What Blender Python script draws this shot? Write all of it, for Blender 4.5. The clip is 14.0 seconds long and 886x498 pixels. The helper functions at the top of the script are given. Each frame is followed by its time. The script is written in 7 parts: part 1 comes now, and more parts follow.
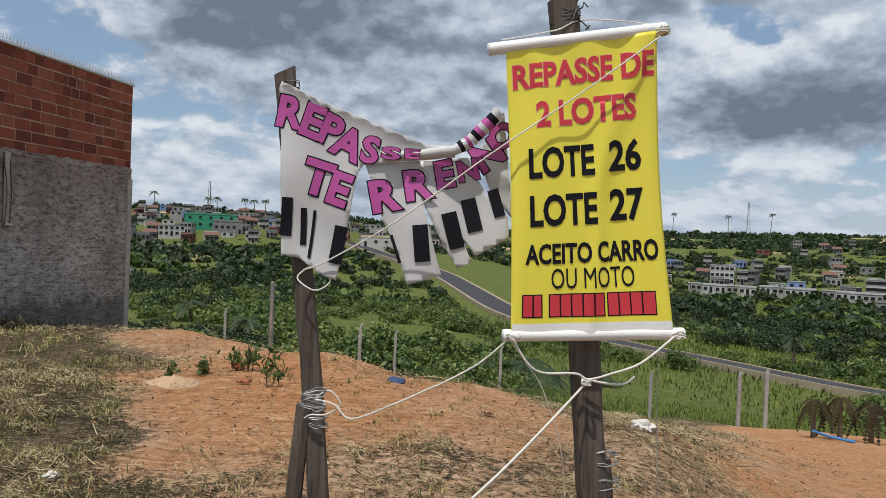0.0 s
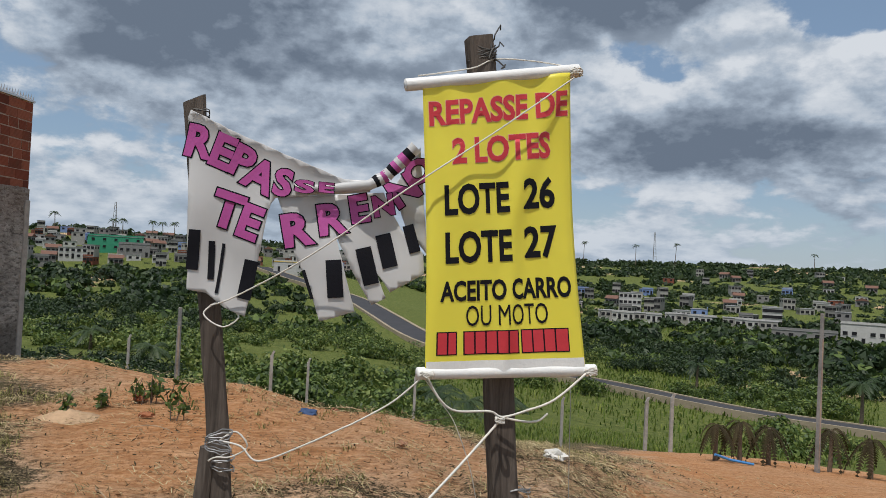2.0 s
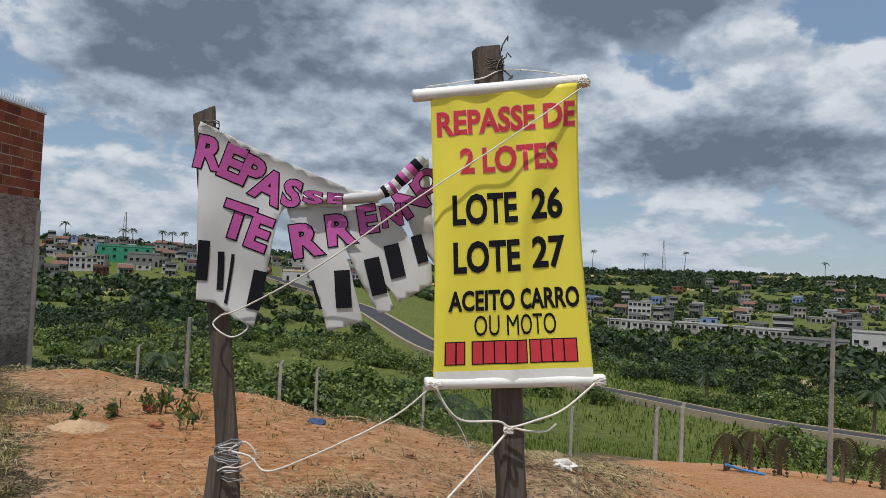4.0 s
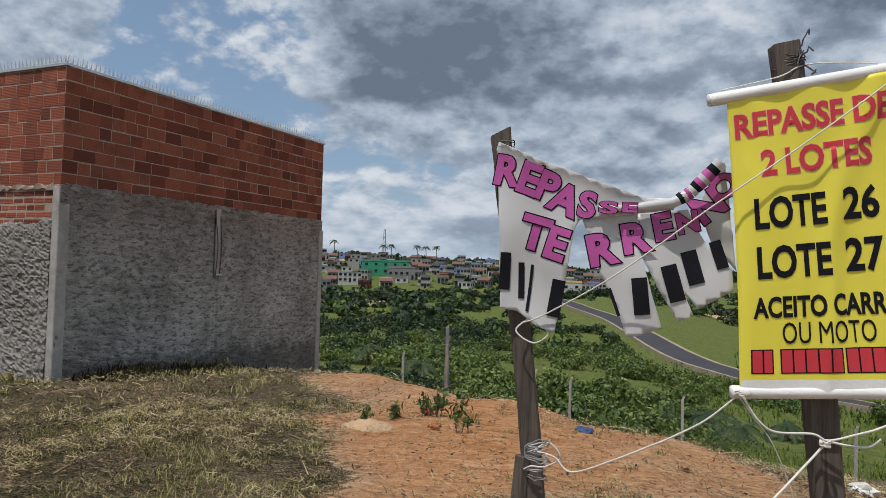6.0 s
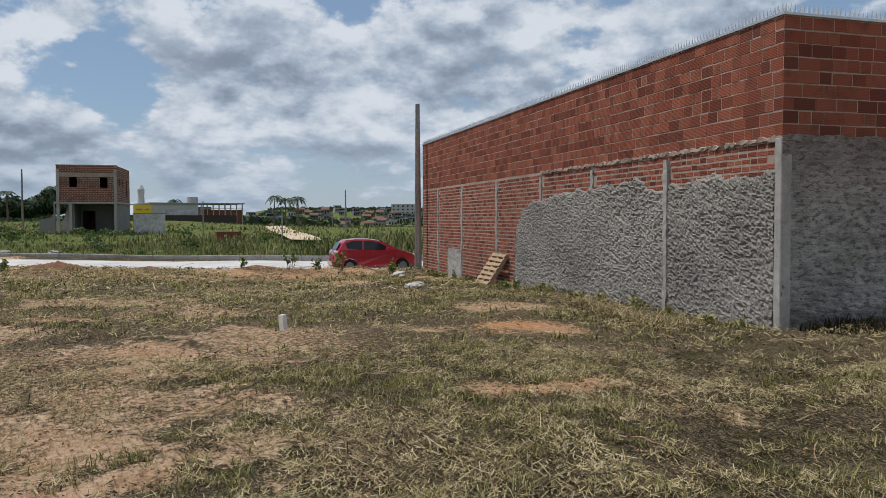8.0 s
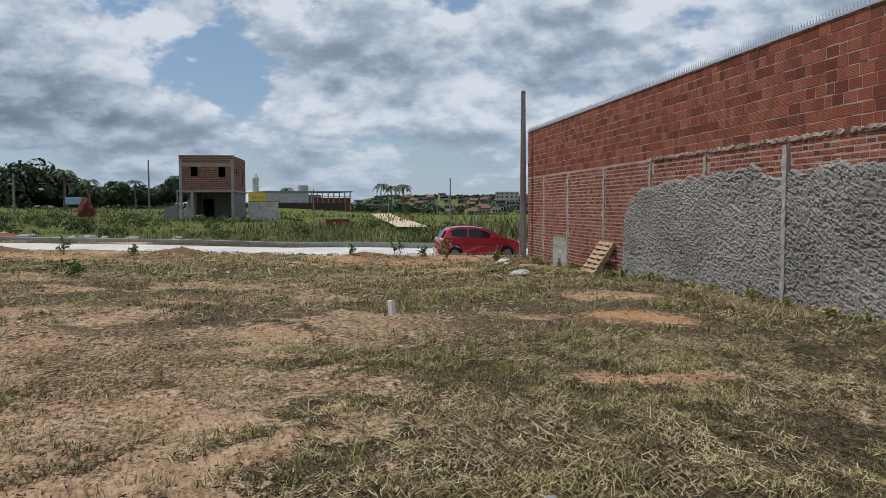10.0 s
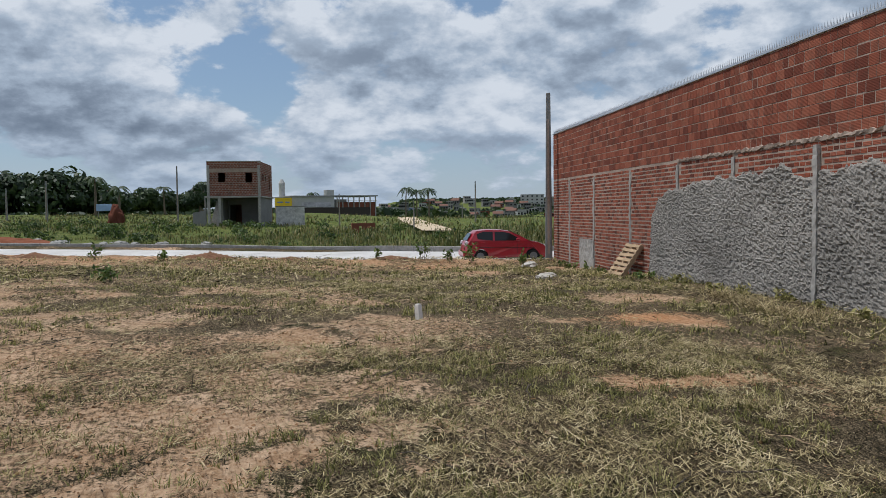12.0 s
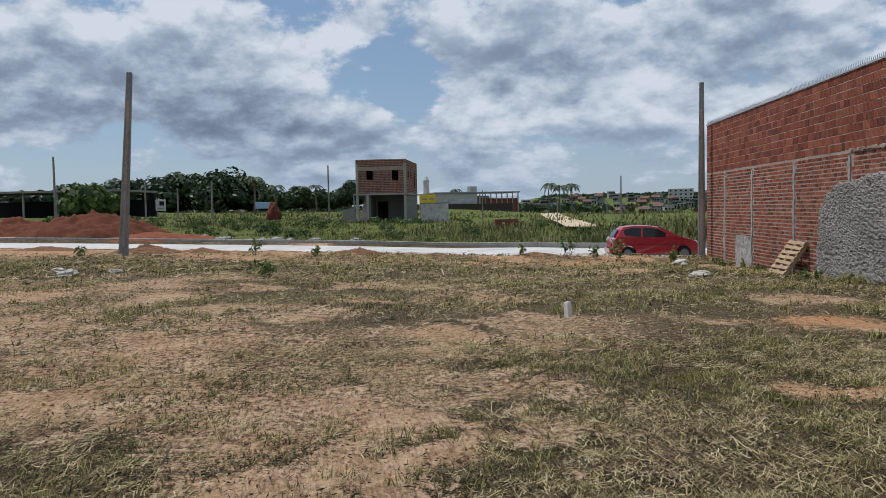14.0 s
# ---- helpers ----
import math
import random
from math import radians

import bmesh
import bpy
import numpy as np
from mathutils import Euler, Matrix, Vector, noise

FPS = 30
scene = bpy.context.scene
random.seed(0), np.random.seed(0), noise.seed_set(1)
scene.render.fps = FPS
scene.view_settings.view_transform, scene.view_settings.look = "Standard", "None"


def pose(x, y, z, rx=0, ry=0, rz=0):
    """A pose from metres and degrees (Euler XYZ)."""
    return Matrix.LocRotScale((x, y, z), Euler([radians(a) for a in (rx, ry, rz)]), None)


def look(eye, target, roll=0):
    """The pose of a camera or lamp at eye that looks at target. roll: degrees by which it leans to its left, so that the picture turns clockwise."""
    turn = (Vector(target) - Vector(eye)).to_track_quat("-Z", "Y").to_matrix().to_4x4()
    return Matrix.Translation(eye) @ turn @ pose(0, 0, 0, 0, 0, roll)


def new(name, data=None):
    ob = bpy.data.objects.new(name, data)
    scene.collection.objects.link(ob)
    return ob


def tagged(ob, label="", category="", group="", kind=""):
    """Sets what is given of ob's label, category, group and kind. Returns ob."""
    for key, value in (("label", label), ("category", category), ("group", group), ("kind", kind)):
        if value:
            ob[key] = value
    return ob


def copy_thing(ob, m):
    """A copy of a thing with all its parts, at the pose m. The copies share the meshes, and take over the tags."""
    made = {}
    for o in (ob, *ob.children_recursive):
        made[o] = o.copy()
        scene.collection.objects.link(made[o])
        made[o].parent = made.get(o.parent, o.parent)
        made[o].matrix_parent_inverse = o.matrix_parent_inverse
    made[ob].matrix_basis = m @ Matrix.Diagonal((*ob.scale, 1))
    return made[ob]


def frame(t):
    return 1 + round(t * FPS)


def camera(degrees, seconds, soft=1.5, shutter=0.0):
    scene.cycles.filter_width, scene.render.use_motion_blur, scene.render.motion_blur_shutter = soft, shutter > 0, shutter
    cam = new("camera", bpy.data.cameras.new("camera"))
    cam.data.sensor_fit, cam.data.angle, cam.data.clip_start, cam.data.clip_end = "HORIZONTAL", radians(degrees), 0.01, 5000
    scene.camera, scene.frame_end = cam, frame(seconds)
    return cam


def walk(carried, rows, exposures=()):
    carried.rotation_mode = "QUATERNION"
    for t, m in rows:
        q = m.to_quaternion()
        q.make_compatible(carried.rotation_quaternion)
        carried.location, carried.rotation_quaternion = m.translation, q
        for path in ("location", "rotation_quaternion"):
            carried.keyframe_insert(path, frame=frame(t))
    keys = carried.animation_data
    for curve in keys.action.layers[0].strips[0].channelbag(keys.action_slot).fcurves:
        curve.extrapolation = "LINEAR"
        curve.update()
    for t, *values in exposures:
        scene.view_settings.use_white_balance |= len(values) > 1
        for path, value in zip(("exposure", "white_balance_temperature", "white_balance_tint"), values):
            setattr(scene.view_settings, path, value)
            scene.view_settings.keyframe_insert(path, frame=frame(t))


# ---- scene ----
cam = camera(59.8, 14.0, 0.7)
PATH = [
    (0.0, pose(0.012, 0.005, 1.575, 89.31, -2.15, 0.00)),
    (0.5, pose(0.000, 0.013, 1.584, 89.60, -2.50, -3.30)),
    (1.0, pose(-0.006, 0.028, 1.599, 90.34, -2.64, -5.33)),
    (1.5, pose(0.002, 0.040, 1.610, 91.15, -2.75, -6.23)),
    (2.0, pose(0.015, 0.040, 1.612, 91.50, -2.70, -6.28)),
    (2.5, pose(0.030, 0.039, 1.617, 91.88, -2.70, -6.16)),
    (5.0, pose(-0.037, 0.015, 1.615, 92.32, -2.11, -4.12)),
    (5.5, pose(-0.099, -0.026, 1.615, 92.51, -1.85, 1.72)),
    (6.0, pose(-0.164, -0.078, 1.603, 92.21, -1.62, 12.49)),
    (6.5, pose(-0.220, -0.095, 1.592, 91.41, -1.55, 26.37)),
    (7.0, pose(-0.250, -0.060, 1.590, 90.19, -1.55, 41.10)),
    (7.5, pose(-0.340, -0.058, 1.588, 88.82, -0.72, 53.22)),
    (8.0, pose(-0.410, -0.095, 1.589, 87.87, 0.15, 61.91)),
    (8.5, pose(-0.405, -0.135, 1.592, 87.42, 0.68, 68.26)),
    (11.0, pose(-0.356, -0.164, 1.594, 86.95, 0.25, 69.85)),
    (11.5, pose(-0.357, -0.172, 1.594, 87.02, 0.50, 70.21)),
    (12.0, pose(-0.366, -0.173, 1.602, 87.22, 0.66, 71.48)),
    (12.5, pose(-0.392, -0.182, 1.607, 87.40, 0.54, 73.67)),
    (13.0, pose(-0.424, -0.192, 1.610, 87.39, 0.54, 75.74)),
    (13.5, pose(-0.456, -0.219, 1.605, 87.38, 0.58, 78.62)),
    (14.0, pose(-0.487, -0.245, 1.606, 87.08, 0.98, 81.99)),
]
walk(cam, PATH, [(0.0, -0.22, 6420, 10), (1.0, -0.26, 6420, 10), (2.0, -0.35, 6420, 10), (5.0, -0.34, 6380, 10), (7.0, -0.34, 6320, 10), (11.0, -0.35, 6180, 10), (14.0, -0.38, 6100, 10)])

# ---- daylight ----
SUN_TO = Vector((-0.21, -0.37, 1.0)).normalized()
sun_data = bpy.data.lights.new("sun", "SUN")
sun_data.energy, sun_data.angle, sun_data.color = 4.3, radians(0.6), (1.0, 0.96, 0.9)
sun_ob = new("sun", sun_data)
sun_ob.matrix_world = look(SUN_TO * 50, (0, 0, 0))
scene.view_settings.exposure = -0.34


class Nodes:
    """A short way to write node trees."""

    def __init__(self, tree):
        self.tree = tree
        tree.nodes.clear()

    def add(self, kind, ins=None):
        n = self.tree.nodes.new(kind)
        for k, v in (ins or {}).items():
            self.set(n, k, v)
        return n

    def set(self, n, k, v):
        if isinstance(v, bpy.types.NodeSocket):
            self.tree.links.new(v, n.inputs[k])
        elif isinstance(v, bpy.types.Node):
            self.tree.links.new(v.outputs[0], n.inputs[k])
        else:
            n.inputs[k].default_value = v

    def math(self, op, a, b=0.0, c=0.0, clamp=False):
        n = self.add("ShaderNodeMath", {0: a, 1: b, 2: c})
        n.operation, n.use_clamp = op, clamp
        return n.outputs[0]

    def attribute(self, name):
        n = self.add("ShaderNodeAttribute")
        n.attribute_name = name
        return n.outputs["Fac"]

    def noise(self, vec, scale, detail=4, rough=0.5, dist=0.0):
        ins = {"Scale": scale, "Detail": detail, "Roughness": rough, "Distortion": dist}
        if vec is not None:
            ins["Vector"] = vec
        return self.add("ShaderNodeTexNoise", ins).outputs["Fac"]

    def ramp(self, fac, stops):
        n = self.add("ShaderNodeValToRGB", {"Fac": fac})
        e = n.color_ramp.elements
        while len(e) < len(stops):
            e.new(0.5)
        for el, (p, c) in zip(e, stops):
            el.position = p
            el.color = (*c, 1) if len(c) == 3 else c
        return n.outputs["Color"]

    def mix(self, fac, a, b, blend="MIX"):
        n = self.add("ShaderNodeMix")
        n.data_type, n.blend_type = "RGBA", blend
        for k, v in ((0, fac), (6, a), (7, b)):
            if isinstance(v, tuple) and len(v) == 3:
                v = (*v, 1)
            self.set(n, k, v)
        return n.outputs[2]

    def step(self, v, lo, hi):
        n = self.add("ShaderNodeMapRange", {"Value": v, "From Min": lo, "From Max": hi})
        n.interpolation_type = "SMOOTHSTEP"
        return n.outputs[0]


def grey(v):
    return (v, v, v)


def make_world():
    w = bpy.data.worlds.new("sky")
    scene.world = w
    w.use_nodes = True
    k = Nodes(w.node_tree)
    sky = k.add("ShaderNodeTexSky")
    sky.sky_type, sky.sun_disc = "NISHITA", False
    sky.sun_elevation, sky.sun_rotation = math.asin(SUN_TO.z), math.atan2(SUN_TO.x, SUN_TO.y)
    sky.dust_density = 0.4
    scaled = k.add("ShaderNodeVectorMath", {0: sky})
    scaled.operation = "SCALE"
    scaled.inputs[3].default_value = 0.095
    blue = scaled.outputs[0]
    d = k.add("ShaderNodeTexCoord").outputs["Generated"]
    xyz = k.add("ShaderNodeSeparateXYZ", {0: d})
    z = xyz.outputs[2]
    x, y = xyz.outputs[0], xyz.outputs[1]
    # cumulus seen from the side: lumps flatter than wide, smaller towards the horizon
    rise = k.math("POWER", k.math("MAXIMUM", z, 0.0), 0.72)
    raw = k.add("ShaderNodeCombineXYZ", {0: x, 1: y, 2: k.math("MULTIPLY", rise, 1.6)})
    ragged = k.math("SUBTRACT", k.noise(raw, 7.0, 5, 0.6), 0.5)

    def bank(az, el, wide, tall, torn):
        """A soft-edged bank of cloud round an azimuth and elevation, 0 to 1."""
        a = radians(az)
        du = k.math("MULTIPLY", k.math("SUBTRACT", k.math("MULTIPLY", x, math.cos(a)), k.math("MULTIPLY", y, math.sin(a))), 1 / radians(wide))
        dv = k.math("MULTIPLY", k.math("SUBTRACT", z, math.sin(radians(el))), 1 / radians(tall))
        ahead = k.math("MULTIPLY_ADD", x, math.sin(a), k.math("MULTIPLY", y, math.cos(a)))
        r = k.math("MULTIPLY_ADD", du, du, k.math("MULTIPLY", dv, dv))
        r = k.math("MULTIPLY_ADD", ragged, torn, k.math("ADD", r, k.math("MULTIPLY", k.math("MAXIMUM", k.math("MULTIPLY", ahead, -1.0), 0.0), 60.0)))
        return k.step(r, 1.7, 0.0)

    def total(rows, torn=2.2):
        out = 0.0
        for az, el, wide, tall, much in rows:
            out = k.math("MULTIPLY_ADD", bank(az, el, wide, tall, torn), much, out)
        return out

    cover = total(((12, 17, 18, 9, 0.09), (-10, 18, 15, 7, 0.16), (25, 10, 9, 3.5, 0.16), (19, 21, 8, 4, 0.16), (-34, 15, 3.0, 6, -0.06), (-87, 9.5, 6, 3.0, -0.15), (-92, 15, 26, 3.2, -0.07), (-97, 9, 6.5, 4.5, 0.12), (-70, 10, 13, 5, 0.10), (-112, 9, 9, 4, 0.10), (34, 19, 5, 2.5, -0.16)))
    shade = total(((-11, 17.5, 11, 4.2, 0.36), (25, 9.8, 7.5, 2.2, 0.50), (19, 21, 7, 3, 0.45), (-17, 15, 8, 3, 0.20), (-72, 8.5, 6, 2.2, 0.10), (-97, 6.5, 7, 2.0, 0.12), (4, 17.0, 6, 3.0, -0.22), (27, 15.5, 9, 3.0, -0.22), (-50, 13, 9, 4, -0.12), (-75, 11, 20, 6, -0.16), (-104, 11, 14, 5, -0.14)), 1.2)

    def density(lift):
        p = k.add("ShaderNodeCombineXYZ", {0: x, 1: y, 2: k.math("MULTIPLY_ADD", rise, 1.6, lift)})
        big = k.noise(p, 3.6, 3, 0.5, 0.15)
        cells = k.add("ShaderNodeTexVoronoi", {"Vector": p, "Scale": 8.5, "Detail": 3.0, "Roughness": 0.55, "Lacunarity": 2.2})
        cells.normalize = True
        billow = k.math("SUBTRACT", 1.0, cells.outputs["Distance"])
        puff = k.noise(p, 15.0, 9, 0.6, 0.0)
        return k.math("MULTIPLY_ADD", big, 0.52, k.math("MULTIPLY_ADD", billow, 0.28, k.math("MULTIPLY", puff, 0.30)))

    here, above, higher = density(1.30), density(1.34), density(1.42)
    dens = k.step(k.math("ADD", here, cover), 0.535, 0.60)
    edge = k.step(k.math("SUBTRACT", here, above), -0.10, 0.10)
    under = k.step(k.math("ADD", higher, cover), 0.52, 0.80)
    bright = k.math("SUBTRACT", k.math("ADD", k.math("MULTIPLY", edge, 0.62), k.math("MULTIPLY_ADD", under, -0.34, 0.42)), shade)
    cloud = k.ramp(bright, [(0.0, (0.17, 0.215, 0.285)), (0.30, (0.29, 0.35, 0.435)), (0.58, (0.46, 0.54, 0.64)), (1.0, (0.80, 0.84, 0.89))])
    veil = k.mix(0.42, blue, (0.35, 0.50, 0.70))
    col = k.mix(dens, veil, cloud)
    low = k.step(z, 0.13, 0.0)
    col = k.mix(k.math("MULTIPLY", low, 0.40), col, (0.47, 0.57, 0.69))
    bg = k.add("ShaderNodeBackground", {"Color": col, "Strength": 1.06})
    k.add("ShaderNodeOutputWorld", {"Surface": bg})


make_world()


# ---- materials ----
def material(name, build):
    m = bpy.data.materials.new(name)
    m.use_nodes = True
    k = Nodes(m.node_tree)
    surf = build(k)
    k.add("ShaderNodeOutputMaterial", {"Surface": surf})
    return m


def shader(k, color, rough=0.8, metal=0.0, bump=None, strength=0.3, distance=0.02, **more):
    ins = {"Base Color": (*color, 1) if isinstance(color, tuple) else color, "Roughness": rough, "Metallic": metal, "Specular IOR Level": 0.10 if rough >= 0.7 else 0.4}
    if bump is not None:
        ins["Normal"] = k.add("ShaderNodeBump", {"Height": bump, "Strength": strength, "Distance": distance})
    ins.update(more)
    return k.add("ShaderNodeBsdfPrincipled", ins).outputs[0]


def simple(name, color, rough=0.7, metal=0.0, vary=0.25, scale=6.0):
    def build(k):
        co = k.add("ShaderNodeTexCoord").outputs["Object"]
        n = k.noise(co, scale, 6, 0.6)
        n2 = k.noise(co, scale * 9, 3, 0.6)
        f = k.math("ADD", k.math("MULTIPLY_ADD", n, vary * 2, 1 - vary), k.math("MULTIPLY_ADD", n2, vary, -vary / 2))
        c = k.mix(1.0, color, k.add("ShaderNodeCombineColor", {0: f, 1: f, 2: f}), "MULTIPLY")
        return shader(k, c, rough, metal, n2, 0.15, 0.01)
    return material(name, build)


# ---- terrain ----
def smooth(a, b, x):
    t = np.clip((x - a) / (b - a), 0, 1)
    return t * t * (3 - 2 * t)


W_DIR = np.array((-0.980, 0.200))   # along the long wall, towards the street
Q_DIR = np.array((0.200, 0.980))    # along the street

SECTORS = (-48, -20, -9, 0, 13, 30)
PROFILES = (
    ((0, 20, 34, 60, 120, 200, 300, 420, 600, 900), (0, -0.2, -3.5, -7, -10, -11, -7, 0, 9, 9)),
    ((0, 13, 15, 17, 30, 50, 100, 180, 300, 360, 440, 520, 900), (0, 0, -0.3, -0.9, -4, -6.5, -9.6, -10.6, -7, -2, 8, 15, 14)),
    ((0, 8, 10, 11, 12.5, 15, 20, 35, 60, 140, 300, 400, 520, 900), (0, 0.03, 0.05, -0.1, -0.4, -1.2, -2.6, -5.5, -8.6, -11.2, -6, 3.5, 13, 12)),
    ((0, 7, 9, 10.5, 13, 20, 35, 60, 140, 300, 420, 560, 900), (0, 0.02, -0.1, -0.38, -1.2, -3.3, -6, -9.4, -11.6, -5, 1, 8, 7)),
    ((0, 5, 8, 12, 20, 33, 60, 110, 180, 300, 500, 660, 900), (0, 0, -0.2, -1.05, -2.8, -5.7, -10, -13, -14.3, -15, 0, 13, 12)),
    ((0, 3, 8, 16, 26, 33, 45, 75, 150, 260, 400, 560, 680, 900), (0, -0.1, -1.0, -2.4, -4.0, -5.2, -8.3, -12.7, -15, -15.5, -9, 3, 15, 14)),
)


def ground(x, y):
    """The height of the land at x, y (arrays)."""
    x, y = np.asarray(x, float), np.asarray(y, float)
    d, a = np.hypot(x, y), np.degrees(np.arctan2(x, y))
    zs = [np.interp(d, *p) for p in PROFILES]
    z = zs[0] * (a < SECTORS[0])
    for i in range(len(SECTORS) - 1):
        f = smooth(SECTORS[i], SECTORS[i + 1], a)
        z = np.where((a >= SECTORS[i]) & (a < SECTORS[i + 1]), zs[i] * (1 - f) + zs[i + 1] * f, z)
    z = np.where(a >= SECTORS[-1], zs[-1], z)
    z = np.where(a > 60, zs[-1] * (1 - smooth(60, 120, a)), z)
    p, q = x * W_DIR[0] + y * W_DIR[1], x * Q_DIR[0] + y * Q_DIR[1]
    lot = np.interp(q, (-30, -21.8, -6.7, 4.2, 8, 20), (0.45, 0.29, -0.07, -0.5, -0.55, -0.7)) * smooth(9, 31, p)
    far = np.interp(p, (39, 70, 110, 160, 300, 900), (0, 0.7, 1.2, 1.0, 0.5, 6))
    lot = lot + 0.17 * smooth(29, 30.6, p) * (1 - smooth(31.4, 32.1, p)) * smooth(-3, 3, q)
    west = lot + far
    # the long valley north-west of the street
    dip = smooth(24, 60, q) * smooth(60, 130, d)
    west = west - dip * np.interp(d, (60, 130, 250, 420, 700, 900), (0, 5, 8, 7, -8.5, -8))
    west = west - 0.3 * smooth(32.3, 33.0, p) * (1 - smooth(38.3, 39.0, p)) * 1.0
    f = smooth(-58, -50, a) * (a > -100)
    return np.where(a < -50, west * (1 - f) + z * f, z)


def gz(x, y):
    return float(ground(np.array([x]), np.array([y]))[0])


def vnoise(x, y, size, seed=0):
    """Smooth value noise, 0 to 1, with lumps of that size in metres."""
    x, y = np.asarray(x, float) / size + 57.3 * seed, np.asarray(y, float) / size + 91.7 * seed
    ix, iy = np.floor(x).astype(np.int64), np.floor(y).astype(np.int64)
    fx, fy = x - ix, y - iy
    fx, fy = fx * fx * (3 - 2 * fx), fy * fy * (3 - 2 * fy)

    def h(a, b):
        v = np.sin(a * 127.1 + b * 311.7 + seed * 17.3) * 43758.5453
        return v - np.floor(v)
    return (h(ix, iy) * (1 - fx) + h(ix + 1, iy) * fx) * (1 - fy) + (h(ix, iy + 1) * (1 - fx) + h(ix + 1, iy + 1) * fx) * fy


def fbm(x, y, size, seed=0, octaves=4):
    return sum(vnoise(x, y, size / 2 ** i, seed + i) * 0.5 ** i for i in range(octaves)) / sum(0.5 ** i for i in range(octaves))


def blob(x, y, cx, cy, rx, ry, turn=0.0):
    c, s = math.cos(radians(turn)), math.sin(radians(turn))
    u, v = ((x - cx) * c + (y - cy) * s) / rx, (-(x - cx) * s + (y - cy) * c) / ry
    return np.clip(1.25 - np.hypot(u, v), 0, 1)


BARE = ((-10.4, -2.6, 2.4, 2.2), (-10.2, 0.6, 1.1, 1.2), (-7.0, -2.8, 1.2, 0.9), (-5.9, -0.1, 1.1, 0.8), (-12.2, -5.2, 1.9, 1.5),
        (-6.3, 4.4, 0.75, 0.9), (-10.4, 6.5, 0.9, 1.0), (-9.1, 1.2, 0.9, 0.6), (-7.4, 9.4, 0.6, 1.0), (-4.9, 0.7, 0.8, 0.5), (-5.0, 5.6, 0.8, 0.4), (-8.3, -6.5, 1.6, 1.2), (-12.5, -8.5, 2.0, 1.6), (-13.5, -1.5, 1.6, 1.4))


def cover(x, y):
    """Land cover at x, y: bare soil, red clay in it, and greenness, each 0 to 1."""
    d, a = np.hypot(x, y), np.degrees(np.arctan2(x, y))
    p, q = x * W_DIR[0] + y * W_DIR[1], x * Q_DIR[0] + y * Q_DIR[1]
    n, n2 = fbm(x, y, 1.6, 3), fbm(x, y, 5.0, 9)
    lot = 0.42 * smooth(0.42, 0.66, n2) + 0.40 * smooth(0.52, 0.72, n)
    n3 = fbm(x, y, 0.5, 35)
    wx, wy = x + 2.6 * (fbm(x, y, 1.3, 31) - 0.5) + 0.8 * (n3 - 0.5), y + 2.6 * (fbm(x, y, 1.3, 33) - 0.5)
    for b in BARE:
        lot = np.maximum(lot, blob(wx, wy, *b) * (0.10 + 0.8 * n + 0.55 * n3))
    worn = smooth(0.49, 0.585, 0.6 * fbm(x, y, 2.2, 37) + 0.25 * n3 + 0.15 * fbm(x, y, 0.2, 39, 3))
    lot = np.maximum(lot, 0.58 * worn * smooth(-58, -78, a) * (1 - 0.7 * smooth(19, 25, p)))
    strip = smooth(22, 28, p) * (1 - smooth(31.5, 33, p)) * smooth(9, 3, q)
    lot = np.maximum(lot, strip * (0.12 + 0.85 * n))
    clay = np.clip(0.24 + 0.25 * strip + 0.6 * blob(x, y, -10.4, 6.5, 1.2, 1.4) + 0.4 * blob(x, y, -6.3, 4.4, 1.5, 1.5) + 0.3 * (n2 - 0.5), 0, 1)
    edge = (n - 0.5) * 2
    mound = smooth(-26, -17, a + edge * 6) * smooth(4.6, 6.4, d + edge * 1.4) * smooth(14, 5, a + edge * 7)
    track = smooth(16, 24, a + edge * 4) * smooth(6, 9, d + edge * 2)
    red = np.clip(np.maximum(mound, track), 0, 1) * (1 - smooth(30, 40, d))
    dry = smooth(-26, -12, a) * (1 - smooth(20, 26, d))
    bare = np.maximum(np.where(a > -40, lot * 0.75, lot) * (1 - dry) + dry * (0.22 + 0.5 * n3 + 0.2 * lot), red)
    clay = np.maximum(clay, dry * (0.35 + 0.5 * (n - 0.3)))
    clay = np.clip(np.maximum(clay, red * (0.75 + 0.5 * (n - 0.3))), 0, 1)
    beyond = smooth(24, 40, d - 9 * smooth(12, 18, a)) * (a > -48)
    field = smooth(39.4, 41, p) * (a <= -48)
    green = np.clip(np.maximum(beyond, field), 0, 1)
    bare = bare * (1 - beyond) * (1 - field)
    scar = smooth(0.66, 0.76, fbm(x, y, 38, 21)) * beyond * smooth(110, 140, d)
    bare = np.maximum(bare, scar * 0.8)
    heap = smooth(0.0, 0.25, blob(x, y, -45.5, -13.5, 5.6, 3.6, 15) + blob(x, y, -47.5, -18.5, 4.0, 2.8)) * field
    bare, clay = np.maximum(bare, heap * 1.2), np.maximum(clay, heap)
    return np.clip(bare, 0, 1), clay, green


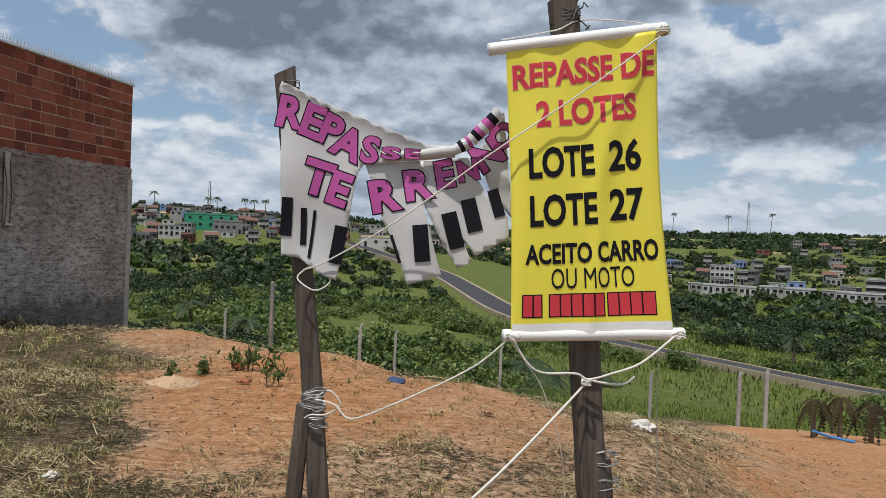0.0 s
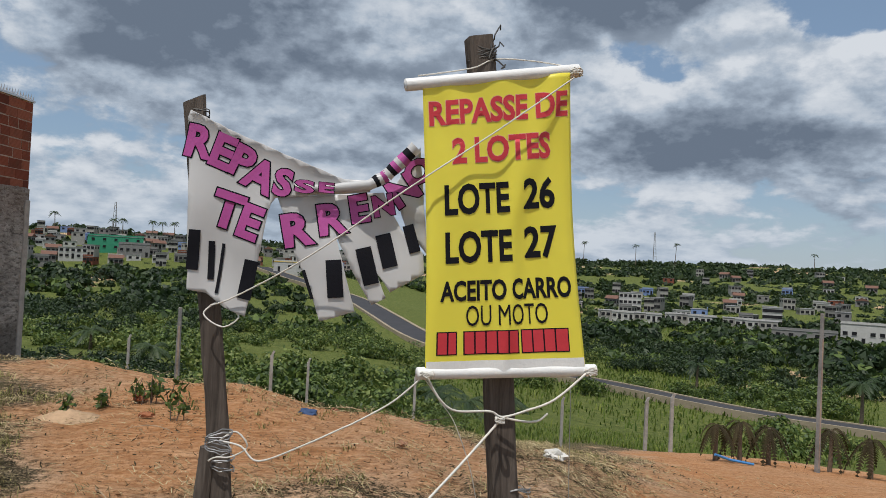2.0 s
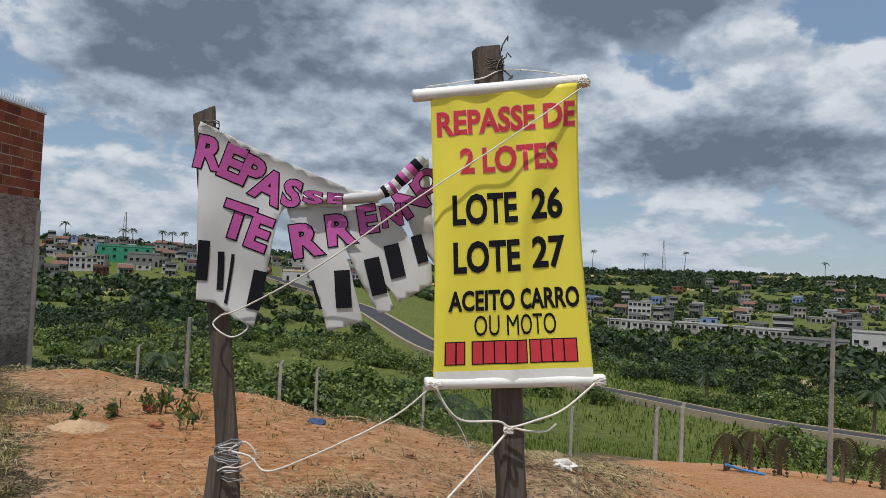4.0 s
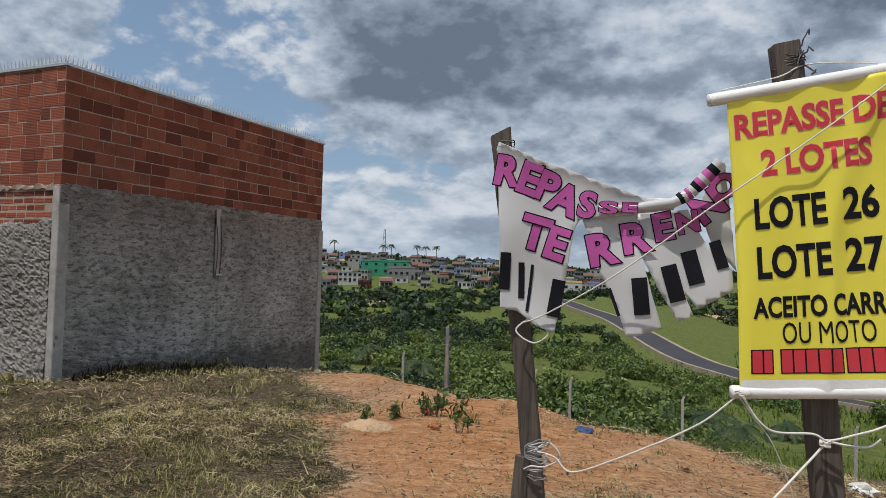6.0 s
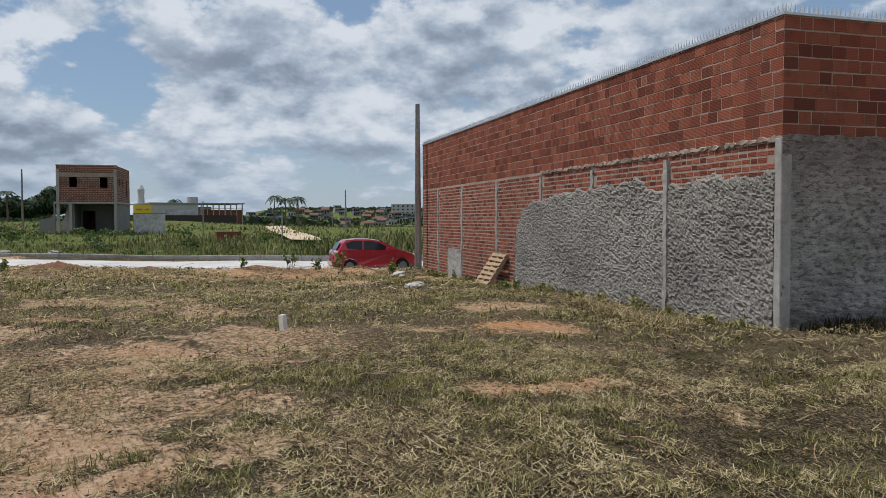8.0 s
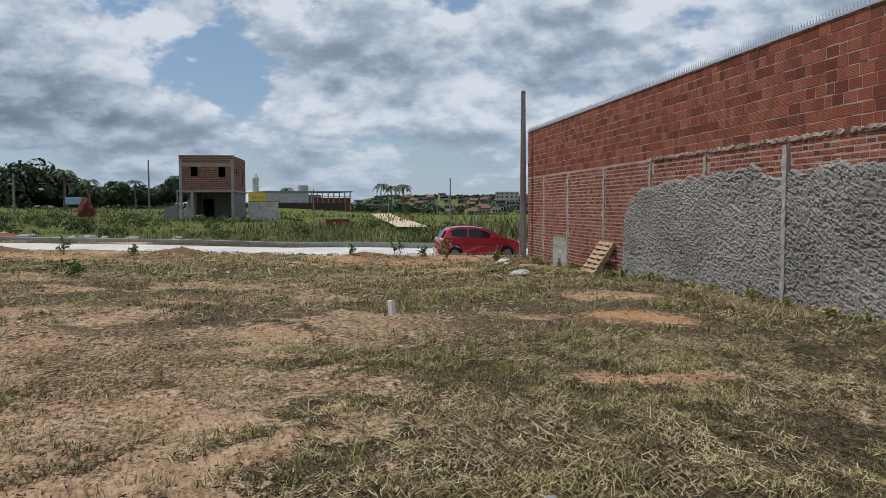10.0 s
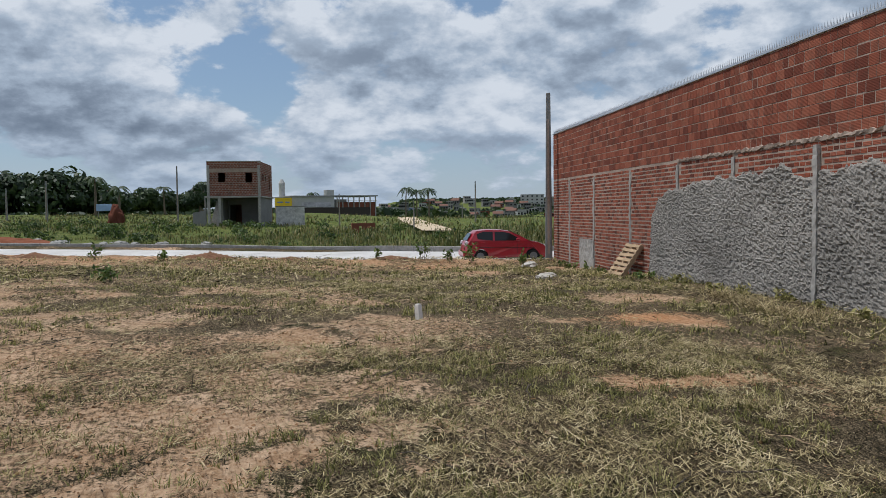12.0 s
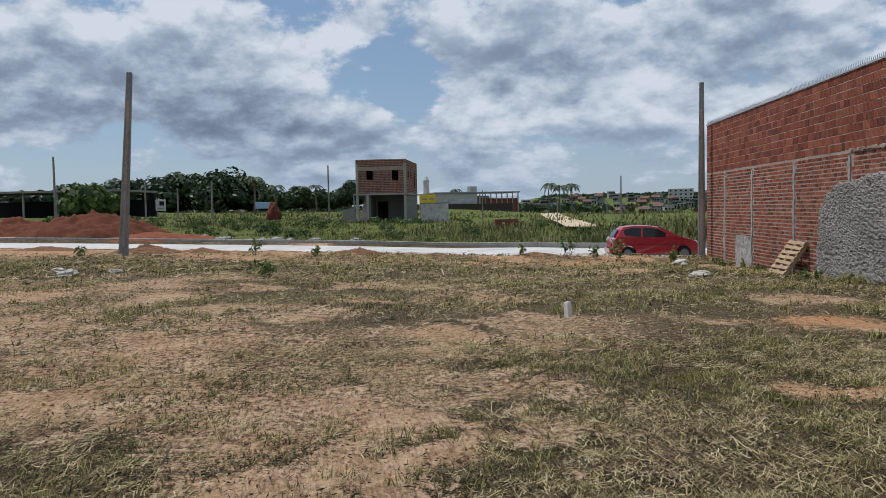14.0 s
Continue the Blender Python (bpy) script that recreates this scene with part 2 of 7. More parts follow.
def ground_mat(k):
    g = k.add("ShaderNodeNewGeometry").outputs["Position"]
    at = {n: k.attribute(n) for n in ("bare", "clay", "green")}
    n1, n2, n3 = k.noise(g, 1.3, 8, 0.62), k.noise(g, 14.0, 6, 0.65), k.noise(g, 70.0, 4, 0.6)
    flat = k.add("ShaderNodeMapping", {"Vector": g, "Scale": (0.35, 2.0, 1.0)})
    streak = k.noise(flat, 6.0, 7, 0.65, 0.6)
    tan = k.ramp(k.math("MULTIPLY_ADD", n2, 0.55, k.math("MULTIPLY", n1, 0.45)), [(0.35, (0.11, 0.075, 0.048)), (0.46, (0.42, 0.295, 0.185)), (0.61, (0.68, 0.52, 0.365))])
    red = k.ramp(k.math("MULTIPLY_ADD", n2, 0.4, k.math("MULTIPLY", streak, 0.6)), [(0.28, (0.17, 0.065, 0.026)), (0.46, (0.46, 0.205, 0.082)), (0.67, (0.70, 0.40, 0.21))])
    soil = k.mix(at["clay"], tan, red)
    # litter tones; the near-black stops also paint the shade between the stalks
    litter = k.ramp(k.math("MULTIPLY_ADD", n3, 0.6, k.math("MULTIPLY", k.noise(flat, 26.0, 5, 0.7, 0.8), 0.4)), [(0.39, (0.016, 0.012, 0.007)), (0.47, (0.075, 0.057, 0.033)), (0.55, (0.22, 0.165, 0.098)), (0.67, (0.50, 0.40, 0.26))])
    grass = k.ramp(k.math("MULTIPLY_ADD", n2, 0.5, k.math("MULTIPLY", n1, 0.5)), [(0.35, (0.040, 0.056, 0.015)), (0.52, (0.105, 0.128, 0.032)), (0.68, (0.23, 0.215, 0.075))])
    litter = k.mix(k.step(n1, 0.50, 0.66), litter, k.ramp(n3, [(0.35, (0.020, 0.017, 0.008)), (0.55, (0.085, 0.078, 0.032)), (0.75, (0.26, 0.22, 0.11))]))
    top = k.mix(at["green"], litter, grass)
    m = k.math("ADD", at["bare"], k.math("MULTIPLY_ADD", n2, 1.5, k.math("MULTIPLY_ADD", n3, 0.9, -1.2)))
    col = k.mix(k.step(m, 0.32, 0.62), top, soil)
    near = k.math("SUBTRACT", 1.0, at["green"])
    # dark flecks: strewn debris, plus stalk shadows put into the colour
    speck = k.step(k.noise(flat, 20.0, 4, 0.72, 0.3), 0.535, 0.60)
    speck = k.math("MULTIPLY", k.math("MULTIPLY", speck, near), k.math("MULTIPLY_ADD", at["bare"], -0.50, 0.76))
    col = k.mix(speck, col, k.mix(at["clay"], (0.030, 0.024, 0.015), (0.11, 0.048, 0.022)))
    h = k.math("MULTIPLY_ADD", n2, 0.6, k.math("MULTIPLY_ADD", speck, -0.2, k.math("MULTIPLY", n3, 0.4)))
    return shader(k, col, 0.95, 0.0, h, 1.0, 0.08)


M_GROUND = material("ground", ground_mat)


def mesh_np(name, verts, faces, mat, attrs=None, soft=False):
    """A mesh from arrays of points and of three- or four-sided faces."""
    verts, faces = np.asarray(verts, np.float32).reshape(-1, 3), np.asarray(faces, np.int32)
    me = bpy.data.meshes.new(name)
    k = faces.shape[1]
    me.vertices.add(len(verts))
    me.vertices.foreach_set("co", verts.ravel())
    me.loops.add(faces.size)
    me.loops.foreach_set("vertex_index", faces.ravel())
    me.polygons.add(len(faces))
    me.polygons.foreach_set("loop_start", np.arange(0, faces.size, k, dtype=np.int32))
    me.polygons.foreach_set("use_smooth", np.full(len(faces), soft))
    for n, v in (attrs or {}).items():
        me.attributes.new(n, "FLOAT", "POINT").data.foreach_set("value", np.asarray(v, np.float32).ravel())
    for mm in (mat if isinstance(mat, (list, tuple)) else [mat]):
        me.materials.append(mm)
    me.update(calc_edges=True)
    return me


def part(name, bm, mat, parent=None, label="", soft=False, at=None):
    """Links a bmesh, or a ready mesh, as one mesh object under a thing or a part."""
    if isinstance(bm, bpy.types.Mesh):
        me = bm
    else:
        me = bpy.data.meshes.new(name)
        bmesh.ops.recalc_face_normals(bm, faces=bm.faces)
        bm.to_mesh(me)
        bm.free()
        me.materials.append(mat)
        if soft:
            me.polygons.foreach_set("use_smooth", [True] * len(me.polygons))
    ob = new(name, me)
    if at is not None:
        ob.matrix_basis = at
    if parent is not None:
        ob.parent = parent
    if label:
        ob["label"] = label
    return ob


def thing(name, label, category, at=None, group="", kind=""):
    e = new(name)
    e.empty_display_size = 0.2
    if at is not None:
        e.matrix_basis = at
    return tagged(e, label, category, group, kind)


def box(bm, size, at=(0, 0, 0), rot=None, bevel=0.0):
    m = Matrix.Translation(at)
    if rot is not None:
        m = m @ rot
    vs = bmesh.ops.create_cube(bm, size=1, matrix=m @ Matrix.Diagonal((*size, 1)))["verts"]
    if bevel:
        es = list({e for v in vs for e in v.link_edges})
        bmesh.ops.bevel(bm, geom=es, offset=bevel, segments=1, affect="EDGES")
    return bm


def bx(size, at=(0, 0, 0), rot=None, bevel=0.0):
    return box(bmesh.new(), size, at, rot, bevel)


def tube(points, radii, sides=8, bm=None, cap=True):
    """A round bar along points; radii one for all or one a point."""
    bm = bm or bmesh.new()
    pts = [Vector(p) for p in points]
    if not isinstance(radii, (list, tuple)):
        radii = [radii] * len(pts)
    rings = []
    for i, p in enumerate(pts):
        t = (pts[min(i + 1, len(pts) - 1)] - pts[max(i - 1, 0)]).normalized()
        a = t.cross(Vector((0, 0, 1)) if abs(t.z) < 0.95 else Vector((1, 0, 0))).normalized()
        b = t.cross(a)
        rings.append([bm.verts.new(p + (a * math.cos(2 * math.pi * j / sides) + b * math.sin(2 * math.pi * j / sides)) * radii[i]) for j in range(sides)])
    for r0, r1 in zip(rings, rings[1:]):
        for j in range(sides):
            bm.faces.new((r0[j], r0[(j + 1) % sides], r1[(j + 1) % sides], r1[j]))
    if cap:
        bm.faces.new(rings[0][::-1])
        bm.faces.new(rings[-1])
    return bm


def terrain():
    rs = np.concatenate([[0.0], np.geomspace(0.5, 60, 250), np.geomspace(61.5, 3000, 120)])
    az = np.radians(np.concatenate([np.arange(-125, 50, 0.45), np.arange(50, 235, 5)]))
    R, A = np.meshgrid(rs, az, indexing="ij")
    X, Y = R * np.sin(A), R * np.cos(A)
    Z = ground(X, Y)
    near = 1 - smooth(30, 60, R)
    Z = Z + near * ((fbm(X, Y, 1.1, 5) - 0.5) * 0.10 + (fbm(X, Y, 0.28, 8, 3) - 0.5) * 0.085) * smooth(0.3, 2.5, R)
    Z = Z + (1 - near) * (fbm(X, Y, 30, 6) - 0.5) * np.clip(R * 0.012, 0, 4)
    bare, clay, green = cover(X, Y)
    n, m = R.shape
    idx = np.arange(n * m).reshape(n, m)
    nx = np.roll(idx, -1, axis=1)
    f = np.stack([idx[:-1], nx[:-1], nx[1:], idx[1:]], -1).reshape(-1, 4)[:, ::-1]
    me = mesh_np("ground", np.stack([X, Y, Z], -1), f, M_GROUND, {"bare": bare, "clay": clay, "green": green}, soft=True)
    return tagged(new("ground", me), "sloping plot of red clay and mown dry grass", "ground", kind="structure")


terrain()


# ---- the unfinished brick building ----
def brick_mat(base, dark, light):
    def build(k):
        info = k.add("ShaderNodeObjectInfo").outputs["Random"]
        geo = k.add("ShaderNodeNewGeometry")
        isl = geo.outputs["Random Per Island"]
        r = k.math("FRACT", k.math("ADD", k.math("MULTIPLY", info, 7.31), isl))
        col = k.ramp(r, [(0.0, dark), (0.35, base), (0.8, light), (1.0, dark)])
        n = k.noise(geo.outputs["Position"], 3.0, 7, 0.65)
        n2 = k.noise(geo.outputs["Position"], 45.0, 4, 0.6)
        col = k.mix(k.math("MULTIPLY", k.step(n, 0.47, 0.72), 0.62), col, (0.10, 0.055, 0.04))
        z = k.add("ShaderNodeSeparateXYZ", {0: geo.outputs["Position"]}).outputs[2]
        rib = k.math("SINE", k.math("MULTIPLY", z, 2 * math.pi / 0.024))
        h = k.math("MULTIPLY_ADD", rib, 0.35, n2)
        return shader(k, col, 0.9, 0.0, h, 0.45, 0.006)
    return build


M_BRICK = material("fired_clay", brick_mat((0.225, 0.068, 0.042), (0.13, 0.042, 0.029), (0.285, 0.102, 0.064)))
M_BRICK_LOW = material("small_clay", brick_mat((0.25, 0.068, 0.040), (0.11, 0.038, 0.028), (0.32, 0.11, 0.07)))


def cement_mat(base, dark, scale, bump, dist):
    def build(k):
        g = k.add("ShaderNodeNewGeometry").outputs["Position"]
        n1, n2, n3 = k.noise(g, 0.7, 6, 0.6), k.noise(g, scale, 8, 0.7), k.noise(g, scale * 6, 3, 0.6)
        col = k.ramp(k.math("MULTIPLY_ADD", n2, 0.55, k.math("MULTIPLY", n1, 0.45)), [(0.32, dark), (0.52, base), (0.72, tuple(min(1, c * 1.35) for c in base))])
        h = k.math("MULTIPLY_ADD", n2, 0.7, k.math("MULTIPLY", n3, 0.3))
        return shader(k, col, 0.95, 0.0, h, bump, dist)
    return build


M_MORTAR = material("mortar", cement_mat((0.36, 0.285, 0.235), (0.18, 0.13, 0.105), 9, 0.6, 0.02))
M_ROUGH = material("rough_render", cement_mat((0.27, 0.25, 0.225), (0.115, 0.107, 0.097), 22, 1.0, 0.03))


def render_mat(k):
    g = k.add("ShaderNodeTexCoord").outputs["Object"]
    pos = k.add("ShaderNodeSeparateXYZ", {0: g})
    flat = k.add("ShaderNodeCombineXYZ", {0: pos.outputs[0], 1: pos.outputs[2], 2: 0.0})
    wob = k.noise(g, 7.0, 5, 0.6)
    warp = k.add("ShaderNodeVectorMath", {0: flat, 1: k.add("ShaderNodeCombineXYZ", {0: k.math("MULTIPLY", wob, 0.10), 1: k.math("MULTIPLY", wob, 0.06), 2: 0.0})}).outputs[0]
    courses = k.add("ShaderNodeTexBrick", {"Vector": warp, "Scale": 1.0, "Mortar Size": 0.018, "Mortar Smooth": 0.6, "Brick Width": 0.24, "Row Height": 0.115})
    flat = k.add("ShaderNodeMapping", {"Vector": flat, "Scale": (0.42, 1.0, 1.0)})
    n1, n2, n3 = k.noise(g, 0.6, 6, 0.65), k.noise(flat, 9.0, 8, 0.7), k.noise(flat, 44.0, 4, 0.65)
    f = k.math("MULTIPLY_ADD", n2, 0.45, k.math("MULTIPLY_ADD", n1, 0.45, k.math("MULTIPLY", n3, 0.15)))
    col = k.ramp(f, [(0.36, (0.085, 0.078, 0.070)), (0.50, (0.27, 0.255, 0.235)), (0.62, (0.46, 0.44, 0.41))])
    col = k.mix(k.math("MULTIPLY", courses.outputs["Fac"], 0.07), col, (0.10, 0.093, 0.085))
    pits = k.noise(flat, 17.0, 3, 0.6, 0.4)
    # the pits are darkened here, their shade painted into the colour
    col = k.mix(k.math("MULTIPLY", k.step(pits, 0.51, 0.63), 0.7), col, (0.075, 0.066, 0.060))
    # darker and redder towards the top, with an uneven edge
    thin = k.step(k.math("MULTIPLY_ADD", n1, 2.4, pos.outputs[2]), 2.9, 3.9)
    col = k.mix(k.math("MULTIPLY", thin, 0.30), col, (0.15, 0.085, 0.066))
    # darker band along the foot of the wall
    foot_tone = k.step(k.math("MULTIPLY_ADD", n2, 0.7, pos.outputs[2]), 0.62, 0.30)
    col = k.mix(k.math("MULTIPLY", foot_tone, 0.6), col, (0.060, 0.052, 0.044))
    h = k.math("ADD", k.math("MULTIPLY_ADD", n2, 0.6, k.math("MULTIPLY_ADD", pits, -0.7, k.math("MULTIPLY", n3, 0.4))), k.math("MULTIPLY", courses.outputs["Fac"], -0.05))
    return shader(k, col, 0.95, 0.0, h, 1.0, 0.035)


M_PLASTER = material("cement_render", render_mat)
M_CONCRETE = material("concrete", cement_mat((0.36, 0.34, 0.315), (0.20, 0.19, 0.175), 6, 0.4, 0.01))
M_STEEL = simple("galvanised_steel", (0.55, 0.56, 0.58), 0.35, 0.8, 0.2, 12)

CORNER = np.array((-8.34, 9.98))
FRONT_END = np.array((-6.90, 16.93))
L_LEN, F_LEN = 21.0, float(np.hypot(*(FRONT_END - CORNER)))
F_DIR = (FRONT_END - CORNER) / F_LEN
Z_TOP, Z_MID, Z_LOW = 4.70, 2.84, -1.0


def wall_frame(origin, along, out):
    """A pose whose x runs along a wall, y out of it and z up."""
    m = Matrix.Identity(4)
    m.col[0][:3], m.col[1][:3], m.col[2][:3], m.col[3][:3] = (*along, 0), (*out, 0), (0, 0, 1), (*origin, 0)
    return m


L_FRAME = wall_frame(CORNER, W_DIR, (-Q_DIR[0], -Q_DIR[1]))
F_FRAME = wall_frame(CORNER, F_DIR, (F_DIR[1], -F_DIR[0]))
building = thing("unfinished_building", "tall unfinished red brick building with half-rendered walls and spiked top", "building")


def core():
    bm = bmesh.new()
    a, b = Vector((*CORNER, 0)), Vector((*(CORNER + L_LEN * W_DIR), 0))
    c = Vector((*FRONT_END, 0))
    back = c + (b - a)
    t = 0.002
    inl, inf = Vector((Q_DIR[0], Q_DIR[1], 0)) * t, Vector((W_DIR[0], W_DIR[1], 0)) * t
    pts = [a + inl + inf, b + inl, back, c + inf]
    low = [bm.verts.new((p.x, p.y, Z_LOW)) for p in pts]
    high = [bm.verts.new((p.x, p.y, Z_TOP)) for p in pts]
    for i in range(4):
        bm.faces.new((low[i], low[(i + 1) % 4], high[(i + 1) % 4], high[i]))
    bm.faces.new(high)
    bm.faces.new(low[::-1])
    part("wall", bm, M_MORTAR, building, "grey mortar wall behind the bricks")


core()


def brick_rows(length, z0, z1, course, wmin, wmax, seed, gap=0.012, keep=None):
    """Bricks as (x centre, z centre, width, height, stand) along a wall."""
    r = random.Random(seed)
    rows = int(round((z1 - z0) / course))
    out = []
    for i in range(rows):
        x = 0.0 if i % 2 else -r.uniform(0.02, wmin)
        z = z0 + (i + 0.5) * (z1 - z0) / rows
        while x < length:
            w = r.choice((wmin, wmax, wmax, r.uniform(wmin, wmax)))
            a, b = max(x, 0.0), min(x + w, length)
            if b - a > 0.04 and (keep is None or keep((a + b) / 2, z, r)):
                out.append(((a + b) / 2, z + r.uniform(-0.004, 0.004), b - a - gap * r.uniform(0.4, 1.2), (z1 - z0) / rows - gap * r.uniform(1.2, 2.0), 0.006 * r.random()))
            x += w
    return out


def brick_mesh(w, h, depth=0.06, worn=0.004):
    b = worn
    x, z = w / 2, h / 2
    v = [(-x, -depth, -z), (x, -depth, -z), (x, -depth, z), (-x, -depth, z),
         (-x, -b, -z), (x, -b, -z), (x, -b, z), (-x, -b, z), (-x + b, 0, -z + b), (x - b, 0, -z + b), (x - b, 0, z - b), (-x + b, 0, z - b)]
    f = [(8, 9, 10, 11)]
    for i in range(4):
        j = (i + 1) % 4
        f += [(i, j, 4 + j, 4 + i), (4 + i, 4 + j, 8 + j, 8 + i)]
    return v, f


def joined_bricks(name, rows, frame_m, mat, parent, label=""):
    V, Fc = [], []
    for x, z, w, h, s in rows:
        v, f = brick_mesh(w, h)
        o = len(V)
        V += [(a + x, b + s, c + z) for a, b, c in v]
        Fc += [[o + i for i in q] for q in f]
    me = mesh_np(name, V, Fc, mat)
    ob = part(name, me, None, parent, label, at=frame_m)
    ob["kind"] = "stuff"
    return ob


COLUMNS = (3.07, 6.13, 9.00, 12.33, 15.78, 18.71)
upper_long = brick_rows(L_LEN, Z_MID, Z_TOP - 0.03, 0.205, 0.19, 0.33, 11)
upper_front = brick_rows(F_LEN, Z_MID, Z_TOP - 0.03, 0.205, 0.24, 0.40, 12)


def plaster_edge(s):
    """Height to which the thrown render reaches along the long wall."""
    return np.interp(s, (0, 2.2, 3.2, 4.3, 6.1, 8.5, 9.7, 10.3, 10.6, 10.9), (2.25, 2.25, 2.10, 2.36, 2.26, 2.13, 2.0, 1.75, 1.4, -1)) + 0.05 * np.sin(s * 7.1) * np.sin(s * 2.3 + 1)


low_rows = brick_rows(L_LEN, -0.8, Z_MID - 0.05, 0.108, 0.17, 0.23, 13, 0.022,
                      lambda s, z, r: z > plaster_edge(s) - 0.25 and min(abs(s - c) for c in COLUMNS) > 0.10 and s > 0.22)
joined_bricks("small_bricks", low_rows, L_FRAME, M_BRICK_LOW, building, "rough courses of small red bricks")


def rough_render():
    xs, zs = np.arange(0.12, 11.2, 0.028), np.arange(-0.9, 2.6, 0.028)
    X, Z = np.meshgrid(xs, zs, indexing="ij")
    lump = 0.6 * fbm(X + Z * 0.8, Z * 1.9 - X * 0.7, 0.11, 31, 3) + 0.4 * fbm(X - 0.6 * Z, Z * 1.2, 0.06, 32, 2)
    Y = 0.012 + 0.058 * (1 - np.abs(2 * lump - 1)) ** 2 - 0.02 * fbm(X, Z, 0.06, 39, 2) + 0.03 * (fbm(X, Z, 0.9, 33) - 0.5)
    over = Z - plaster_edge(X) - (fbm(X, Z, 0.3, 35) - 0.5) * 0.25
    Y = Y - np.clip(over * 0.9, 0, 0.09)
    n, m = X.shape
    idx = np.arange(n * m).reshape(n, m)
    f = np.stack([idx[:-1, :-1], idx[1:, :-1], idx[1:, 1:], idx[:-1, 1:]], -1).reshape(-1, 4)
    ok = (over.ravel()[f].max(1) < 0.12)
    me = mesh_np("rough_render", np.stack([X, Y, Z], -1), f[ok], M_ROUGH)
    part("rough_render", me, None, building, "coarse grey thrown cement render", at=L_FRAME)
    xs, zs = np.arange(15.75, 17.4, 0.04), np.arange(-0.7, 0.62, 0.04)
    X, Z = np.meshgrid(xs, zs, indexing="ij")
    Y = 0.015 + 0.06 * np.clip(fbm(X, Z, 0.14, 37) - 0.3, 0, 1)
    n, m = X.shape
    idx = np.arange(n * m).reshape(n, m)
    f = np.stack([idx[:-1, :-1], idx[1:, :-1], idx[1:, 1:], idx[:-1, 1:]], -1).reshape(-1, 4)
    part("render_patch", mesh_np("render_patch", np.stack([X, Y, Z], -1), f, M_CONCRETE), None, building, "pale cement patch low on the wall", at=L_FRAME)


rough_render()


def smooth_render():
    xs, zs = np.linspace(-0.02, F_LEN, 190), np.arange(-1.0, Z_MID + 0.03, 0.035)
    X, Z = np.meshgrid(xs, zs, indexing="ij")
    Y = 0.02 + 0.022 * (fbm(X, Z, 0.35, 41) - 0.5) + 0.012 * (fbm(X, Z, 0.08, 43, 3) - 0.5)
    Y = Y + 0.012 * smooth(2.55, 2.75, Z + 0.15 * fbm(X, Z, 0.5, 44))
    Y = Y - 0.02 * (np.abs(X - 3.5) < 0.07) * (Z < 2.7)
    n, m = X.shape
    idx = np.arange(n * m).reshape(n, m)
    f = np.stack([idx[:-1, :-1], idx[1:, :-1], idx[1:, 1:], idx[:-1, 1:]], -1).reshape(-1, 4)
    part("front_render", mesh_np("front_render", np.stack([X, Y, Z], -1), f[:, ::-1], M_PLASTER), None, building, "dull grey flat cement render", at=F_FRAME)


smooth_render()


def rough_bar(a, b, w, d, n, seed, wob=0.012):
    """One cast bar with uneven arrises, from a to b."""
    r = random.Random(seed)
    a, b = Vector(a), Vector(b)
    t = (b - a).normalized()
    side = Vector((1, 0, 0)) if abs(t.z) > 0.5 else Vector((0, 0, 1))
    bm = bmesh.new()
    rings = []
    for i in range(n + 1):
        c = a.lerp(b, i / n)
        q = []
        for x, y in ((-1, -1), (1, -1), (1, 1), (-1, 1)):
            q.append(bm.verts.new(c + side * (x * w / 2 + r.uniform(-wob, wob)) + Vector((0, y * d / 2 + r.uniform(-wob, wob) * 0.5, 0))))
        rings.append(q)
    for q0, q1 in zip(rings, rings[1:]):
        for j in range(4):
            bm.faces.new((q0[j], q0[(j + 1) % 4], q1[(j + 1) % 4], q1[j]))
    bm.faces.new(rings[0][::-1])
    bm.faces.new(rings[-1])
    return bm


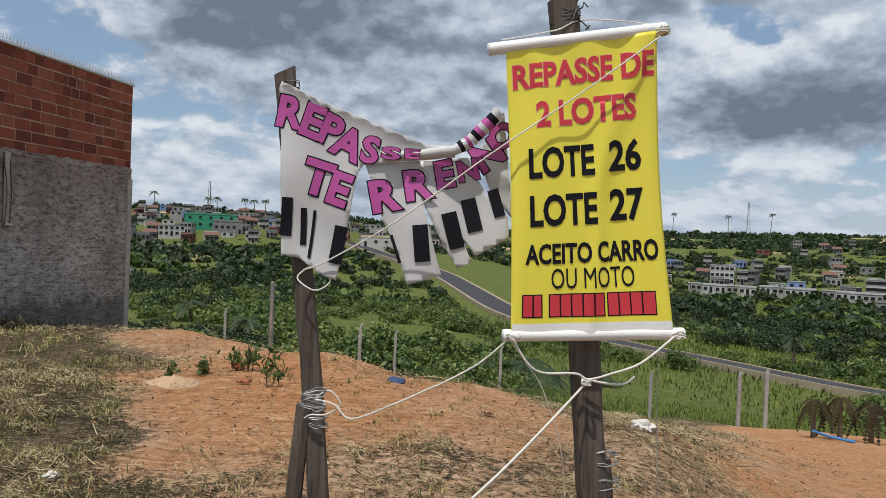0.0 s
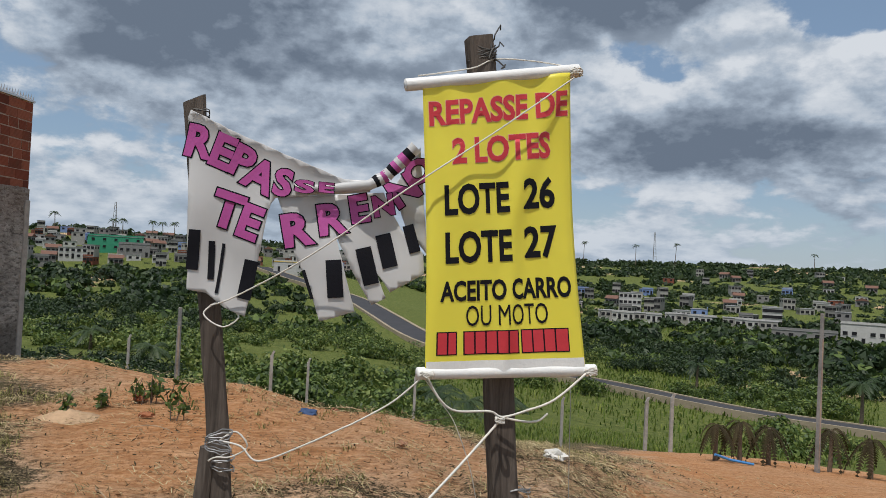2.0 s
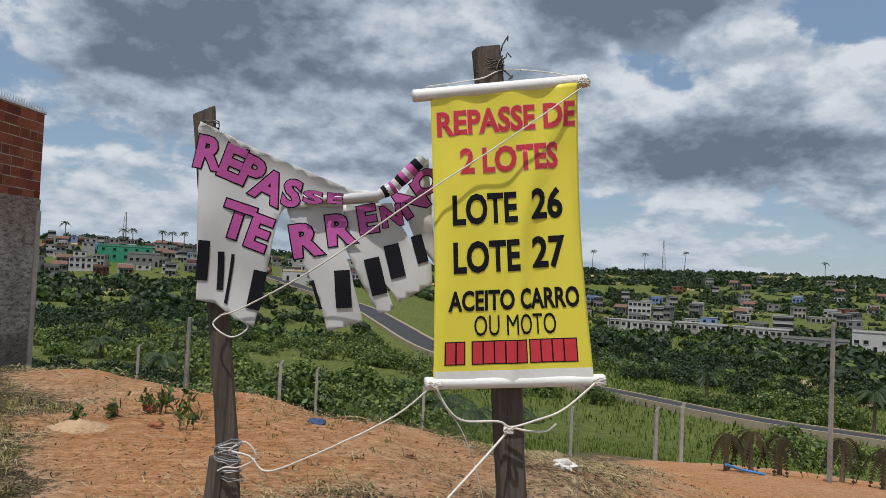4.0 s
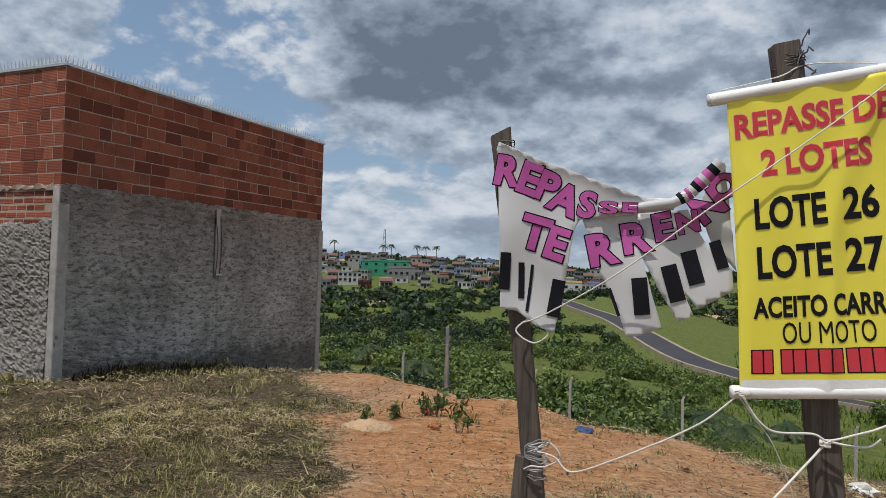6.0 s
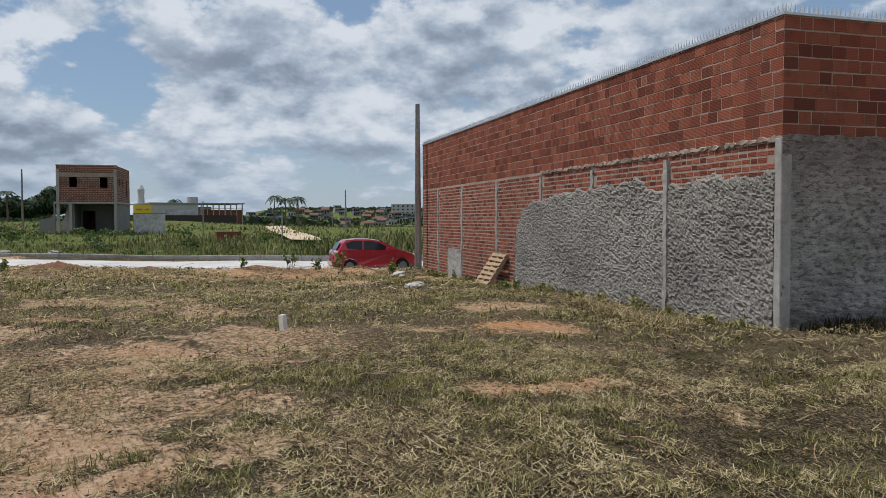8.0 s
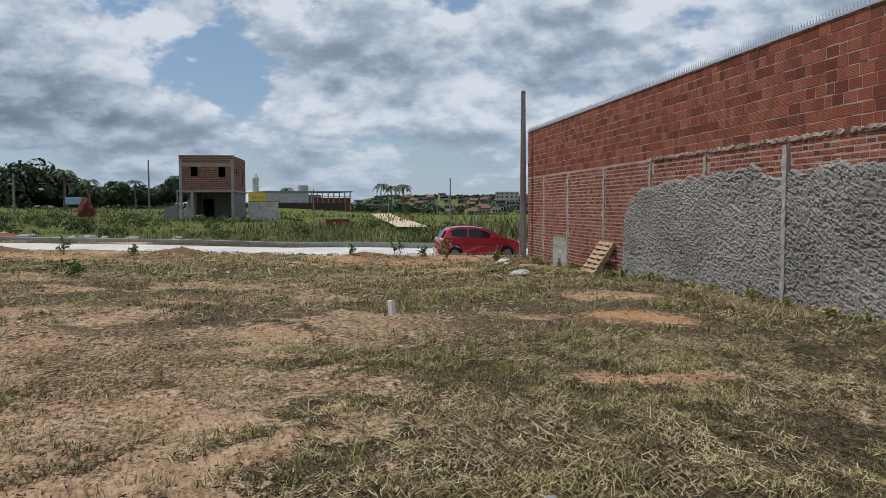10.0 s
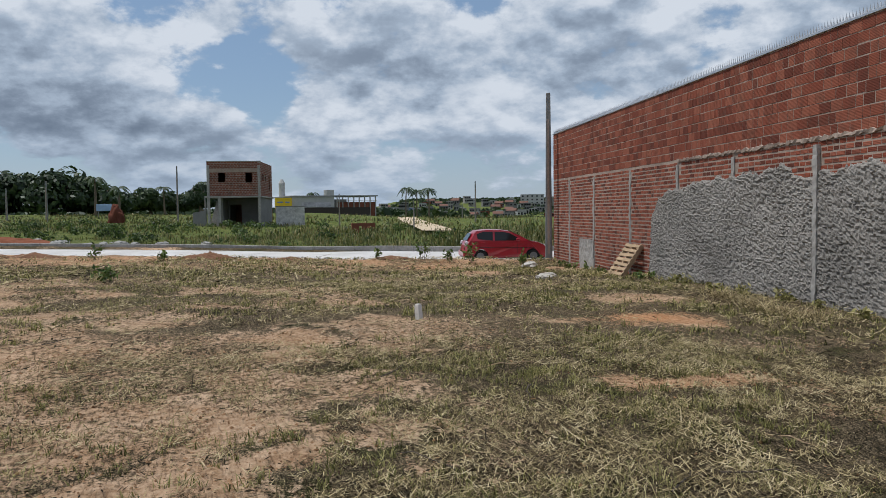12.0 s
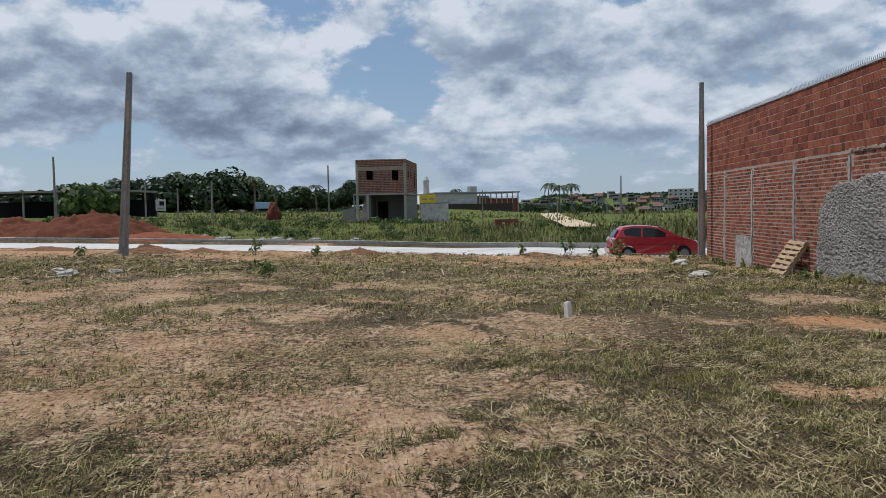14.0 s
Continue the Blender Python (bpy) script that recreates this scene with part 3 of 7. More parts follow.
def columns():
    for i, s in enumerate(COLUMNS):
        y = (0.022, -0.022, -0.022, -0.03, -0.03, -0.03)[i]
        part("column", rough_bar((s, y - 0.01, -1), (s, y - 0.01, 2.72), 0.125, 0.12, 40, i, 0.016), M_CONCRETE, building, "grey concrete column flush with the wall", at=L_FRAME)
    bm = bx((0.15, 0.20, Z_MID + 0.98), (0.05, -0.062, (Z_MID - 1.0) / 2), None, 0.012)
    part("column", bm, M_CONCRETE, building, "pale concrete corner column", at=L_FRAME)
    bm = bx((0.16, 0.14, Z_MID + 0.8), (F_LEN - 0.05, -0.02, (Z_MID - 1.0) / 2 - 0.1), None, 0.012)
    part("column", bm, M_CONCRETE, building, at=F_FRAME)
    bm = bx((0.13, 0.03, 1.25), (3.5, 0.035, 2.2), None, 0.01)
    part("column", bm, M_CONCRETE, building, "bare concrete post in the render", at=F_FRAME)
    # uneven concrete beam between both halves
    part("ring_beam", rough_bar((0, 0, Z_MID - 0.01), (9.0, 0, Z_MID - 0.01), 0.06, 0.06, 110, 21, 0.026), M_MORTAR, building, "crumbling cement band", at=L_FRAME)
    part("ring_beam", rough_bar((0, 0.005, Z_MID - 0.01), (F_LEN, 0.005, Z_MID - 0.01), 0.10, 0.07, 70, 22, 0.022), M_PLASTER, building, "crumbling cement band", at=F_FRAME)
    # two loose reinforcing bars
    for dx, lean in ((-0.06, 0.10), (0.05, 0.03)):
        pts = [(3.5 + dx + lean * f * 0.3 * math.sin(f * 5), 0.06 + 0.03 * math.sin(f * 4), 1.55 + 1.25 * f) for f in np.linspace(0, 1, 8)]
        part("reinforcing_bar", tube(pts, 0.009, 5), simple("rusty_bar", (0.13, 0.07, 0.05), 0.8), building, at=F_FRAME)
    part("bracket", bx((0.16, 0.05, 0.03), (3.52, 0.06, 1.56)), M_STEEL, building, at=F_FRAME)


columns()


def spikes():
    for m, ln in ((L_FRAME, L_LEN), (F_FRAME, F_LEN)):
        part("coping", bx((ln + 0.06, 0.16, 0.05), (ln / 2, -0.05, Z_TOP), None, 0.006), M_STEEL, building, "pale metal strip along the wall top", at=m)
        bm = bmesh.new()
        r = random.Random(3)
        for x in np.arange(0.03, ln, 0.085):
            for lean in (-0.35, 0.35):
                h = 0.15
                w = 0.019
                o = Vector((x, -0.02 + lean * 0.03, Z_TOP + 0.015))
                tip = o + Vector((r.uniform(-0.01, 0.01), lean * 0.07, h))
                vs = [bm.verts.new(o + Vector(d)) for d in ((-w, 0, 0), (w, 0, 0), (0, w, 0))]
                t = bm.verts.new(tip)
                for i in range(3):
                    bm.faces.new((vs[i], vs[(i + 1) % 3], t))
        ob = tagged(part("anti_climb_spikes", bm, M_STEEL, building, "row of small metal wall spikes", at=m), kind="stuff")
        ob["kind"] = "stuff"


spikes()


# ---- posts and banners ----
B_ORIGIN = Vector((0.17, 2.75, 0))
B_ALONG = Vector((0.984, 0.176, 0)).normalized()
B_FRAME = Matrix.Identity(4)
B_FRAME.col[0][:3], B_FRAME.col[1][:3], B_FRAME.col[2][:3], B_FRAME.col[3][:3] = B_ALONG, (B_ALONG.y, -B_ALONG.x, 0), (0, 0, 1), B_ORIGIN

W_FRAME = Matrix.Identity(4)
W_FRAME.col[0][:3], W_FRAME.col[1][:3], W_FRAME.col[2][:3], W_FRAME.col[3][:3] = (0.9939, -0.1100, 0), (-0.1100, -0.9939, 0), (0, 0, 1), (0.1586, 2.8410, 0)


def wood_mat(base, dark):
    def build(k):
        g = k.add("ShaderNodeTexCoord").outputs["Object"]
        s = k.add("ShaderNodeMapping", {"Vector": g, "Scale": (30.0, 30.0, 1.6)})
        n1, n2 = k.noise(s, 1.6, 8, 0.65, 0.8), k.noise(g, 5.0, 5, 0.6)
        col = k.ramp(k.math("MULTIPLY_ADD", n1, 0.7, k.math("MULTIPLY", n2, 0.3)), [(0.3, dark), (0.5, base), (0.72, tuple(c * 1.7 for c in base))])
        return shader(k, col, 0.85, 0.0, n1, 0.7, 0.012)
    return build


def cloth_mat(color, through_light, wear):
    def build(k):
        g = k.add("ShaderNodeTexCoord").outputs["Object"]
        n1, n2 = k.noise(g, 4.0, 6, 0.6), k.noise(g, 40.0, 4, 0.6)
        col = k.mix(k.math("MULTIPLY", k.step(n1, 0.42, 0.75), wear), color, tuple(c * 0.72 for c in color))
        front = shader(k, col, 0.38, 0.0, n2, 0.06, 0.004)
        back = k.add("ShaderNodeBsdfTranslucent", {"Color": col})
        return k.add("ShaderNodeMixShader", {0: through_light, 1: front, 2: back}).outputs[0]
    return build


M_WOOD = material("weathered_wood", wood_mat((0.105, 0.086, 0.072), (0.035, 0.028, 0.024)))
M_YELLOW = material("yellow_vinyl", cloth_mat((0.97, 0.87, 0.10), 0.22, 0.10))
M_WHITE_VINYL = material("white_vinyl", cloth_mat((0.66, 0.65, 0.64), 0.18, 0.35))
M_TUBE = simple("white_pvc", (0.80, 0.79, 0.76), 0.4, 0.0, 0.12, 9)
M_RED_INK = simple("red_ink", (0.62, 0.045, 0.06), 0.45, 0.0, 0.15, 12)
M_PALE_INK = simple("pale_ink", (0.78, 0.45, 0.30), 0.45, 0.0, 0.1, 12)
M_BLACK_INK = simple("black_ink", (0.012, 0.012, 0.016), 0.7, 0.0, 0.3, 12)
M_PINK_INK = simple("magenta_ink", (0.46, 0.085, 0.31), 0.45, 0.0, 0.2, 10)
M_ROPE = simple("white_cord", (0.66, 0.63, 0.57), 0.85, 0.0, 0.3, 60)
M_WIRE = simple("dark_wire", (0.10, 0.095, 0.09), 0.6, 0.5, 0.3, 60)
M_GREY_WIRE = simple("grey_wire", (0.30, 0.30, 0.30), 0.5, 0.6, 0.3, 60)


def lettering(text, offset=0.0):
    """A flat mesh of some words, its outline grown by offset, with its bounds."""
    cu = bpy.data.curves.new("words", "FONT")
    cu.body, cu.size, cu.fill_mode, cu.resolution_u, cu.offset = text, 1.0, "FRONT", 3, offset
    ob = bpy.data.objects.new("words", cu)
    scene.collection.objects.link(ob)
    bpy.context.view_layer.update()
    me = bpy.data.meshes.new_from_object(ob.evaluated_get(bpy.context.evaluated_depsgraph_get()))
    bpy.data.objects.remove(ob)
    co = np.array([v.co[:2] for v in me.vertices])
    return me, co.min(0), co.max(0)


def lay(me, place, mat, parent, name, label="", slices=(), plane=(0, 1, 0), frame_m=None):
    """Puts a flat mesh on a cloth: place maps (x, y) to a point."""
    bm = bmesh.new()
    bm.from_mesh(me)
    for c in slices:
        bmesh.ops.bisect_plane(bm, geom=list(bm.verts) + list(bm.edges) + list(bm.faces), plane_co=(0, c, 0), plane_no=plane)
    for v in bm.verts:
        v.co = place(v.co.x, v.co.y)
    bmesh.ops.triangulate(bm, faces=bm.faces)
    m2 = bpy.data.meshes.new(name)
    bm.to_mesh(m2)
    bm.free()
    m2.materials.append(mat)
    return part(name, m2, None, parent, label, at=frame_m or B_FRAME)


TL, TR, BR_, BL = (Vector((0.040, 0, 2.243)), Vector((0.603, 0, 2.352)), Vector((0.715, 0, 1.291)), Vector((0.096, 0, 1.268)))


def yellow(s, t, lift=0.0):
    """A point on the yellow banner: s across, t down, 0 to 1."""
    p = TL.lerp(TR, s).lerp(BL.lerp(BR_, s), t)
    fold = 0.011 * math.exp(-((s - 0.92 + 0.75 * t) / 0.085) ** 2) * math.exp(-(t / 0.55) ** 2)
    fold += 0.012 * math.exp(-((s - 0.66 + 0.16 * t) / 0.06) ** 2) * smooth(0.1, 0.5, t)
    fold -= 0.012 * math.exp(-((s - 0.08 - 0.3 * t) / 0.07) ** 2) * math.exp(-((t - 0.12) / 0.15) ** 2)
    fold += 0.010 * math.sin(s * 5.2 + 1.1) * math.sin(t * 3.1) + 0.005 * math.sin(s * 15 - t * 7) * (1 - t * 0.6)
    fold -= 0.010 * math.exp(-((s - 0.52) / 0.04) ** 2) * smooth(0.85, 1.0, t)
    curl = -0.014 * (math.exp(-(s / 0.035) ** 2) + math.exp(-((1 - s) / 0.035) ** 2)) * math.sin(math.pi * min(1, max(0, t)))
    nip = 0.018 * math.sin(math.pi * min(1, max(0, t))) * (0.5 - s)
    return Vector((p.x + nip, 0.012 + fold + curl + lift, p.z))


yellow_banner = thing("banner", "yellow vinyl banner with red and black lettering on white tubes", "banner")


def yellow_cloth():
    bm = bmesh.new()
    ns, nt = 44, 70
    g = [[bm.verts.new(yellow(i / ns, -0.015 + 1.03 * j / nt)) for j in range(nt + 1)] for i in range(ns + 1)]
    for i in range(ns):
        for j in range(nt):
            bm.faces.new((g[i][j], g[i][j + 1], g[i + 1][j + 1], g[i + 1][j]))
    sheet_ob = part("cloth", bm, M_YELLOW, yellow_banner, "creased yellow vinyl sheet", soft=True, at=B_FRAME)
    sheet_ob.modifiers.new("thick", "SOLIDIFY").thickness = 0.001
    bm = bmesh.new()
    g = [[bm.verts.new(yellow(i / ns * 0.99 + 0.005, 0.985 + 0.045 * j / 3, 0.003)) for j in range(4)] for i in range(ns + 1)]
    for i in range(ns):
        for j in range(3):
            bm.faces.new((g[i][j], g[i][j + 1], g[i + 1][j + 1], g[i + 1][j]))
    part("hem", bm, M_TUBE, yellow_banner, "white unprinted lower hem", soft=True, at=B_FRAME)
    for a, b, nm in (((-0.022, 2.255), (0.645, 2.388), "upper"), ((0.070, 1.240), (0.766, 1.258), "lower")):
        va, vb = Vector((a[0], 0.0, a[1])), Vector((b[0], 0.0, b[1]))
        d = (vb - va).normalized()
        t = part("tube", tube([va, va + d * 0.004, vb - d * 0.004, vb], [0.021, 0.0225, 0.0225, 0.021], 18), M_TUBE, yellow_banner, "white plastic tube", soft=True, at=B_FRAME)
        for e, s in ((va, 1), (vb, -1)):
            part("end_cap", tube([e - d * 0.012 * s, e - d * 0.008 * s, e + d * 0.028 * s], [0.020, 0.026, 0.026], 18), M_TUBE, t, soft=True, at=B_FRAME)


yellow_cloth()


def yellow_line(text, s0, s1, t0, t1, ink, halo=None, bold=0.031):
    sl = np.linspace(0, 0.75, 6)
    for off, mat, lift, nm in ((bold + 0.019, halo, 0.0012, "letter_outline"), (bold, ink, 0.0022, "lettering")):
        if mat is None:
            continue
        me, lo, hi = lettering(text, off)
        _, lo0, hi0 = lettering(text, bold)
        w, h = hi0 - lo0

        def place(x, y):
            fy = (y - lo0[1]) / h
            return yellow(s0 + (s1 - s0) * (x - lo0[0]) / w, t1 + (t0 - t1) * fy, lift)
        lay(me, place, mat, yellow_banner, nm, slices=sl)


def yellow_text():
    yellow_line("REPASSE DE", 0.035, 0.975, 0.045, 0.135, M_RED_INK, M_PALE_INK)
    yellow_line("2 LOTES", 0.175, 0.85, 0.185, 0.278, M_RED_INK, M_PALE_INK)
    yellow_line("LOTE", 0.115, 0.55, 0.350, 0.462, M_BLACK_INK)
    yellow_line("26", 0.645, 0.87, 0.343, 0.455, M_BLACK_INK)
    yellow_line("LOTE", 0.115, 0.555, 0.520, 0.636, M_BLACK_INK)
    yellow_line("27", 0.645, 0.87, 0.515, 0.630, M_BLACK_INK)
    yellow_line("ACEITO CARRO", 0.08, 0.945, 0.697, 0.772, M_BLACK_INK)
    yellow_line("OU MOTO", 0.245, 0.78, 0.788, 0.862, M_BLACK_INK, None, 0.0)
    # a row of figures, as bars
    for s0, s1 in ((0.07, 0.125), (0.135, 0.18), (0.235, 0.295), (0.305, 0.365), (0.375, 0.435), (0.445, 0.505), (0.515, 0.57), (0.60, 0.665), (0.675, 0.74), (0.75, 0.815), (0.825, 0.90)):
        for pad, mat, lift in ((0.008, M_BLACK_INK, 0.0012), (0.0, M_RED_INK, 0.0022)):
            bm = bmesh.new()
            g = [[bm.verts.new(yellow(s0 - pad + (s1 - s0 + 2 * pad) * i / 4, 0.883 - pad * 0.5 + (0.077 + pad) * j / 6, lift)) for j in range(7)] for i in range(5)]
            for i in range(4):
                for j in range(6):
                    bm.faces.new((g[i][j], g[i][j + 1], g[i + 1][j + 1], g[i + 1][j]))
            part("bar", bm, mat, yellow_banner, at=B_FRAME)


yellow_text()


def post(name, label, foot, top, w, d, seed, cut=0.02):
    """A rough square timber from foot to top."""
    r = random.Random(seed)
    t = thing(name, label, "post")
    bm = bmesh.new()
    foot, top = Vector(foot), Vector(top)
    rings = []
    n = 22
    for i in range(n + 1):
        f = i / n
        c = foot.lerp(top, f) + Vector((0.010 * math.sin(f * 7 + seed), 0.006 * math.sin(f * 9), 0))
        hw, hd = w / 2 * (1.06 - 0.1 * f + r.uniform(-0.03, 0.03)), d / 2 * (1.04 - 0.08 * f)
        ch = 0.25
        pts = [(-hw, -hd * (1 - ch)), (-hw * (1 - ch), -hd), (hw * (1 - ch), -hd), (hw, -hd * (1 - ch)), (hw, hd * (1 - ch)), (hw * (1 - ch), hd), (-hw * (1 - ch), hd), (-hw, hd * (1 - ch))]
        rings.append([bm.verts.new(c + Vector((x + r.uniform(-0.0015, 0.0015), y, cut * (x / hw) * (1 if i == n else 0)))) for x, y in pts])
    for a, b in zip(rings, rings[1:]):
        for j in range(8):
            bm.faces.new((a[j], a[(j + 1) % 8], b[(j + 1) % 8], b[j]))
    bm.faces.new(rings[-1])
    part("timber", bm, M_WOOD, t, at=B_FRAME)
    return t


def winding(center, rx, ry, turns, height, rad, mat, seed, sides=5):
    r = random.Random(seed)
    pts = []
    n = int(turns * 14)
    for i in range(n + 1):
        a = 2 * math.pi * i / 14
        sq = 1 / max(abs(math.cos(a)), abs(math.sin(a))) ** 0.6
        pts.append((center[0] + rx * sq * math.cos(a), center[1] + ry * sq * math.sin(a), center[2] + height * (math.sin(i * 0.21 + seed) * 0.5) + r.uniform(-0.006, 0.006)))
    return tube(pts, rad, sides)


post_a = post("wooden_post", "leaning weathered timber post holding a torn white banner", (-0.455, -0.297, -0.423), (-0.728, -0.358, 2.196), 0.080, 0.075, 4)
part("brace", tube([(-0.708, -0.332, -0.406), (-0.663, -0.319, 0.379), (-0.621, -0.306, 0.925)], [0.036, 0.034, 0.03], 7), M_WOOD, post_a, "short timber propping the post", at=B_FRAME)
post_b = post("wooden_post", "weathered timber post carrying a yellow banner", (0.56, -0.085, -0.15), (0.272, -0.085, 2.485), 0.098, 0.085, 9, 0.01)
part("splint", bx((0.05, 0.06, 0.9), (0.545, -0.08, 0.33), Matrix.Rotation(radians(-6), 4, "Y"), 0.008), M_WOOD, post_b, "second timber wired to the post", at=B_FRAME)
for p_ob, c, rx, ry, tn, h, sd in ((post_a, (-0.721, -0.356, 2.14), 0.040, 0.038, 4, 0.035, 1), (post_a, (-0.590, -0.05, 1.0), 0.043, 0.042, 5, 0.07, 2), (post_a, (-0.569, -0.311, 0.863), 0.043, 0.042, 4, 0.05, 5),
                                   (post_b, (0.285, -0.085, 2.42), 0.052, 0.046, 6, 0.06, 3), (post_b, (0.50, -0.085, 0.78), 0.052, 0.048, 4, 0.05, 4), (post_b, (0.51, -0.085, 0.68), 0.052, 0.048, 3, 0.04, 7)):
    part("wire_binding", winding(c, rx, ry, tn, h, 0.0022, M_WIRE if c[2] > 1.5 else M_GREY_WIRE, sd), M_WIRE if c[2] > 1.5 else M_GREY_WIRE, p_ob, at=B_FRAME)
for k_i in range(5):
    r_k = random.Random(40 + k_i)
    pts = [(0.31 + r_k.uniform(-0.01, 0.02), -0.03, 2.40 + 0.01 * k_i)]
    for _ in range(5):
        pts.append((min(0.36, max(0.27, pts[-1][0] + r_k.uniform(-0.02, 0.03))), pts[-1][1] + r_k.uniform(-0.01, 0.015), pts[-1][2] + r_k.uniform(-0.03, 0.05)))
    part("wire_end", tube(pts, 0.003, 5), M_WIRE, post_b, at=B_FRAME)

white_banner = thing("torn_banner", "torn white vinyl banner with magenta outlined lettering", "banner")


def flutter(u, z, depth):
    f = 0.018 * math.sin(u * 9 + z * 3) + 0.005 * math.sin(u * 21 - z * 8) + 0.004 * math.sin(z * 17 + u * 5)
    f += 0.03 * math.exp(-((u + 0.80) / 0.09) ** 2) * smooth(2.15, 1.6, z)
    f += 0.018 * math.exp(-((z - 1.93 - 0.42 * (-0.2 - u)) / 0.035) ** 2)
    return 0.035 + depth + f


STRIP_A = ((-0.784, 2.121), (-0.771, 2.144), (-0.596, 2.065), (-0.387, 1.984), (-0.205, 1.918), (-0.113, 1.918), (-0.11, 1.876), (-0.244, 1.863), (-0.445, 1.838), (-0.461, 1.815), (-0.474, 1.756), (-0.486, 1.68), (-0.5, 1.598), (-0.519, 1.506), (-0.539, 1.408), (-0.614, 1.436), (-0.688, 1.487), (-0.75, 1.497), (-0.759, 1.752), (-0.772, 1.946))
STRIP_B = ((-0.441, 1.842), (-0.242, 1.864), (-0.231, 1.729), (-0.192, 1.599), (-0.148, 1.444), (-0.269, 1.405), (-0.309, 1.524), (-0.367, 1.633), (-0.393, 1.724))
STRIP_C = ((-0.248, 1.864), (-0.064, 1.879), (-0.045, 1.837), (0.005, 1.748), (0.089, 1.665), (0.096, 1.59), (-0.025, 1.518), (-0.078, 1.588), (-0.039, 1.496), (-0.091, 1.47), (-0.15, 1.565), (-0.216, 1.689), (-0.233, 1.729))
STRIP_D = ((-0.033, 1.899), (0.06, 2.054), (0.104, 1.66), (0.02, 1.758), (-0.006, 1.828))
PIECES = ((STRIP_A, 0.0), (STRIP_B, -0.012), (STRIP_C, -0.024), (STRIP_D, -0.05))


def torn_cloth():
    for outline, depth in PIECES:
        bm = bmesh.new()
        r = random.Random(len(outline))
        ring = []
        for (u0, z0), (u1, z1) in zip(outline, outline[1:] + outline[:1]):
            n = max(1, int(math.hypot(u1 - u0, z1 - z0) / 0.03))
            for i in range(n):
                j = 0.0015 if i else 0.0
                ring.append(bm.verts.new((u0 + (u1 - u0) * i / n + r.uniform(-j, j), 0, z0 + (z1 - z0) * i / n + r.uniform(-j, j))))
        bm.faces.new(ring)
        us, zs = [p[0] for p in outline], [p[1] for p in outline]
        for c in np.arange(min(us) + 0.02, max(us), 0.025):
            bmesh.ops.bisect_plane(bm, geom=list(bm.verts) + list(bm.edges) + list(bm.faces), plane_co=(c, 0, 0), plane_no=(1, 0, 0))
        for c in np.arange(min(zs) + 0.02, max(zs), 0.025):
            bmesh.ops.bisect_plane(bm, geom=list(bm.verts) + list(bm.edges) + list(bm.faces), plane_co=(0, 0, c), plane_no=(0, 0, 1))
        for v in bm.verts:
            v.co.y = flutter(v.co.x, v.co.z, depth)
        ob = part("strip", bm, M_WHITE_VINYL, white_banner, "torn strip of white vinyl", soft=True, at=W_FRAME)
        ob.modifiers.new("thick", "SOLIDIFY").thickness = 0.001
    # the part that has rolled itself up, printed in bands
    roll = [(-0.377, 1.874), (-0.244, 1.885), (-0.113, 1.901), (-0.055, 1.939), (-0.004, 1.991), (0.064, 2.063)]
    line = []
    for i in range(5):
        (u0, z0), (u1, z1) = roll[i], roll[i + 1]
        for k2 in range(4):
            u, z = u0 + (u1 - u0) * k2 / 4, z0 + (z1 - z0) * k2 / 4
            line.append((Vector((u, flutter(u, z, 0.008), z)), 0.014 + 0.010 * smooth(0, 14, i * 4 + k2) + 0.0015 * math.sin(i * 5.0 + k2 * 2.2)))
    bands = "WWWWWWWWWKWPWKPWPKW"
    i = 0
    while i < len(bands):
        j = i
        while j + 1 < len(bands) and bands[j + 1] == bands[i]:
            j += 1
        seg = line[i:j + 2]
        part("roll", tube([s[0] for s in seg], [float(s[1]) for s in seg], 12, cap=False), {"W": M_WHITE_VINYL, "P": M_PINK_INK, "K": M_BLACK_INK}[bands[i]], white_banner, soft=True, at=W_FRAME)
        i = j + 1


torn_cloth()


def torn_letter(ch, u, z, turn, height, depth=0.0, squash=1.0):
    c, s = math.cos(radians(turn)), math.sin(radians(turn))
    _, lo, hi = lettering(ch, 0.05)
    k_h = height / (hi[1] - lo[1])
    mid = (lo + hi) / 2
    for off, mat, lift, nm in ((0.072, M_BLACK_INK, 0.003, "letter_outline"), (0.042, M_PINK_INK, 0.0045, "letter")):
        me, _, _ = lettering(ch, off)

        def place(x, y):
            a, b = (x - mid[0]) * height * 1.36 * squash, (y - mid[1]) * k_h
            uu, zz = u + a * c - b * s, z + a * s + b * c
            return Vector((uu, flutter(uu, zz, depth) + lift, zz))
        lay(me, place, mat, white_banner, nm, frame_m=W_FRAME, slices=np.linspace(0, 0.7, 4))


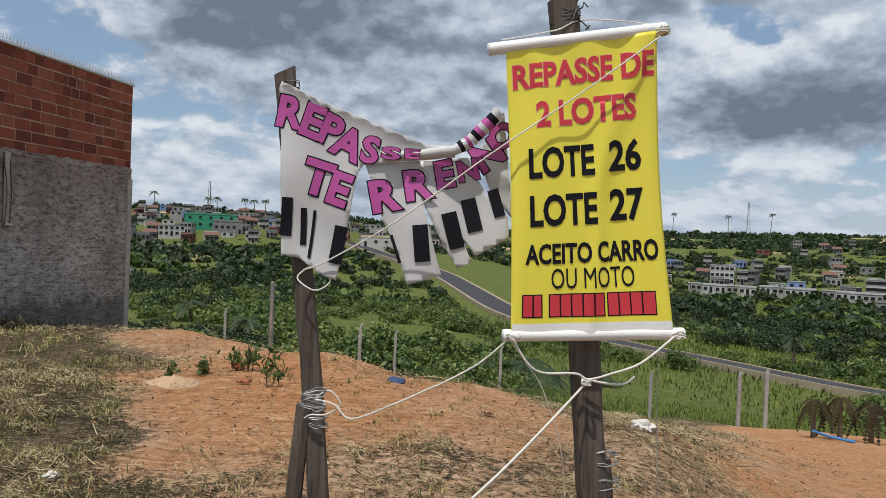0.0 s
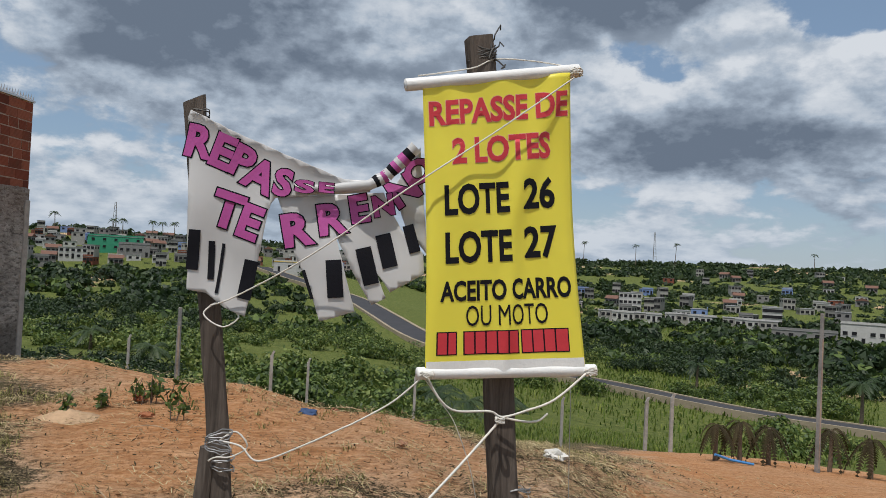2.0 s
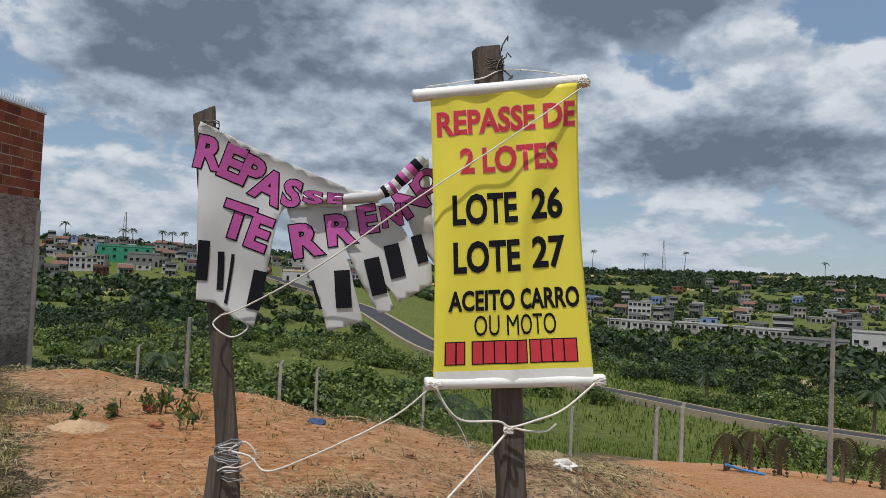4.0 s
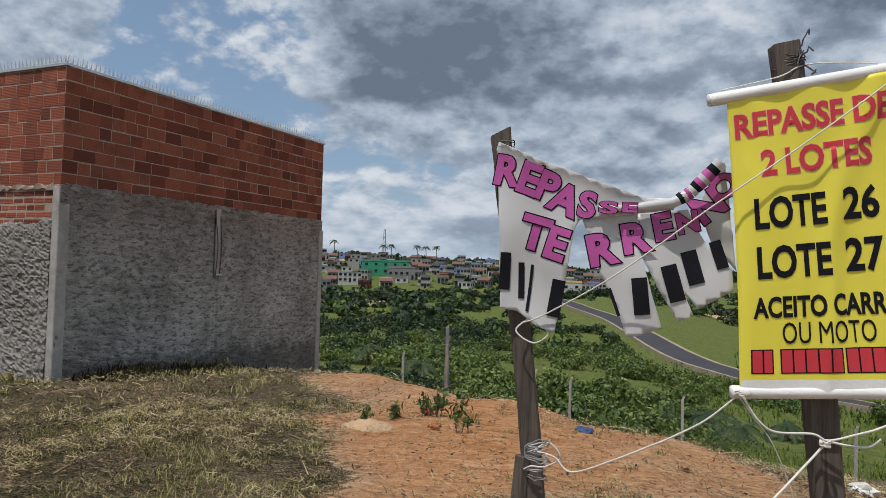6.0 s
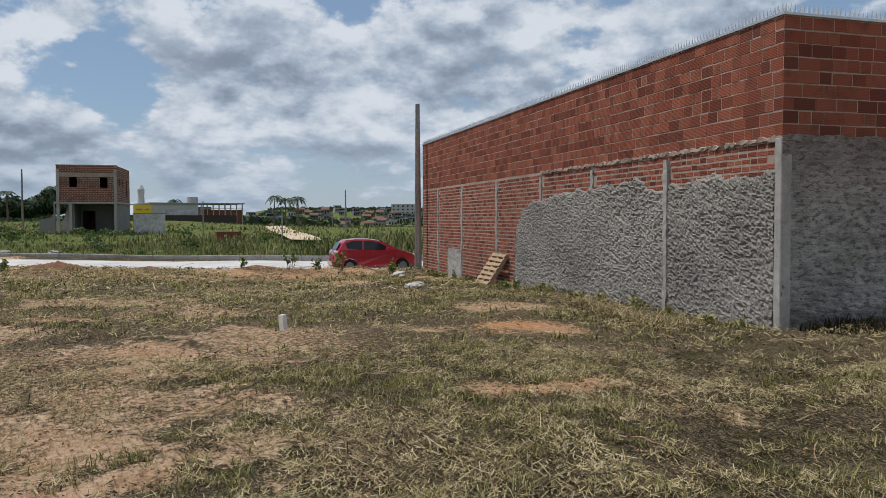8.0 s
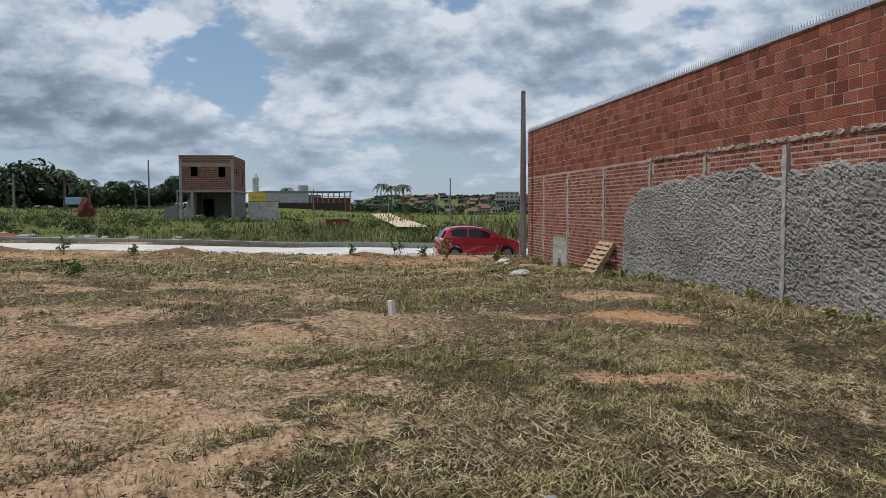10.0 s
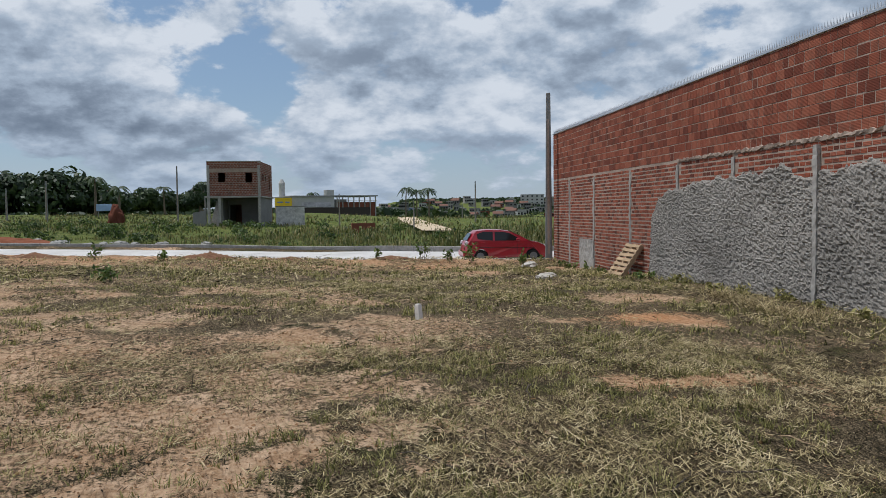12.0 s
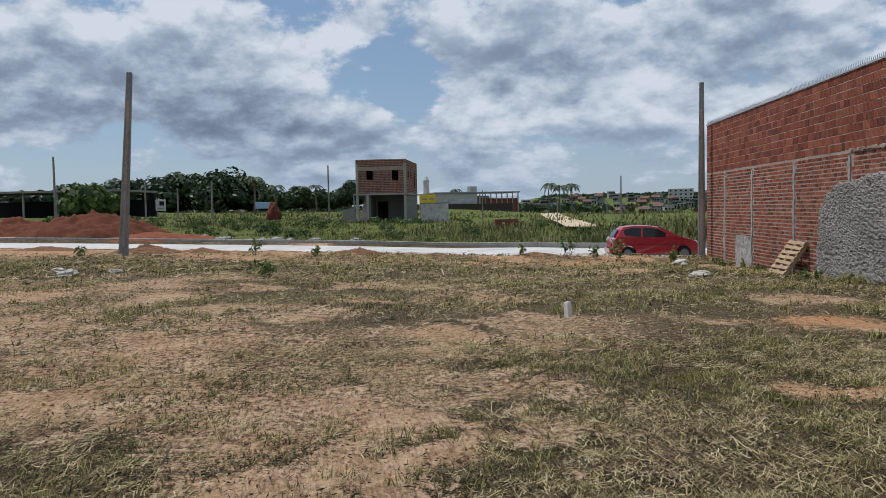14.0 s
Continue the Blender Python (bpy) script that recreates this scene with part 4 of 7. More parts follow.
for ch, u, z, turn, h, dp in (("R", -0.732, 2.03, -10, 0.122, 0), ("E", -0.644, 1.996, -21, 0.126, 0), ("P", -0.571, 1.963, -24, 0.117, 0), ("A", -0.505, 1.916, -24, 0.117, 0), ("S", -0.421, 1.894, -10, 0.103, 0), ("S", -0.341, 1.882, -4, 0.047, 0), ("E", -0.265, 1.883, -2, 0.037, 0), ("T", -0.62, 1.787, -16, 0.134, 0), ("E", -0.533, 1.747, -18, 0.128, 0), ("R", -0.361, 1.73, 12, 0.124, -0.012), ("R", -0.242, 1.775, 11, 0.117, -0.012), ("E", -0.15, 1.817, 12, 0.105, -0.024), ("N", -0.064, 1.833, 12, 0.078, -0.024), ("N", 0.005, 1.895, 36, 0.107, -0.05), ("O", 0.056, 1.964, 40, 0.093, -0.05)):
    torn_letter(ch, u, z, turn, h, 0.026 if h < 0.06 else dp, 2.2 if h < 0.06 else 1.0)
for u, z, turn, w, h, dp in ((-0.734, 1.64, -2, 0.039, 0.144, 0), (-0.673, 1.605, 0, 0.023, 0.139, 0), (-0.639, 1.577, -6, 0.012, 0.181, 0), (-0.534, 1.541, -10, 0.052, 0.142, 0), (-0.317, 1.534, 20, 0.012, 0.108, -0.012), (-0.223, 1.559, 6, 0.056, 0.136, -0.012), (-0.111, 1.61, 16, 0.056, 0.136, -0.024), (-0.045, 1.669, 16, 0.056, 0.124, -0.024), (0.044, 1.717, 18, 0.041, 0.103, -0.024)):
    bm = bmesh.new()
    c, s = math.cos(radians(turn)), math.sin(radians(turn))
    g = []
    for i in range(5):
        row = []
        for j in range(9):
            a, b = (i / 4 - 0.5) * w, (j / 8 - 0.5) * h
            uu, zz = u + a * c - b * s, z + a * s + b * c
            row.append(bm.verts.new((uu, flutter(uu, zz, dp) + 0.005, zz)))
        g.append(row)
    for i in range(4):
        for j in range(8):
            bm.faces.new((g[i][j], g[i][j + 1], g[i + 1][j + 1], g[i + 1][j]))
    part("bar", bm, M_BLACK_INK, white_banner, at=W_FRAME)


def cord(name, pts, rad, mat, label):
    dense = []
    vs = [Vector(p) for p in pts]
    for i in range(len(vs) - 1):
        p0, p1, p2, p3 = vs[max(i - 1, 0)], vs[i], vs[i + 1], vs[min(i + 2, len(vs) - 1)]
        for j in range(6):
            t = j / 6
            dense.append(0.5 * ((2 * p1) + (p2 - p0) * t + (2 * p0 - 5 * p1 + 4 * p2 - p3) * t * t + (3 * p1 - p0 - 3 * p2 + p3) * t ** 3))
    dense.append(vs[-1])
    ob = part(name, tube(dense, rad, 6), mat, None, soft=True, at=B_FRAME)
    return tagged(ob, label, "rope")


R_ = "thin white cord tied between the timber posts"
cord("cord", [(-0.585, -0.256, 0.957), (-0.511, -0.214, 0.946), (-0.447, -0.179, 0.900), (-0.299, -0.098, 0.973), (-0.184, -0.054, 1.036), (-0.126, -0.042, 1.065), (-0.011, -0.010, 1.138), (0.085, 0.01, 1.225)], 0.0035, M_ROPE, R_)
cord("cord", [(0.384, 0.0, 1.063), (0.204, 0.10, 0.93), (0.019, 0.195, 0.799), (-0.189, 0.234, 0.631), (-0.488, 0.213, 0.335), (-0.937, 0.230, -0.168)], 0.0045, M_ROPE, "taut white guy cord running down to the ground")
cord("cord", [(0.713, 0.03, 1.247), (0.59, 0.03, 1.151), (0.481, 0.02, 1.109), (0.40, 0.0, 1.084), (0.349, 0.0, 1.105), (0.22, 0.01, 1.109), (0.155, 0.02, 1.15), (0.1, 0.02, 1.235)], 0.0045, M_ROPE, "white cord tying the lower tube to the post")
cord("cord", [(0.383, -0.02, 1.084), (0.482, 0.0, 1.067), (0.537, 0.01, 1.071), (0.570, 0.02, 1.099)], 0.0045, M_ROPE, "loose white cord end at a knot")
cord("cord", [(0.099, 0.0, 1.222), (0.165, -0.02, 1.14), (0.233, -0.03, 1.047), (0.315, -0.05, 0.84), (0.364, -0.1, 0.60), (0.40, -0.15, 0.1)], 0.0018, M_ROPE, "hanging thread of frayed cord")
cord("cord", [(0.614, 0.03, 2.348), (0.44, 0.055, 2.215), (0.272, 0.05, 2.087), (-0.013, 0.039, 1.879), (-0.318, -0.069, 1.636), (-0.557, -0.208, 1.480), (-0.641, -0.242, 1.444)], 0.0030, M_ROPE, "white cord stretched across both banners")
cord("cord", [(0.024, -0.004, 2.294), (0.23, -0.03, 2.352), (0.327, -0.04, 2.40), (0.479, -0.02, 2.405), (0.623, 0.0, 2.394)], 0.0028, M_ROPE, "white cord hanging the upper tube")
cord("cord", [(0.669, 0.0, 1.20), (0.675, 0.0, 0.9), (0.688, 0.0, 0.5), (0.69, 0.0, 0.05)], 0.0014, M_GREY_WIRE, "thin grey thread hanging from the tube")
cord("cord", [(-0.585, -0.256, 0.957), (-0.531, -0.220, 0.997), (-0.488, -0.207, 0.946), (-0.542, -0.233, 0.904), (-0.593, -0.258, 0.898), (-0.619, -0.276, 0.881)], 0.0032, M_ROPE, "white cord looped round a timber post")
for kx, kz, kn in ((0.385, 1.075, 0.016), (0.735, 1.255, 0.030), (0.625, 2.372, 0.028), (0.10, 1.24, 0.028)):
    for k_i in range(2):
        ob = part("cord_knot", winding((kx + 0.004 * k_i, 0.0, kz), kn * 0.8, kn * 0.9 if kn < 0.02 else 0.026, 3, kn * 0.7, 0.0035, M_ROPE, k_i + int(kx * 50)), M_ROPE, None, at=B_FRAME @ Matrix.Translation((0, 0.01, 0)) @ Matrix.Rotation(0, 4, "X"))
        tagged(ob, "knot of white cord on a banner or post", "rope")
cord("cord", [(-0.619, -0.276, 1.456), (-0.663, -0.259, 1.411), (-0.597, -0.239, 1.368), (-0.542, -0.233, 1.402), (-0.564, -0.260, 1.435)], 0.0032, M_ROPE, "white cord looped round a timber post")


# ---- plants: shapes that the trees, shrubs and weeds are made of ----
def leaf_mat(name, stops, gloss=0.55, patch=0.12):
    def build(k):
        geo = k.add("ShaderNodeNewGeometry")
        info = k.add("ShaderNodeObjectInfo").outputs["Random"]
        n = k.noise(geo.outputs["Position"], patch, 3, 0.6)
        f = k.math("ADD", k.math("MULTIPLY", geo.outputs["Random Per Island"], 0.55), k.math("MULTIPLY_ADD", n, 0.8, k.math("MULTIPLY_ADD", info, 0.2, -0.28)))
        col = k.ramp(f, stops)
        a = shader(k, col, gloss)
        b = k.add("ShaderNodeBsdfTranslucent", {"Color": col})
        return k.add("ShaderNodeMixShader", {0: 0.25, 1: a, 2: b}).outputs[0]
    return material(name, build)


M_LEAF = leaf_mat("shrub_leaves", [(0.1, (0.012, 0.025, 0.007)), (0.40, (0.046, 0.082, 0.017)), (0.70, (0.125, 0.178, 0.036)), (1.0, (0.27, 0.29, 0.080))])
M_DARK_LEAF = leaf_mat("tree_leaves", [(0.1, (0.009, 0.021, 0.008)), (0.5, (0.026, 0.050, 0.015)), (1.0, (0.070, 0.100, 0.028))])
M_WEED = leaf_mat("weed_blades", [(0.1, (0.030, 0.045, 0.013)), (0.40, (0.095, 0.115, 0.030)), (0.68, (0.25, 0.215, 0.080)), (1.0, (0.44, 0.34, 0.18))], 0.55, 0.35)
M_STRAW = leaf_mat("mown_straw", [(0.0, (0.035, 0.024, 0.012)), (0.34, (0.135, 0.102, 0.050)), (0.60, (0.44, 0.355, 0.190)), (1.0, (0.80, 0.69, 0.46))], 0.8, 3.5)
M_WITHERED = leaf_mat("withered_fronds", [(0.0, (0.012, 0.010, 0.006)), (0.5, (0.040, 0.032, 0.018)), (1.0, (0.12, 0.095, 0.05))], 0.8, 0.3)
M_MEADOW = leaf_mat("meadow_grass", [(0.1, (0.045, 0.078, 0.016)), (0.45, (0.110, 0.160, 0.030)), (0.75, (0.22, 0.25, 0.060)), (1.0, (0.38, 0.34, 0.12))], 0.7, 0.08)
M_TURF = leaf_mat("short_turf", [(0.1, (0.030, 0.034, 0.012)), (0.38, (0.145, 0.142, 0.046)), (0.66, (0.39, 0.35, 0.14)), (1.0, (0.68, 0.58, 0.33))], 0.75, 2.0)
M_BARK = material("bark", wood_mat((0.16, 0.125, 0.095), (0.06, 0.048, 0.038)))


def quads(center, along, across, bend=None):
    """Leaf quads: arrays of centres, long and short half axes."""
    v = np.stack([center - along, center + across, center + along, center - across], 1)
    return v.reshape(-1, 3), np.arange(len(center) * 4).reshape(-1, 4)


def unit(rng, n):
    v = rng.normal(size=(n, 3))
    return v / np.linalg.norm(v, axis=1, keepdims=True)


def crown(seed, lumps, leaves, size, radius, height, hollow=0.6, low=0.0):
    """An uneven crown: many leaves round lumps of different size, base at 0."""
    rng = np.random.default_rng(seed)
    C = unit(rng, lumps) * rng.uniform(0.25, 0.85, (lumps, 1))
    C[:, 2] = np.abs(C[:, 2]) * 0.9 - low
    C = C * (radius, radius, height * 0.75) + (0, 0, height * 0.25)
    R = rng.uniform(0.22, 0.5, lumps) * radius
    d = unit(rng, lumps * leaves)
    i = np.repeat(np.arange(lumps), leaves)
    c = C[i] + d * (R[i] * rng.uniform(hollow, 1.08, lumps * leaves))[:, None] * (1, 1, 0.8)
    c[:, 2] = np.maximum(c[:, 2], 0.02)
    a = unit(rng, len(c)) * 0.5 + d * 0.5 + (0, 0, 0.15)
    a = np.cross(a, d + unit(rng, len(c)) * 0.4)
    a /= np.linalg.norm(a, axis=1, keepdims=True) + 1e-9
    b = np.cross(a, d + unit(rng, len(c)) * 0.7)
    b /= np.linalg.norm(b, axis=1, keepdims=True) + 1e-9
    s = size * rng.uniform(0.6, 1.4, (len(c), 1))
    return quads(c, a * s, b * s * 0.55)


def scatter(name, templates, spots, mat, label, category):
    """One object of many plants: spots are rows of x, y, z, size, turn, template."""
    V, F, o = [], [], 0
    for x, y, z, s, turn, k in spots:
        v, f = templates[int(k)]
        c, sn = math.cos(turn), math.sin(turn)
        w = np.stack([v[:, 0] * c - v[:, 1] * sn, v[:, 0] * sn + v[:, 1] * c, v[:, 2]], 1) * s + (x, y, z)
        V.append(w)
        F.append(f + o)
        o += len(v)
    me = mesh_np(name, np.concatenate(V), np.concatenate(F), mat)
    return tagged(new(name, me), label, category, kind="stuff")


def blades(x, y, z, h, w, lean, rng, curl=0.5):
    """Bent grass blades of two quads each, at x, y, z (arrays)."""
    n = len(x)
    t = rng.uniform(0, 2 * math.pi, n)
    dx, dy = np.cos(t), np.sin(t)
    base = np.stack([x, y, z], 1)
    side = np.stack([-dy, dx, np.zeros(n)], 1) * np.reshape(w, (-1, 1)) / 2
    out = np.stack([dx, dy, np.zeros(n)], 1) * np.reshape(h * lean, (-1, 1))
    up = np.stack([np.zeros(n), np.zeros(n), h * np.sqrt(np.clip(1 - lean ** 2, 0.02, 1))], 1)
    mid = base + out * 0.4 + up * 0.62
    tip = base + out + up * (1 - curl * 0.25)
    v = np.stack([base - side, base + side, mid + side * 0.8, mid - side * 0.8, tip + side * 0.2, tip - side * 0.2], 1).reshape(-1, 3)
    i = np.arange(n)[:, None] * 6
    f = np.concatenate([i + (0, 1, 2, 3), i + (3, 2, 4, 5)], 0)
    return v, f


def palm(name, label, at, height, spread, fronds, seed, leaf=M_DARK_LEAF, droop=1.0, thick=0.16, parent_group="palms"):
    r = random.Random(seed)
    t = thing(name, label, "palm tree", at=at, group=parent_group)
    bend = r.uniform(-0.06, 0.06) * height
    pts = [(bend * f * f, 0.02 * height * math.sin(f * 3), height * f) for f in np.linspace(0, 1, 8)]
    part("trunk", tube(pts, [thick * (1.2 - 0.55 * f) for f in np.linspace(0, 1, 8)], 8), M_BARK, t, "slender grey palm trunk", soft=True)
    top = Vector(pts[-1])
    for i in range(fronds):
        a = 2 * math.pi * i / fronds + r.uniform(-0.2, 0.2)
        rise = r.uniform(0.1, 0.9)
        ln = spread * r.uniform(0.8, 1.1)
        spine = []
        for f in np.linspace(0, 1, 7):
            o = ln * f * (0.35 + 0.65 * math.cos(rise * 0.8))
            spine.append(top + Vector((math.cos(a) * o, math.sin(a) * o, ln * (rise * f - droop * 0.95 * f * f))))
        V, F = [], []
        side = Vector((-math.sin(a), math.cos(a), 0))
        rib = [spine[j].lerp(spine[j + 1], q / 3) for j in range(6) for q in range(3)] + [spine[6]]
        V += rib
        for j in range(6):
            for q in range(3):
                n = j * 3 + q
                f = n / 18
                p = rib[n]
                wl = spread * 0.19 * math.sin(math.pi * min(0.97, f * 0.9 + 0.08))
                fw = (spine[j + 1] - spine[j]).normalized()
                for sg in (-1, 1):
                    o = len(V)
                    tip = p + side * sg * wl + fw * wl * 0.5 - Vector((0, 0, wl * 0.55))
                    wd = spread * 0.018
                    V += [tip + fw * wd * 0.3, tip - fw * wd * 0.3]
                    F.append([n, n + 1, o, o + 1])
        part("frond", mesh_np("frond", [tuple(v) for v in V], F, leaf), None, t)
    return t


def tree(name, label, at, trunk_h, radius, height, seed, leaf=M_DARK_LEAF, lumps=16, leaves=90, size=0.22, group="trees"):
    t = thing(name, label, "tree", at=at, group=group)
    r = random.Random(seed)
    bm = tube([(0, 0, -0.3), (0.05, 0.03, trunk_h * 0.5), (0.0, 0.08, trunk_h), (0.1, 0, trunk_h + height * 0.5)], [radius * 0.09, radius * 0.075, radius * 0.06, radius * 0.02], 8)
    for i in range(5):
        a = 2 * math.pi * i / 5 + r.uniform(-0.4, 0.4)
        tube([(0, 0.05, trunk_h * r.uniform(0.7, 1)), (math.cos(a) * radius * 0.35, math.sin(a) * radius * 0.35, trunk_h + height * 0.25), (math.cos(a) * radius * 0.65, math.sin(a) * radius * 0.65, trunk_h + height * 0.5)], [radius * 0.045, radius * 0.03, radius * 0.012], 6, bm)
    part("trunk", bm, M_BARK, t, "branched brown trunk", soft=True)
    v, f = crown(seed, lumps, leaves, size, radius, height, 0.55, 0.15)
    part("crown", mesh_np("crown", v, f, leaf), None, t, at=Matrix.Translation((0, 0, trunk_h * 0.75)))
    return t


# ---- the street and its verge ----
def on_street(p, q, dz=0.0):
    x, y = W_DIR * p + Q_DIR * q
    return Vector((x, y, gz(*(W_DIR * 31.5 + Q_DIR * q)) + dz))


def paving_mat(k):
    g = k.add("ShaderNodeNewGeometry").outputs["Position"]
    n1, n2 = k.noise(g, 0.5, 6, 0.6), k.noise(g, 18.0, 6, 0.65)
    col = k.ramp(k.math("MULTIPLY_ADD", n1, 0.6, k.math("MULTIPLY", n2, 0.4)), [(0.3, (0.34, 0.32, 0.30)), (0.5, (0.50, 0.48, 0.46)), (0.7, (0.60, 0.585, 0.56))])
    return shader(k, col, 0.85, 0.0, n2, 0.3, 0.01)


M_PAVING = material("pale_concrete_paving", paving_mat)


def street():
    qs = np.arange(-70, 30.1, 2.0)
    V, F = [], []
    for q in qs:
        for p, dz in ((31.9, -0.35), (32.0, -0.09), (35.6, -0.04), (39.25, -0.09), (39.3, -0.35)):
            V.append(tuple(on_street(p, q, dz)))
    for i in range(len(qs) - 1):
        for j in range(4):
            F.append([i * 5 + j, i * 5 + j + 1, i * 5 + 6 + j, i * 5 + 5 + j])
    tagged(part("road", mesh_np("road", V, F, M_PAVING), None), "pale concrete-paved empty street", "road", kind="structure")
    kerb = tagged(new("kerb"), "grey concrete kerb stones along the street", "kerb", kind="structure")
    me = bpy.data.meshes.new("kerb_stone")
    bm = bx((0.15, 0.985, 0.30), (0, 0, 0), None, 0.015)
    bm.to_mesh(me)
    bm.free()
    me.materials.append(M_CONCRETE)
    turn = math.atan2(-Q_DIR[0], Q_DIR[1])
    for q in np.arange(-60, 28, 1.0):
        ob = part("kerb_stone", me, None, kerb)
        a, b = on_street(39.42, q, 0.02), on_street(39.42, q + 1, 0.02)
        ob.matrix_basis = Matrix.Translation((a + b) / 2) @ Matrix.Rotation(turn, 4, "Z") @ Matrix.Rotation(math.atan2(b.z - a.z, 1.0), 4, "X")


street()


M_POLE = material("weathered_pole", cement_mat((0.24, 0.238, 0.232), (0.13, 0.128, 0.122), 6, 0.4, 0.01))


def concrete_pole(label, foot, height, lean=(0.0, 0.0), wide=0.24, narrow=0.15, turn=0.0):
    t = thing("utility_pole", label, "utility pole", at=pose(*foot, math.degrees(lean[1]), math.degrees(lean[0]), turn), group="concrete poles")
    bm = bmesh.new()
    rings = []
    for f in np.linspace(0, 1, 9):
        w, d = wide * (1 - 0.42 * f) / 2, narrow * (1 - 0.25 * f) / 2
        z = -0.5 + (height + 0.5) * f
        c = 0.25
        rings.append([bm.verts.new((x, y, z)) for x, y in ((-w, -d * (1 - c)), (-w * (1 - c), -d), (w * (1 - c), -d), (w, -d * (1 - c)), (w, d * (1 - c)), (w * (1 - c), d), (-w * (1 - c), d), (-w, d * (1 - c)))])
    for a, b in zip(rings, rings[1:]):
        for j in range(8):
            bm.faces.new((a[j], a[(j + 1) % 8], b[(j + 1) % 8], b[j]))
    bm.faces.new(rings[-1])
    part("shaft", bm, M_POLE, t)
    part("groove", bx((wide * 0.30, 0.012, height * 0.8), (0, -narrow * 0.47, height * 0.45), None, 0.003), M_MORTAR, t, "shallow recess down the pole face")
    part("cap", bx((wide * 0.5, narrow * 0.68, 0.04), (0, 0, height + 0.015), None, 0.008), M_CONCRETE, t)
    return t


concrete_pole("tall bare concrete pole beside a brick wall", (-28.45, 13.72, -0.5), 6.75, (0.0, 0.0), 0.29, 0.21, 60)
concrete_pole("tall bare concrete pole leaning over the verge", (-30.6, -8.09, 0.12), 6.75, (0.067, 0.0), 0.34, 0.24, 95)
for px, py, top, wd in ((-80.3, 30.4, 4.9, 0.20), (-80.2, -0.8, 6.3, 0.20), (-71.1, -24.1, 6.7, 0.22), (-79.2, -12.2, 4.8, 0.24), (-83.5, -19.5, 4.4, 0.2), (-84, -27.0, 4.6, 0.2), (-82.0, -16.0, 4.2, 0.2),
                        (-88, 6.5, 3.4, 0.16), (-90, 2.0, 3.6, 0.16), (-100, 36.0, 2.6, 0.18), (-64, 18.5, 2.6, 0.14), (-70, 13.2, 3.3, 0.16)):
    concrete_pole("slim grey utility pole standing in weeds", (px, py, gz(px, py) - 0.3), top - gz(px, py) + 0.3, (0, 0), wd, wd * 0.75, 80)

# ---- the parked car ----
M_CAR = material("red_car_paint", lambda k: shader(k, k.mix(k.math("MULTIPLY", k.noise(k.add("ShaderNodeTexCoord").outputs["Object"], 3.0, 4, 0.6), 0.35), (0.34, 0.010, 0.022), (0.20, 0.008, 0.015)), 0.28, 0.0, None, **{"Coat Weight": 0.6}))
M_GLASS = material("dark_car_glass", lambda k: shader(k, (0.012, 0.013, 0.015), 0.08, 0.0))
M_TYRE = simple("tyre_rubber", (0.02, 0.02, 0.021), 0.85)
M_LAMP = material("clear_lamp", lambda k: shader(k, (0.55, 0.50, 0.52), 0.15))
M_HUB = simple("dull_wheel_steel", (0.16, 0.16, 0.165), 0.5, 0.6, 0.2, 12)
M_BLACK_TRIM = simple("black_trim", (0.018, 0.018, 0.02), 0.6)


def car_side(z):
    return 0.80 - 0.20 * max(0.0, (z - 0.86) / 0.6) ** 1.1 - 0.05 * max(0.0, (0.45 - z) / 0.3)


def panel(bm, pts, sg, lift):
    vs = [bm.verts.new((x, sg * (car_side(z) + lift), z)) for x, z in pts]
    bm.faces.new(vs if sg < 0 else vs[::-1])


